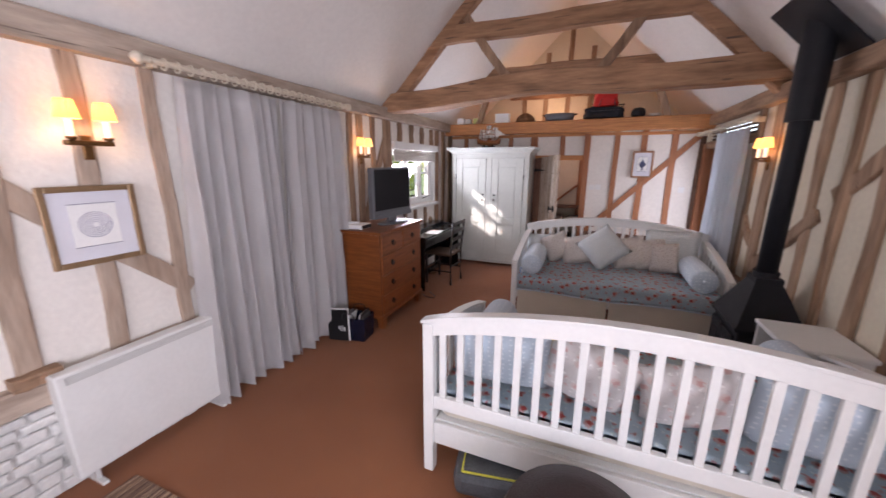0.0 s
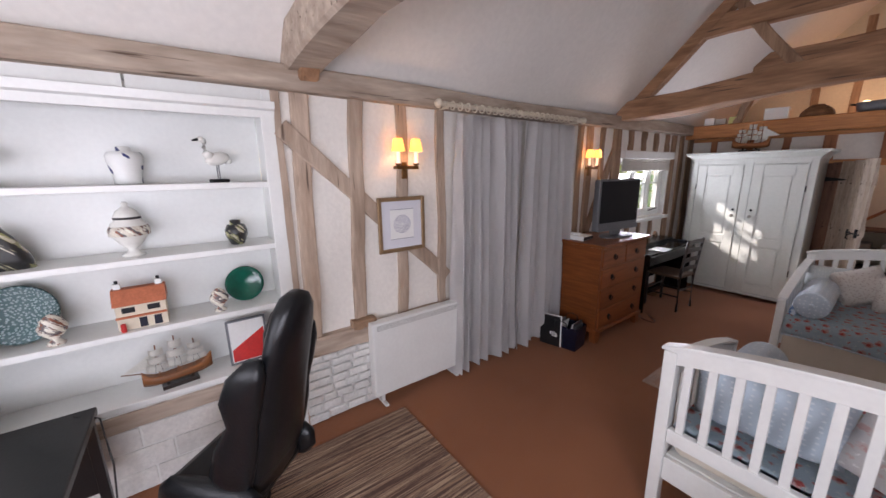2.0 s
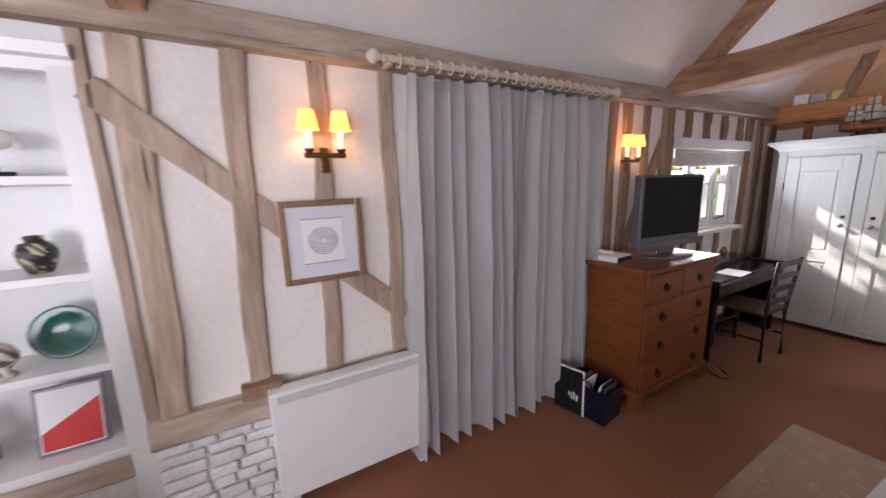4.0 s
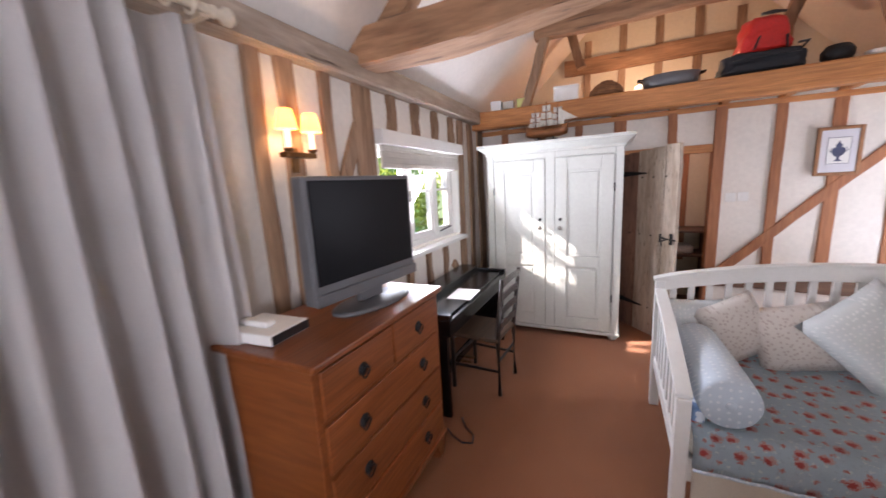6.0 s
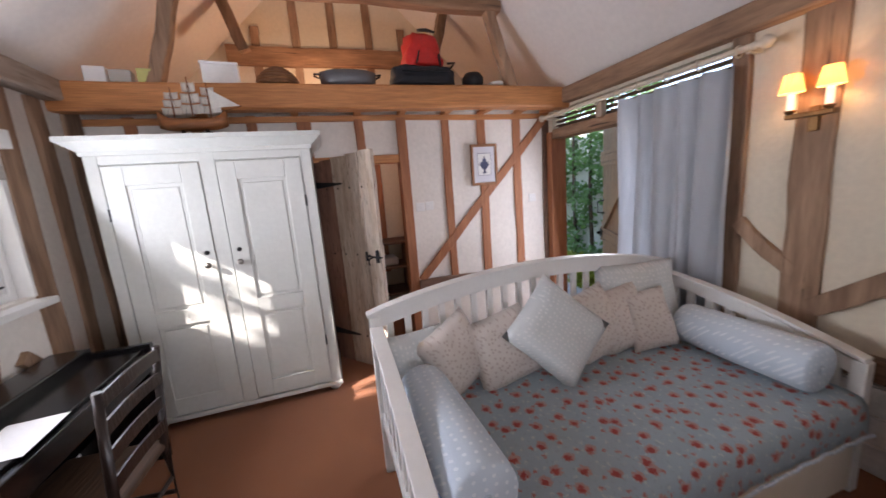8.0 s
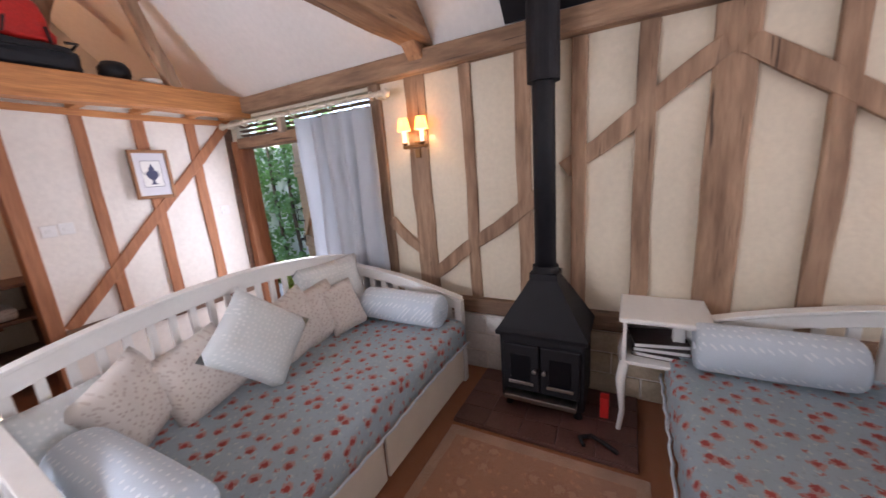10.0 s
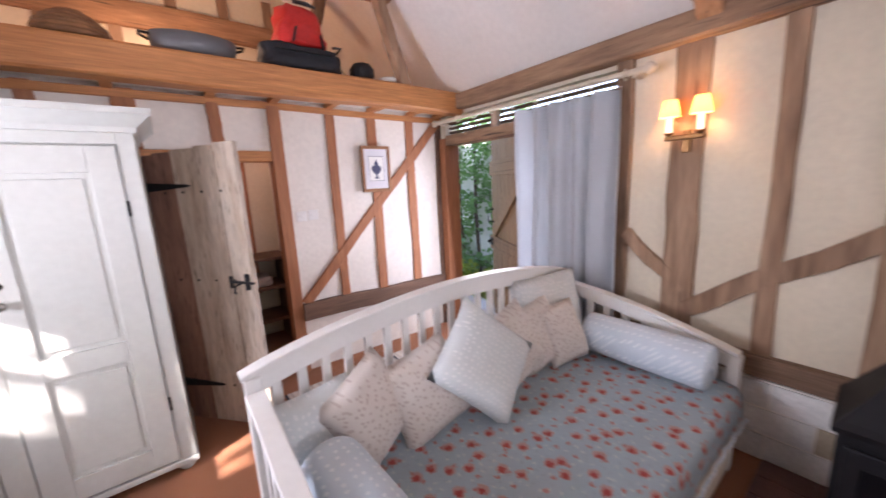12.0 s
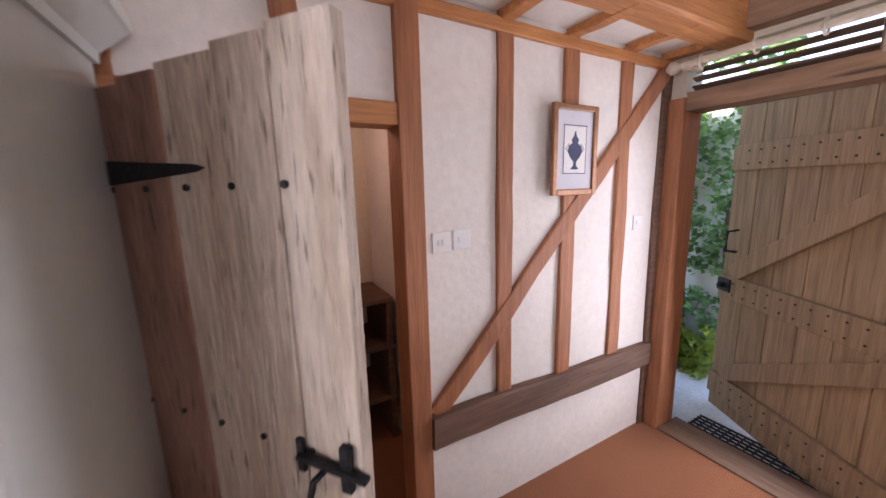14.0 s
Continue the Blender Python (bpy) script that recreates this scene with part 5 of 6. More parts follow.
# ---------- radiator ----------
rd = thing("storage_heater", "white flat panel heater on small feet", "heater", pose(XL + 0.13, 2.35, 0, 0, 0, 0))
part("panel", box(-0.06, 0.03, -0.44, 0.43, 0.09, 0.705, 0.012), WHITE, rd)
part("top_grille", box(0.0305, 0.033, -0.40, 0.39, 0.645, 0.685), mat("grille_grey", (0.42, 0.42, 0.40), 0.5, 0.1, 30, 0.1, 90), rd)
for k in range(4):
    z = 0.650 + k * 0.0095
    part("grille_bar", box(0.033, 0.0350, -0.395, 0.385, z, z + 0.004), WHITE, rd)
for y in (-0.36, 0.35):
    part("foot", box(-0.09, 0.06, y - 0.015, y + 0.015, 0.0, 0.02, 0.004), WHITE, rd)
    part("foot_stem", box(-0.03, 0.0, y - 0.012, y + 0.012, 0.02, 0.095, 0.003), WHITE, rd)


# ---------- wall lamps ----------
def sconce(m, label):
    m = m @ Matrix.Diagonal((0.9, 0.9, 0.9, 1))
    s = thing("wall_lamp", label, "wall lamp", m, "wall lamps with twin shades")
    part("back_plate", box(0.0, 0.02, -0.025, 0.025, -0.10, 0.04, 0.006), BRASS, s)
    part("arm", box(0.02, 0.075, -0.11, 0.11, -0.02, 0.008, 0.006), BRASS, s)
    for y in (-0.085, 0.085):
        part("cup", lathe([(0.012, 0), (0.026, 0.012), (0.026, 0.02)], 14, m=pose(0.07, y, 0.008)), BRASS, s)
        part("candle", cyl((0.07, y, 0.028), (0.07, y, 0.12), 0.017, n=14), CANDLE, s)
        bm = bmesh.new()
        n = 20
        lo = [bm.verts.new((0.07 + 0.058 * math.cos(2 * math.pi * i / n), y + 0.058 * math.sin(2 * math.pi * i / n), 0.125)) for i in range(n)]
        hi = [bm.verts.new((0.07 + 0.038 * math.cos(2 * math.pi * i / n), y + 0.038 * math.sin(2 * math.pi * i / n), 0.225)) for i in range(n)]
        for i in range(n):
            bm.faces.new((lo[i], lo[(i + 1) % n], hi[(i + 1) % n], hi[i])).smooth = True
        bmesh.ops.solidify(bm, geom=bm.faces, thickness=0.0015)
        sd = part("shade", bm, SHADE, s, "pleated yellow shade, lit")
        w = m @ Vector((0.07, y, 0.17))
        bulb("bulb", w, 0.42)
    return s


sconce(pose(XL + 0.03, 2.30, 1.86), "two-armed brass wall lamp with lit yellow shades on a stud")
sconce(pose(XL + 0.03, 4.78, 1.84), "two-armed brass wall lamp with lit yellow shades above the chest")
sconce(pose(XR - 0.03, 5.53, 1.80, 0, 0, 180), "two-armed brass wall lamp with lit yellow shades on the oak post")


# ---------- pictures ----------
def picture(m, w, h, label, frame_mat, fw, draw):
    """A framed print facing local -y."""
    p = thing("framed_picture", label, "picture", m)
    f = bmesh.new()
    for a in ((-w / 2, -w / 2 + fw, 0, h), (w / 2 - fw, w / 2, 0, h), (-w / 2 + fw, w / 2 - fw, 0, fw), (-w / 2 + fw, w / 2 - fw, h - fw, h)):
        bx(f, a[0], a[1], -0.022, 0.0, a[2], a[3], 0.005)
    part("frame", f, frame_mat, p)
    part("mount", box(-w / 2 + fw, w / 2 - fw, -0.010, -0.006, fw, h - fw), MOUNT, p)
    part("sheet", box(-w * 0.25, w * 0.25, -0.012, -0.010, h * 0.24, h * 0.78), PAPER, p)
    draw(p, w, h)
    return p


def swirl(p, w, h):
    for k in range(6):
        r = 0.018 + 0.011 * k
        pts = [(r * math.cos(a / 16 * 2 * math.pi), -0.0125, h * 0.51 + 0.95 * r * math.sin(a / 16 * 2 * math.pi)) for a in range(17)]
        part("drawn_ring", tube(pts, 0.0018, 4), PALEINK, p)
    for z in (0.78, 0.24):
        part("ruled_line", box(-w * 0.25, w * 0.25, -0.0132, -0.012, h * z - 0.0015, h * z + 0.0015), INK, p)


def urn(p, w, h):
    s = h * 0.42
    pr = [(0.10, 0.0), (0.16, 0.02), (0.06, 0.10), (0.05, 0.2), (0.2, 0.34), (0.27, 0.5), (0.24, 0.62), (0.1, 0.7), (0.14, 0.78), (0.05, 0.88), (0.02, 1.0)]
    poly = [(a * s, h * 0.29 + b * s) for a, b in pr] + [(-a * s, h * 0.29 + b * s) for a, b in reversed(pr)]
    part("drawn_urn", prism(poly, -0.0128, -0.012), INK, p)
    for s_ in (-1, 1):
        part("drawn_handle", tube([(s_ * 0.2 * s, -0.0125, h * 0.29 + 0.4 * s), (s_ * 0.36 * s, -0.0125, h * 0.29 + 0.55 * s), (s_ * 0.22 * s, -0.0125, h * 0.29 + 0.68 * s)], 0.002, 4), INK, p)
    for z in (0.775, 0.245):
        part("ruled_line", box(-w * 0.25, w * 0.25, -0.0132, -0.012, h * z - 0.002, h * z + 0.002), INK, p)
    for x in (-0.25, 0.25):
        part("ruled_line", box(w * x - 0.001, w * x + 0.001, -0.0132, -0.012, h * 0.24, h * 0.78), INK, p)


picture(pose(XL + 0.045, 2.256, 1.21, 0, 0, 90), 0.41, 0.425, "gilt-framed print of a pale blue swirl beside the curtains", GOLD, 0.03, swirl)
picture(pose(1.285, YE - 0.03, 1.55), 0.30, 0.42, "copper-framed print of a dark urn on the partition", COPPER, 0.028, urn)


# switches on the partition
def switch(x, z, label, n=1):
    s = thing("light_switch", label, "switch", pose(x, YE, z))
    part("plate", box(-0.043, 0.043, -0.008, 0.0, -0.043, 0.043, 0.003), PAPER, s)
    for k in range(n):
        part("rocker", box(-0.02 + 0.02 * k, -0.006 + 0.02 * k, -0.012, -0.008, -0.012, 0.012, 0.001), WHITE, s)
    return s


switch(0.565, 1.38, "white square light switch on the plaster", 2)
switch(0.662, 1.385, "white square light switch on the plaster", 1)
switch(1.875, 1.37, "white square light switch beside the garden door", 1)

# rugs
rg1 = thing("woven_rug", "brown striped woven rug on the carpet by the heater", "rug")
part("weave", box(-1.72, 0.6, 0.55, 2.09, 0.0, 0.012, 0.003), RUG1, rg1)
rg3 = thing("faded_rug", "faded tan rug with a pale border between the daybeds", "rug")
part("field", box(-0.70, 1.30, 3.99, 4.97, 0.0, 0.010, 0.003), FADED, rg3)
part("border", box(-0.77, 1.37, 3.93, 5.03, 0.0, 0.007, 0.003), mat("rug_border", (0.42, 0.24, 0.14), 0.95, 0.25, 6, 0.6, 160, sheen=0.7), rg3, "worn paler border")
rg2 = thing("striped_mat", "beige and black striped cotton mat by the garden door", "mat", pose(0.75, 7.24, 0, 0, 0, 1))
part("weave", box(-0.56, 0.56, -0.31, 0.33, 0.0, 0.012, 0.003), RUG2, rg2)

# ---------- outside ----------
struct("ground", box(-120, 120, -120, 120, -0.30, -0.20), GRASS, "garden lawn round the house", "ground")
struct("path", box(XR + 0.2, 3.45, 3.0, 12.0, -0.205, -0.075), PATH_M, "pale sunlit paving outside the door", "pavement")
tmat = thing("door_mat", "black rubber grid mat on the threshold outside", "mat", pose(2.42, 7.30, -0.075))
for k in range(9):
    part("bar", box(-0.16 + k * 0.04, -0.15 + k * 0.04, -0.42, 0.42, 0.0, 0.012), RUBBER, tmat)
for k in range(20):
    part("cross_bar", box(-0.16, 0.17, -0.42 + k * 0.0435, -0.412 + k * 0.0435, 0.0, 0.010), RUBBER, tmat)
rl = random.Random(4)


def leaves(name, n, place, size, material, parent=None, label="", category="", kind="stuff"):
    """Many small folded leaves in one mesh."""
    v, f = [], []
    for i in range(n):
        c = Vector(place())
        a, b = rl.random() * 6.28, rl.uniform(-0.9, 0.9)
        d = Vector((math.cos(a) * math.cos(b), math.sin(a) * math.cos(b), math.sin(b)))
        s = d.cross(Vector((rl.uniform(-1, 1), rl.uniform(-1, 1), rl.uniform(-1, 1)))).normalized()
        L = size * rl.uniform(0.6, 1.3)
        k = len(v)
        nrm = d.cross(s) * L * 0.12
        v += [c, c + d * L * 0.5 + s * L * 0.38 + nrm, c + d * L, c + d * L * 0.5 - s * L * 0.38 + nrm]
        f += [(k, k + 1, k + 2), (k, k + 2, k + 3)]
    me = bpy.data.meshes.new(name)
    me.from_pydata(v, [], f)
    me.materials.append(material)
    ob = new(name, me)
    if parent is not None:
        ob.parent = parent
    if label:
        tagged(ob, label, category, "", kind)
    return ob


def ivy_spot():
    """A dense curtain of ivy with a bare patch at breast height."""
    while True:
        y, z, d = rl.uniform(7.75, 9.7), rl.uniform(-0.1, 2.9), rl.random()
        gap = ((y - 8.56) / 0.17) ** 2 + ((z - 0.92) / 0.42) ** 2
        if gap > 1.0 + 0.6 * noise.noise((y * 7, z * 5, 2)) and noise.noise((y * 2.4, z * 2.4, 6)) > -0.20:
            return (3.56 - 0.20 * d + 0.16 * noise.noise((y * 3, z * 3, 1)), y, z)


def low_spot():
    y = rl.uniform(7.95, 8.9)
    return (3.12 + 0.12 * rl.random() + 0.1 * noise.noise((y * 5, 1, 1)), y, -0.08 + 0.62 * rl.random() ** 1.3 * (0.7 + 0.5 * noise.noise((y * 4, 0, 9))))


wallpost = thing("ivy_wall", "dense ivy climbing the white garden wall beside the door", "ivy")
for k in range(5):
    part("stem", tube([(3.5, 7.95 + 0.38 * k, -0.2), (3.47, 8.05 + 0.36 * k, 1.2), (3.5, 7.98 + 0.40 * k, 2.7)], [0.035, 0.028, 0.015]), BARK, wallpost)
leaves("ivy", 5200, ivy_spot, 0.075, IVYM, wallpost)
shrub = thing("low_shrub", "low yellow-green leafy shrub at the foot of the ivy", "shrub")
part("stem", tube([(3.18, 8.4, -0.1), (3.2, 8.42, 0.2), (3.16, 8.38, 0.42)], [0.02, 0.016, 0.008]), BARK, shrub)
leaves("foliage", 900, low_spot, 0.085, SHRUBM, shrub)


def tree(x, y, h, r, n, label, size=0.16, leaf=LEAFM, name="tree"):
    t = thing(name, label, name, pose(x, y, -0.2))
    part("trunk", tube([(0, 0, 0), (0.08, 0.05, h * 0.35), (0.0, 0.1, h * 0.75)], [0.16, 0.12, 0.05]), BARK, t)
    for k in range(6):
        a = k * 1.05
        part("limb", tube([(0.05, 0.05, h * (0.3 + 0.06 * k)), (r * 0.45 * math.cos(a), r * 0.45 * math.sin(a), h * (0.45 + 0.06 * k)), (r * 0.8 * math.cos(a), r * 0.8 * math.sin(a), h * (0.5 + 0.07 * k))], [0.06, 0.04, 0.015]), BARK, t)

    clumps = [(rl.gauss(0, r * 0.42), rl.gauss(0, r * 0.42), h * rl.uniform(0.12, 0.98), rl.uniform(0.25, 0.6) * r * 0.6) for _ in range(34)]

    def spot():
        c = rl.choice(clumps)
        return (c[0] + rl.gauss(0, c[3] * 0.5), c[1] + rl.gauss(0, c[3] * 0.5), max(0.05, c[2] + rl.gauss(0, c[3] * 0.5)))
    leaves("crown", n, spot, size, leaf, t)
    return t


tree(-9.6, 10.5, 4.2, 2.2, 7000, "leafy garden tree beyond the window")
tree(-10.4, 7.2, 3.2, 1.8, 6000, "leafy shrub beyond the window")
tree(-12.5, 13.5, 5.0, 2.6, 6000, "tall garden tree in the distance beyond the window")
# out-of-view tree set in the sun's path to break up the window light
tree(-7.4, 3.4, 6.4, 1.9, 2600, "unseen thin-leaved tree, placed to dapple the sun", 0.2)
tree(5.4, 10.3, 2.5, 1.6, 6000, "leafy bush beyond the garden door")
tree(8.2, 8.2, 2.7, 1.8, 6000, "leafy tree beyond the garden door")
tree(-5.6, 11.4, 2.1, 1.7, 5000, "sunlit yellow-green shrub in the garden beyond the window", 0.13, SHRUBM, "shrub")
tree(-7.2, 12.8, 2.8, 1.9, 5000, "rounded green shrub in the garden beyond the window", 0.14, LEAFM, "shrub")
tree(-5.4, 9.0, 1.3, 1.2, 3500, "low green shrub close to the window", 0.11, IVYM, "shrub")
# added sun blocker: leaves only thin streaks on wardrobe and floor
hedge = thing("hedge", "loose hedge added outside the window to trim the sun streaks", "hedge")
for k in range(7):
    part("stem", tube([(-4.3, 3.0 + 0.55 * k, -0.2), (-4.25, 3.05 + 0.55 * k, 1.2), (-4.35, 3.0 + 0.55 * k, 2.3)], [0.03, 0.025, 0.01]), BARK, hedge)


def hedge_spot():
    y = rl.uniform(2.6, 7.2)
    top = 2.55 + 0.30 * noise.noise((y * 3.1, 2, 1))
    return (-4.3 + rl.gauss(0, 0.22), y, -0.2 + (top + 0.2) * rl.random() ** 0.75)


leaves("foliage", 9000, hedge_spot, 0.10, LEAFM, hedge)
gv = struct("garden_gable", box(3.6, 3.9, 7.7, 9.8, -0.2, 2.35, 0.01), WHITE, "white rendered wall behind the ivy", "wall")
gw = struct("garden_wall", box(3.4, 9.5, 12.6, 12.85, -0.2, 2.3, 0.01), WHITE, "white rendered garden wall beyond the bushes", "wall")

# ---------- things in the near corner ----------
gc = thing("gaming_chair", "black leather high-backed swivel chair with winged headrest", "chair", pose(-1.26, 0.95, 0.0, 0, 0, 223) @ Matrix.Diagonal((1.08, 0.80, 1.08, 1)))


def shell(pts, y0, y1, w0, w1, nm):
    bm = bmesh.new()
    n = 10
    rows = []
    for (x, z, w, t) in pts:
        ring = []
        for i in range(16):
            a = 2 * math.pi * i / 16
            ring.append(bm.verts.new((x + t * math.sin(a), w * math.copysign(abs(math.cos(a)) ** 0.6, math.cos(a)), z)))
        rows.append(ring)
    for p, q in zip(rows, rows[1:]):
        for i in range(16):
            bm.faces.new((p[i], p[(i + 1) % 16], q[(i + 1) % 16], q[i])).smooth = True
    bm.faces.new(list(reversed(rows[0])))
    bm.faces.new(rows[-1])
    return bm


part("backrest", shell([(-0.15, 0.44, 0.20, 0.05), (-0.19, 0.56, 0.23, 0.055), (-0.235, 0.75, 0.21, 0.05), (-0.27, 0.90, 0.20, 0.045), (-0.30, 1.02, 0.19, 0.045), (-0.325, 1.12, 0.165, 0.05), (-0.345, 1.20, 0.135, 0.05), (-0.355, 1.25, 0.085, 0.04), (-0.358, 1.268, 0.03, 0.02)], 0, 0, 0, 0, ""), LEATHER, gc, "", True)
part("headrest", shell([(-0.27, 1.01, 0.07, 0.03), (-0.275, 1.05, 0.10, 0.045), (-0.29, 1.12, 0.105, 0.05), (-0.31, 1.19, 0.08, 0.04), (-0.325, 1.215, 0.03, 0.02)], 0, 0, 0, 0, ""), LEATHER, gc, "", True)
part("lumbar_cushion", shell([(-0.13, 0.52, 0.10, 0.03), (-0.135, 0.58, 0.15, 0.055), (-0.165, 0.70, 0.15, 0.05), (-0.20, 0.76, 0.10, 0.03)], 0, 0, 0, 0, ""), LEATHER, gc, "", True)
for s in (-1, 1):
    wing = part("wing", shell([(-0.13, 0.46, 0.03, 0.05), (-0.13, 0.58, 0.055, 0.09), (-0.165, 0.70, 0.05, 0.085), (-0.205, 0.80, 0.035, 0.06), (-0.215, 0.90, 0.055, 0.08), (-0.25, 1.0, 0.05, 0.07), (-0.29, 1.07, 0.025, 0.03)], 0, 0, 0, 0, ""), LEATHER, gc, "", True, pose(0, s * 0.225, 0))
    part("seat_bolster", shell([(-0.02, 0.395, 0.05, 0.20), (-0.02, 0.44, 0.065, 0.235), (-0.03, 0.50, 0.06, 0.225), (-0.04, 0.545, 0.03, 0.18)], 0, 0, 0, 0, ""), LEATHER, gc, "", True, pose(0, s * 0.245, 0))
part("seat", box(-0.20, 0.21, -0.22, 0.22, 0.40, 0.495, 0.04), LEATHER, gc)
part("gas_stem", cyl((0, 0, 0.08), (0, 0, 0.40), 0.028, n=14), BLACK, gc)
for k in range(5):
    a = k * 1.2566
    lg = part("base_leg", bar((0, 0, 0.10), (0.30 * math.cos(a), 0.30 * math.sin(a), 0.075), 0.05, 0.035, 0.008), BLACK, gc)
    part("castor", cyl((0.30 * math.cos(a) - 0.02, 0.30 * math.sin(a), 0.043), (0.30 * math.cos(a) + 0.02, 0.30 * math.sin(a), 0.043), 0.03, n=12), BLACK, lg)

dk = thing("black_desk", "black desk with a raised back in front of the bookcase", "desk", pose(-1.42, -0.12, 0))
part("top", box(-0.33, 0.33, -0.62, 0.55, 0.70, 0.74, 0.006), BLACK, dk)
for x in (-0.30, 0.27):
    for y in (-0.60, 0.50):
        part("leg", box(x, x + 0.04, y, y + 0.04, 0, 0.70, 0.004), BLACK, dk)
part("modesty_panel", box(-0.31, -0.29, -0.56, 0.50, 0.3, 0.70, 0.002), BLACK, dk)
cable = thing("cable", "thin black cable hanging from the desk", "cable")
part("cord", tube([(-1.70, 0.36, 0.745), (-1.66, 0.45, 0.72), (-1.60, 0.47, 0.5), (-1.55, 0.46, 0.3), (-1.50, 0.47, 0.20)], 0.004, 6), BLACK, cable)

fs = thing("leather_footstool", "dark brown leather pouffe behind the daybed", "footstool", pose(0.62, 2.34, 0))
part("cushion", lathe([(0.27, 0.02), (0.30, 0.06), (0.30, 0.40), (0.27, 0.48), (0.15, 0.52), (0.03, 0.525)], 28), BROWNLEATHER, fs)
ub = thing("sports_bag", "grey sports bag with yellow piping under the daybed", "bag", pose(0.20, 2.82, 0.0, 0, 0, 10))
part("body", box(-0.22, 0.22, -0.12, 0.12, 0.0, 0.16, 0.05), mat("grey_nylon", (0.10, 0.11, 0.12), 0.6, 0.2, 10, 0.2, 90), ub)
part("piping", tube([(-0.17, -0.10, 0.158), (0.17, -0.10, 0.158), (0.17, 0.09, 0.158), (-0.17, 0.09, 0.158), (-0.17, -0.10, 0.158)], 0.006, 6), mat("yellow_piping", (0.62, 0.60, 0.06), 0.5), ub)

# magazine bag by the chest
mb = thing("magazine_bag", "glossy navy shopping bag full of papers beside the chest", "bag", pose(-1.60, 4.0, 0, 0, 0, 8))
bm = bmesh.new()
for a in ((-0.17, 0.17, -0.11, -0.104), (-0.17, 0.17, 0.104, 0.11), (-0.17, -0.164, -0.104, 0.104), (0.164, 0.17, -0.104, 0.104)):
    bx(bm, a[0], a[1], a[2], a[3], 0.0, 0.24, 0.002)
bx(bm, -0.164, 0.164, -0.104, 0.104, 0.0, 0.008)
for v in bm.verts:
    v.co.x += 0.016 * noise.noise(v.co * 9)
    v.co.y += 0.022 * noise.noise(v.co * 7 + Vector((3, 1, 2))) * min(1, v.co.z * 6)
part("bag_body", bm, GLOSSNAVY, mb)
for s_ in (-1, 1):
    part("handle", tube([(-0.07, s_ * 0.112, 0.22), (-0.06, s_ * 0.13, 0.29), (0.0, s_ * 0.14, 0.305), (0.06, s_ * 0.13, 0.29), (0.07, s_ * 0.112, 0.22)], 0.005, 6), BLACK, mb)
bd = thing("folded_board", "dark printed board with a white edge leaning on the bag", "board", mb.matrix_basis @ pose(-0.10, -0.135, 0.002, -6, -4, 0))
part("face", box(-0.12, 0.11, -0.005, 0.005, 0.0, 0.32, 0.002), BLACK, bd)
part("edge", box(-0.12, 0.11, -0.006, 0.006, 0.3205, 0.332, 0.002), PAPER, bd, "white edge")
part("edge", box(0.1105, 0.122, -0.006, 0.006, 0.0, 0.332, 0.002), PAPER, bd, "white edge")
for x, z, w, h in ((0.02, 0.10, 0.010, 0.05), (0.04, 0.10, 0.010, 0.06), (0.06, 0.10, 0.016, 0.04), (0.0, 0.12, 0.010, 0.03)):
    part("printed_bar", box(x, x + w, -0.0065, -0.0055, z, z + h), PAPER, bd)
for k, (x, ang, c, hh) in enumerate(((-0.11, -10, BROWNLEATHER, 0.25), (-0.06, 10, PAPER, 0.25), (0.0, -12, SILVER, 0.26), (0.05, 14, PAPER, 0.27), (0.10, 8, BLACK, 0.28), (0.13, 5, SILVER, 0.25))):
    g = thing("magazine", "folded magazine standing in the bag", "magazine", mb.matrix_basis @ pose(x * 0.9, 0, 0.012, 0, ang, 0), "magazines in the bag")
    part("paper_block", box(-0.006, 0.006, -0.085, 0.085, 0, hh, 0.002), c, g)

lead = thing("cable", "thin dark cable looped on the carpet beside the piano", "cable")
part("cord", tube([(-1.42, 5.50, 0.006), (-1.36, 5.42, 0.006), (-1.28, 5.36, 0.006), (-1.26, 5.29, 0.006), (-1.32, 5.27, 0.006), (-1.40, 5.30, 0.006), (-1.47, 5.36, 0.006)], 0.005, 6), BLACK, lead)

# ---------- bookcase ornaments ----------
ZS = SHELVES
OX = XL - 0.13


def vase(name, label, y, z, prof, material, s=1.0, x=OX, cat="vase"):
    t = thing(name, label, cat, pose(x, y, z))
    part("body", lathe([(r * s, h * s) for r, h in prof], 28), material, t)
    return t


JAR = [(0.05, 0), (0.06, 0.004), (0.062, 0.05), (0.078, 0.12), (0.08, 0.15), (0.07, 0.17), (0.03, 0.175), (0.03, 0.195), (0.022, 0.20)]
vase("china_jar", "white china jar with small blue sprigs", 0.68, ZS[3], JAR, CHINAB, 1.0)
GIN = [(0.035, 0), (0.04, 0.005), (0.062, 0.06), (0.064, 0.09), (0.05, 0.125), (0.03, 0.13), (0.032, 0.15), (0.03, 0.155), (0.01, 0.157)]
vase("ginger_jar", "black ginger jar painted with pale flowers", 1.15, ZS[2], GIN, CHINAK)
URN = [(0.05, 0), (0.052, 0.01), (0.03, 0.02), (0.02, 0.04), (0.05, 0.07), (0.088, 0.13), (0.09, 0.15), (0.075, 0.185), (0.055, 0.20), (0.06, 0.205), (0.058, 0.225), (0.045, 0.25), (0.02, 0.27), (0.012, 0.275), (0.016, 0.29), (0.006, 0.30)]
u = vase("apothecary_jar", "tall painted apothecary jar with domed lid", 0.64, ZS[2], URN, CHINA)
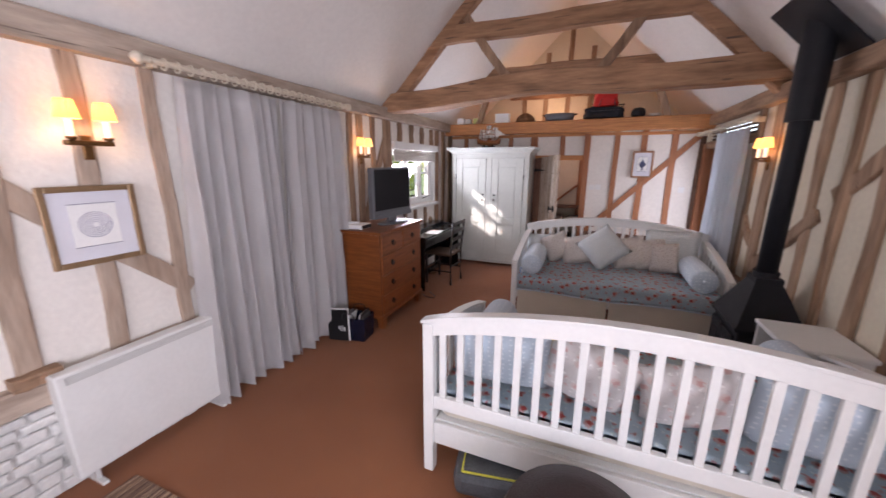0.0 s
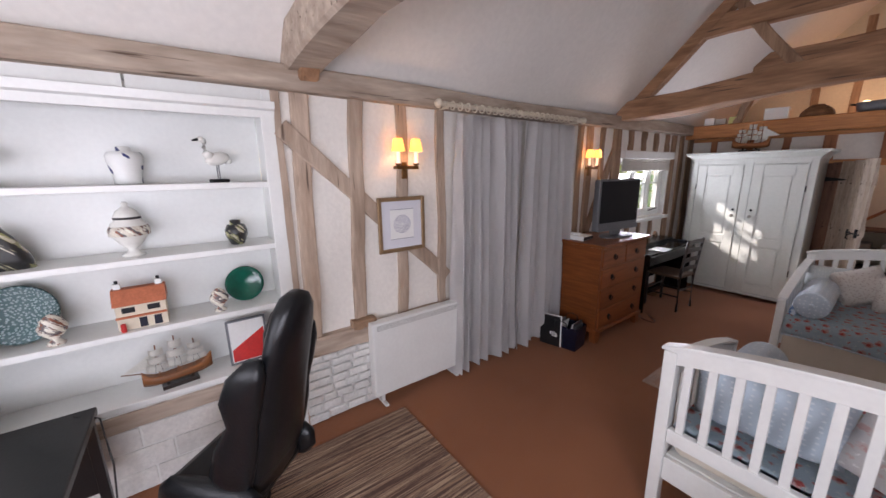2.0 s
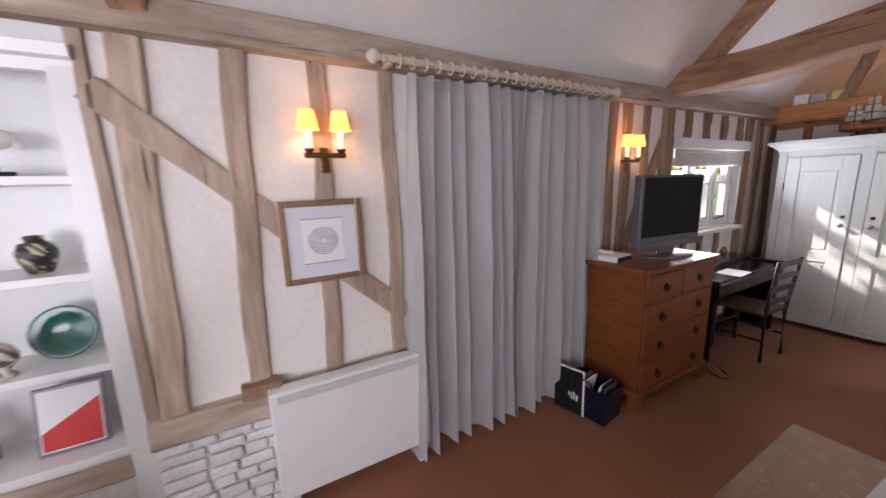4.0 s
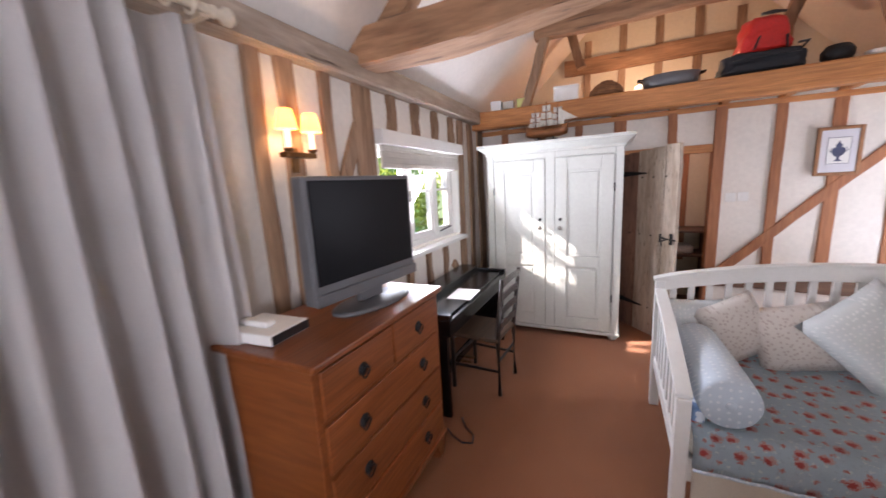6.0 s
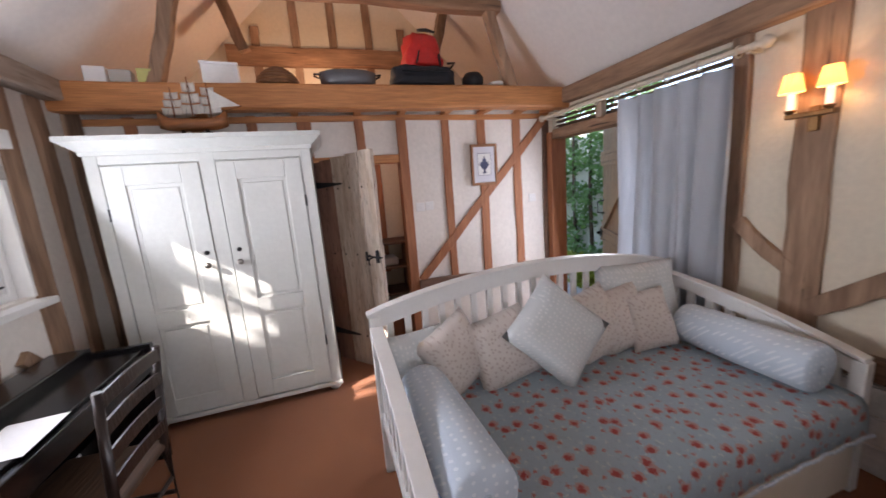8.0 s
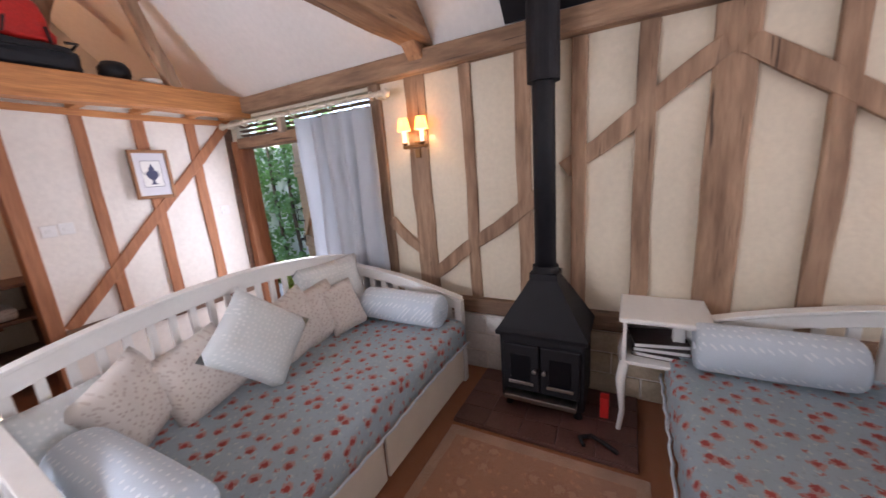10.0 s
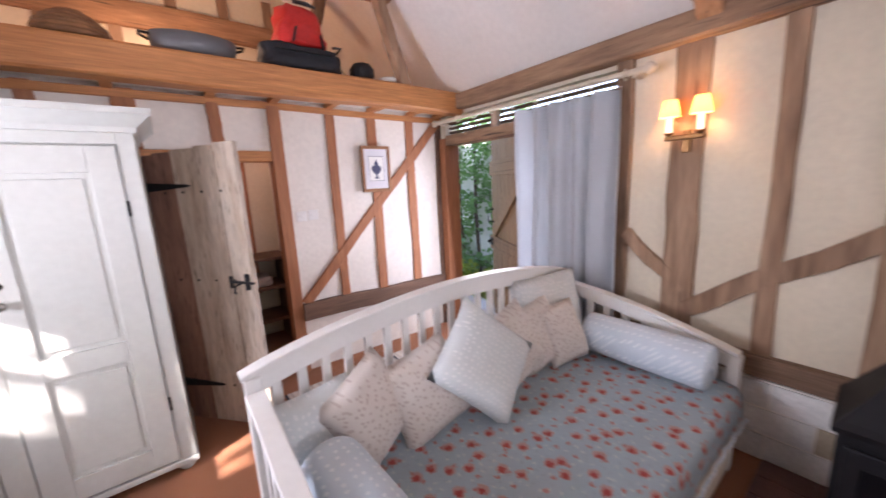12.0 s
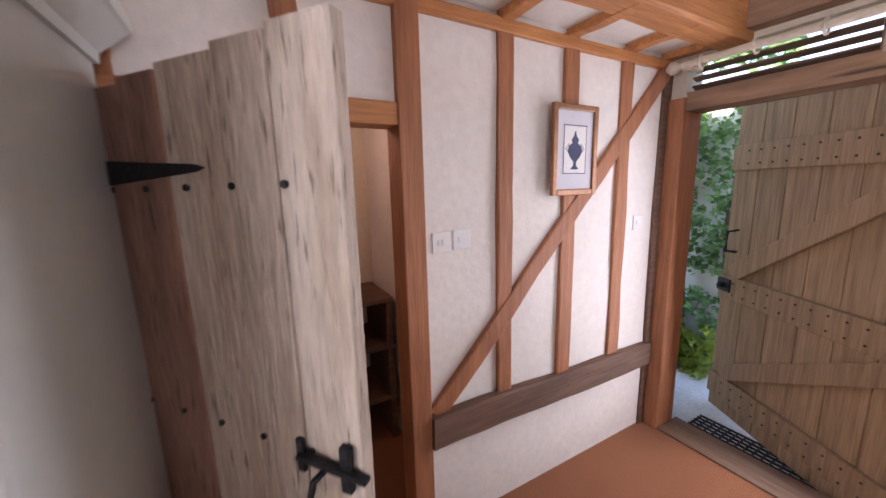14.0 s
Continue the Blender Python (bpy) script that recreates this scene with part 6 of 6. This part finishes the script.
part("painted_band", lathe([(0.0905, 0.118), (0.0915, 0.13), (0.0925, 0.148), (0.084, 0.17)], 28), CHINAP, u)
part("gilt_ring", lathe([(0.0605, 0.206), (0.061, 0.212), (0.06, 0.218)], 28), IRON, u)
SUG = [(0.03, 0), (0.032, 0.008), (0.014, 0.025), (0.045, 0.06), (0.05, 0.085), (0.036, 0.11), (0.038, 0.115), (0.022, 0.13), (0.008, 0.14)]
vase("sugar_urn", "small painted china urn with lid", 1.0, ZS[1], SUG, CHINAP, 1.05, OX + 0.06)
vase("sugar_urn", "small painted china urn with lid", 0.28, ZS[1], SUG, CHINAP, 1.15, OX + 0.07)


def plate(label, y, z, r, material, tilt):
    p = thing("display_plate", label, "plate", pose(XL - 0.20, y, z + r * 0.98, 0, 90 - tilt, 0))
    part("dish", lathe([(r * 0.3, 0.0), (r * 0.55, 0.004), (r * 0.62, 0.012), (r * 0.95, 0.03), (r, 0.034), (r * 0.94, 0.036), (r * 0.6, 0.02), (r * 0.2, 0.012)], 36), material, p)
    return p


plate("large green glazed plate leaning upright on the shelf", 1.16, ZS[1], 0.115, GREEN, 14)
plate("large teal majolica plate with raised pattern", 0.15, ZS[1], 0.15, TEAL, 14)
# goose
go = thing("goose_figure", "white carved goose on long legs and a black block", "ornament", pose(OX, 1.10, ZS[3], 0, 0, 200) @ Matrix.Diagonal((1.12, 1.12, 1.12, 1)))
bm = bmesh.new()
bmesh.ops.create_uvsphere(bm, u_segments=20, v_segments=14, radius=1, matrix=pose(0, -0.004, 0.125, -14, 0, 0) @ Matrix.Diagonal((0.034, 0.062, 0.034, 1)))
tube([(0, -0.05, 0.115), (0, -0.075, 0.108)], [0.018, 0.005], 12, bm)
tube([(0, 0.03, 0.135), (0, 0.052, 0.155), (0, 0.056, 0.18), (0, 0.05, 0.205), (0, 0.056, 0.222)], [0.026, 0.018, 0.012, 0.0105, 0.014], 14, bm)
bmesh.ops.create_uvsphere(bm, u_segments=14, v_segments=10, radius=1, matrix=Matrix.Translation((0, 0.064, 0.222)) @ Matrix.Diagonal((0.014, 0.018, 0.0145, 1)))
part("figure", bm, CHINA, go, "", True)
part("beak", cyl((0, 0.076, 0.221), (0, 0.106, 0.214), 0.0085, 0.003, 8), IRON, go)
for s_ in (-0.011, 0.011):
    part("leg", cyl((s_, 0.0, 0.018), (s_, 0.0, 0.10), 0.003, n=6), SILVER, go)
part("block", box(-0.03, 0.03, -0.04, 0.04, 0, 0.018, 0.003), IRON, go, "black wooden block")
go2 = copy_thing(go, pose(OX, 0.14, ZS[3], 0, 0, 160))
# model house
hs = thing("model_house", "model cottage with orange roof and cream walls", "ornament", pose(OX + 0.02, 0.63, ZS[1], 0, 0, 0))
part("wall_block", box(-0.06, 0.06, -0.11, 0.11, 0, 0.14, 0.002), CREAM, hs)
part("roof", prism([(-0.075, 0.14), (0.075, 0.14), (0.03, 0.225), (-0.03, 0.225)], -0.118, 0.118, 1, 0.003), TERRA, hs)
for y in (-0.09, 0.09):
    c = part("chimney", box(-0.015, 0.015, y - 0.016, y + 0.016, 0.225, 0.255, 0.002), WHITE, hs)
    part("chimney_pot", cyl((0, y, 0.255), (0, y, 0.272), 0.008, n=10), IRON, c)
part("porch_roof", box(0.06, 0.078, -0.112, 0.112, 0.07, 0.08, 0.002), TERRA, hs)
for y, z in ((-0.055, 0.10), (0.055, 0.10)):
    w = part("window", box(0.06, 0.063, y - 0.028, y + 0.028, z - 0.002, z + 0.028), IRON, hs)
for y, w2 in ((0.0, 0.025), (0.065, 0.026)):
    part("door", box(0.06, 0.063, y - w2 / 1.5, y + w2 / 1.5, 0.005, 0.06), NAVY, hs)
part("post_box", cyl((0.085, -0.085, 0), (0.085, -0.085, 0.045), 0.012, n=10), RED, hs)


def model_ship(m, label, s=1.0):
    t = thing("model_ship", label, "model ship", m @ Matrix.Diagonal((s, s, s, 1)))
    bm = bmesh.new()
    rows = []
    for i in range(13):
        u = i / 12
        y = -0.17 + 0.34 * u
        wd = 0.034 * math.sin(math.pi * min(1, u * 0.9 + 0.08)) ** 0.6
        lift = 0.05 * (2 * u - 1) ** 4 + 0.012 * u
        rows.append([bm.verts.new(p) for p in ((-wd, y, 0.085 + lift), (-wd * 0.8, y, 0.05 + lift * 0.6), (0, y, 0.03 + lift * 0.4), (wd * 0.8, y, 0.05 + lift * 0.6), (wd, y, 0.085 + lift))])
    for p, q in zip(rows, rows[1:]):
        for k in range(4):
            bm.faces.new((p[k], p[k + 1], q[k + 1], q[k])).smooth = True
        bm.faces.new((p[4], p[0], q[0], q[4]))
    bm.faces.new(rows[0])
    bm.faces.new(rows[-1])
    bmesh.ops.recalc_face_normals(bm, faces=bm.faces)
    part("hull", bm, SHIPHULL, t)
    part("stand", box(-0.03, 0.03, -0.09, 0.09, 0, 0.022, 0.003), DARKWOOD, t)
    for y in (-0.06, 0.06):
        part("prop", box(-0.008, 0.008, y - 0.008, y + 0.008, 0.022, 0.045), DARKWOOD, t)
    part("bowsprit", cyl((0, -0.16, 0.13), (0, -0.25, 0.155), 0.003, n=6), SHIPHULL, t)
    for y, hgt in ((-0.09, 0.26), (0.0, 0.29), (0.09, 0.24)):
        mast = part("mast", cyl((0, y, 0.08), (0, y, hgt + 0.02), 0.0035, n=6), SHIPHULL, t)
        for k in range(3):
            z0 = 0.125 + k * (hgt - 0.12) / 3
            z1 = z0 + (hgt - 0.12) / 3 * 0.85
            wd = 0.055 - 0.011 * k
            sb = bmesh.new()
            g = [[sb.verts.new((0.018 * math.sin(math.pi * i / 6) * (1 - j / 4 * 0.3) + 0.004 + 0.0 * j, y - wd + 2 * wd * i / 6, z0 + (z1 - z0) * j / 4)) for i in range(7)] for j in range(5)]
            for a, b in zip(g, g[1:]):
                for i in range(6):
                    sb.faces.new((a[i], a[i + 1], b[i + 1], b[i])).smooth = True
            bmesh.ops.solidify(sb, geom=sb.faces, thickness=0.001)
            part("sail", sb, SAIL, mast)
    jb = bmesh.new()
    a, b, c = (jb.verts.new(p) for p in ((0, -0.245, 0.155), (0, -0.10, 0.15), (0, -0.095, 0.25)))
    jb.faces.new((a, b, c))
    bmesh.ops.solidify(jb, geom=jb.faces, thickness=0.001)
    part("jib", jb, SAIL, t)
    rig = bmesh.new()
    for y, hgt in ((-0.09, 0.26), (0.0, 0.29), (0.09, 0.24)):
        for s2 in (-0.03, 0.03):
            for dy in (-0.02, 0.02):
                tube([(s2, y + dy, 0.10), (0, y, hgt)], 0.0008, 4, rig)
    part("rigging", rig, DARKWOOD, t)
    return t


model_ship(pose(OX + 0.05, 0.74, ZS[0], 0, 0, 8), "wooden model galleon with white sails on a shelf", 1.02)
model_ship(pose(-1.12, 7.26, 2.03, 0, 0, 82), "cream model sailing ship on top of the wardrobe", 1.25)
# flat leaning panel standing in for a magazine holder with a red triangle
pf = thing("photo_frame", "silver-edged magazine holder with a red and white front", "photo frame", pose(OX + 0.02, 1.13, ZS[0], 0, -12, 0))
part("frame", box(-0.008, 0.008, -0.12, 0.12, 0, 0.30, 0.004), SILVER, pf)
part("card", box(0.009, 0.011, -0.105, 0.105, 0.015, 0.285), PAPER, pf)
part("red_half", prism([(-0.10, 0.02), (0.10, 0.02), (0.10, 0.22), (-0.10, 0.10)], 0.0115, 0.0125, 0), RED, pf)
fig = thing("china_figure", "dark painted china cottage ornament", "ornament", pose(OX, 0.16, ZS[2]))
part("figure", shell([(0, 0, 0.11, 0.05), (0, 0.06, 0.10, 0.05), (0, 0.12, 0.07, 0.045), (0.0, 0.15, 0.06, 0.04), (0, 0.19, 0.03, 0.03), (0, 0.21, 0.02, 0.02)], 0, 0, 0, 0, ""), CHINAK, fig)
tin = thing("small_tin", "small grey round tin on the shelf edge", "tin", pose(OX + 0.08, 0.02, ZS[1]))
part("body", lathe([(0.05, 0), (0.052, 0.003), (0.052, 0.05), (0.045, 0.055)], 20), SILVER, tin)

# ---------- things on the loft ----------
LZ = 2.452
rb = thing("red_bag", "red nylon bag on a black holdall up in the loft", "bag", pose(0.64, 7.66, LZ + 0.16, 0, 0, 8))


def sack(w0, w1, d0, d1, h, seed, amp, lean=0.0, sq=0.45):
    """A soft bag: squarish rings that narrow upwards, with creases and a slumped top."""
    bm = bmesh.new()
    rows, n, k = [], 40, 14
    for j in range(k + 1):
        u = j / k
        f = math.sin(min(1, (u + 0.02) * 6) * math.pi / 2) * math.cos(max(0, u - 0.86) * 9.5)
        w, d = (w0 + (w1 - w0) * u) * f, (d0 + (d1 - d0) * u) * f
        row = []
        for i in range(n):
            a = 2 * math.pi * i / n
            ca, sa = math.cos(a), math.sin(a)
            x, y = w * math.copysign(abs(ca) ** sq, ca), d * math.copysign(abs(sa) ** sq, sa)
            e = amp * (noise.noise((x * 9 + seed, y * 9, u * 3)) + 0.6 * noise.noise((x * 22, y * 22 + seed, u * 6)))
            row.append(bm.verts.new((x * (1 + 4 * e) + lean * u * u, y * (1 + 4 * e), max(0.0, h * u + (e * 0.8 if 0 < j else 0)))))
        rows.append(row)
    for p, q in zip(rows, rows[1:]):
        for i in range(n):
            bm.faces.new((p[i], p[(i + 1) % n], q[(i + 1) % n], q[i])).smooth = True
    bm.faces.new(list(reversed(rows[0])))
    bm.faces.new(rows[-1])
    return bm


part("body", sack(0.20, 0.14, 0.12, 0.08, 0.31, 3, 0.035, 0.03), RED, rb)
part("strap", bar((-0.10, -0.125, 0.03), (-0.07, -0.125, 0.13), 0.035, 0.008, 0.002), BLACK, rb)
part("strap", bar((0.13, -0.12, 0.02), (0.12, -0.12, 0.12), 0.035, 0.008, 0.002), BLACK, rb)
part("opening", tube([(-0.05, -0.07, 0.315), (0.03, -0.085, 0.318), (0.12, -0.07, 0.316)], [0.012, 0.016, 0.010], 8), BLACK, rb, "dark drawn-in opening")
hb = thing("black_holdall", "black soft holdall lying in the loft", "bag", pose(0.64, 7.66, LZ))
part("body", sack(0.30, 0.27, 0.15, 0.13, 0.19, 8, 0.022), CASECLOTH, hb)
part("handle", tube([(0.24, -0.10, 0.16), (0.27, -0.13, 0.20), (0.20, -0.14, 0.19)], 0.010, 8), BLACK, hb)
part("zip_flap", bar((-0.22, -0.152, 0.12), (0.22, -0.152, 0.125), 0.02, 0.006, 0.002), BLACK, hb)
tr = thing("enamel_tray", "grey metal roasting tin with handles in the loft", "tray", pose(-0.03, 7.62, LZ))
part("tub", lathe([(0.17, 0), (0.2, 0.02), (0.215, 0.11), (0.2, 0.112), (0.19, 0.03)], 24, m=Matrix.Diagonal((1.1, 0.7, 1, 1))), SILVER, tr)
for s in (-1, 1):
    part("handle", tube([(s * 0.23, -0.05, 0.09), (s * 0.27, -0.03, 0.10), (s * 0.27, 0.03, 0.10), (s * 0.23, 0.05, 0.09)], 0.008), IRON, tr)
bk = thing("wicker_basket", "round brown wicker basket lying in the loft", "basket", pose(-0.58, 7.60, LZ))
for k in range(6):
    a = k / 5
    r = 0.15 - 0.10 * a * a
    part("coil", tube([(r * math.cos(t / 16 * 2 * math.pi), r * 0.8 * math.sin(t / 16 * 2 * math.pi), 0.018 + 0.022 * k) for t in range(17)], 0.016, 6), WICKER, bk)
wb = thing("white_box", "white cardboard box in the loft", "box", pose(-0.97, 7.60, LZ, 0, 0, 6))
part("carton", box(-0.12, 0.12, -0.09, 0.09, 0, 0.13, 0.004), PAPER, wb)
part("lid", box(-0.125, 0.125, -0.095, 0.095, 0.13, 0.15, 0.004), PAPER, wb)
for x, c, h, lb in ((-1.72, PAPER, 0.10, "small white packet in the loft"), (-1.42, mat("yellow_card", (0.55, 0.55, 0.20), 0.7, 0.1, 20, 0, 40), 0.09, "small yellow and white packet in the loft"), (-1.58, LINEN, 0.08, "small pale box in the loft")):
    b = thing("packet", lb, "packet", pose(x, 7.56, LZ, 0, 0, 5))
    part("body", box(-0.06, 0.06, -0.05, 0.05, 0, h, 0.003), c, b)
pt = thing("dark_pot", "dark round pot in the loft", "pot", pose(1.12, 7.62, LZ))
part("body", lathe([(0.07, 0), (0.10, 0.05), (0.10, 0.10), (0.07, 0.14), (0.05, 0.145)], 20), IRON, pt)
wm = thing("white_bowl", "small white bowl on the loft edge", "bowl", pose(1.34, 7.58, LZ))
part("body", lathe([(0.04, 0), (0.07, 0.03), (0.075, 0.05), (0.065, 0.05), (0.03, 0.02)], 20), CHINA, wm)

# ---------- stone plinths, in pieces ----------
plinth = struct("stone_plinth", box(XL - 0.02, XL + 0.03, 1.42, 2.75, 0.0, 0.535), STONE, "whitewashed rubble stone plinth under the sill", "wall")
rs = random.Random(11)
z = 0.005
while z < 0.50:
    h = rs.uniform(0.055, 0.09)
    y = 1.425
    while y < 2.72:
        wd = rs.uniform(0.09, 0.2)
        part("stone", box(XL + 0.03, XL + rs.uniform(0.045, 0.062), y + 0.005, min(y + wd, 2.745) - 0.005, z + 0.004, min(z + h, 0.53) - 0.004, 0.012), STONE, plinth)
        y += wd
    z += h
plinth = struct("brick_plinth", box(XR - 0.035, XR, YB, 5.9, 0.0, 0.47), PLASTER, "rough tan and whitewashed block plinth under the dark sill", "wall")
for r in range(3):
    for k in range(13):
        y0 = 1.45 + k * 0.36 + (0.18 if r % 2 else 0)
        y1 = min(y0 + 0.348, 5.89)
        part("block", box(XR - 0.047, XR - 0.035, y0, y1, 0.008 + r * 0.155, 0.152 + r * 0.155, 0.004), STONE if 4.6 < y0 < 5.1 else TANBLOCK, plinth)

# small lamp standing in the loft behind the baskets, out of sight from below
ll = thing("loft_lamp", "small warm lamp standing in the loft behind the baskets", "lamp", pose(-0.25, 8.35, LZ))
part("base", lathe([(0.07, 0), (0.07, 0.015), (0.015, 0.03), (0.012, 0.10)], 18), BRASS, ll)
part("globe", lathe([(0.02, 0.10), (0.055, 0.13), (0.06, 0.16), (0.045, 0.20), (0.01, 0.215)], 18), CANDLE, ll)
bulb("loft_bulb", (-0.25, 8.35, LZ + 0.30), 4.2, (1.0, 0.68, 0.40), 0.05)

tagged(part("oak_block", timber((XL + 0.05, 1.80, 0.695), (XL + 0.05, 1.98, 0.695), 0.08, 0.065, rough=0.008, seed=300, n=4), OAKY), "short worn oak block resting on the sill beam", "block")
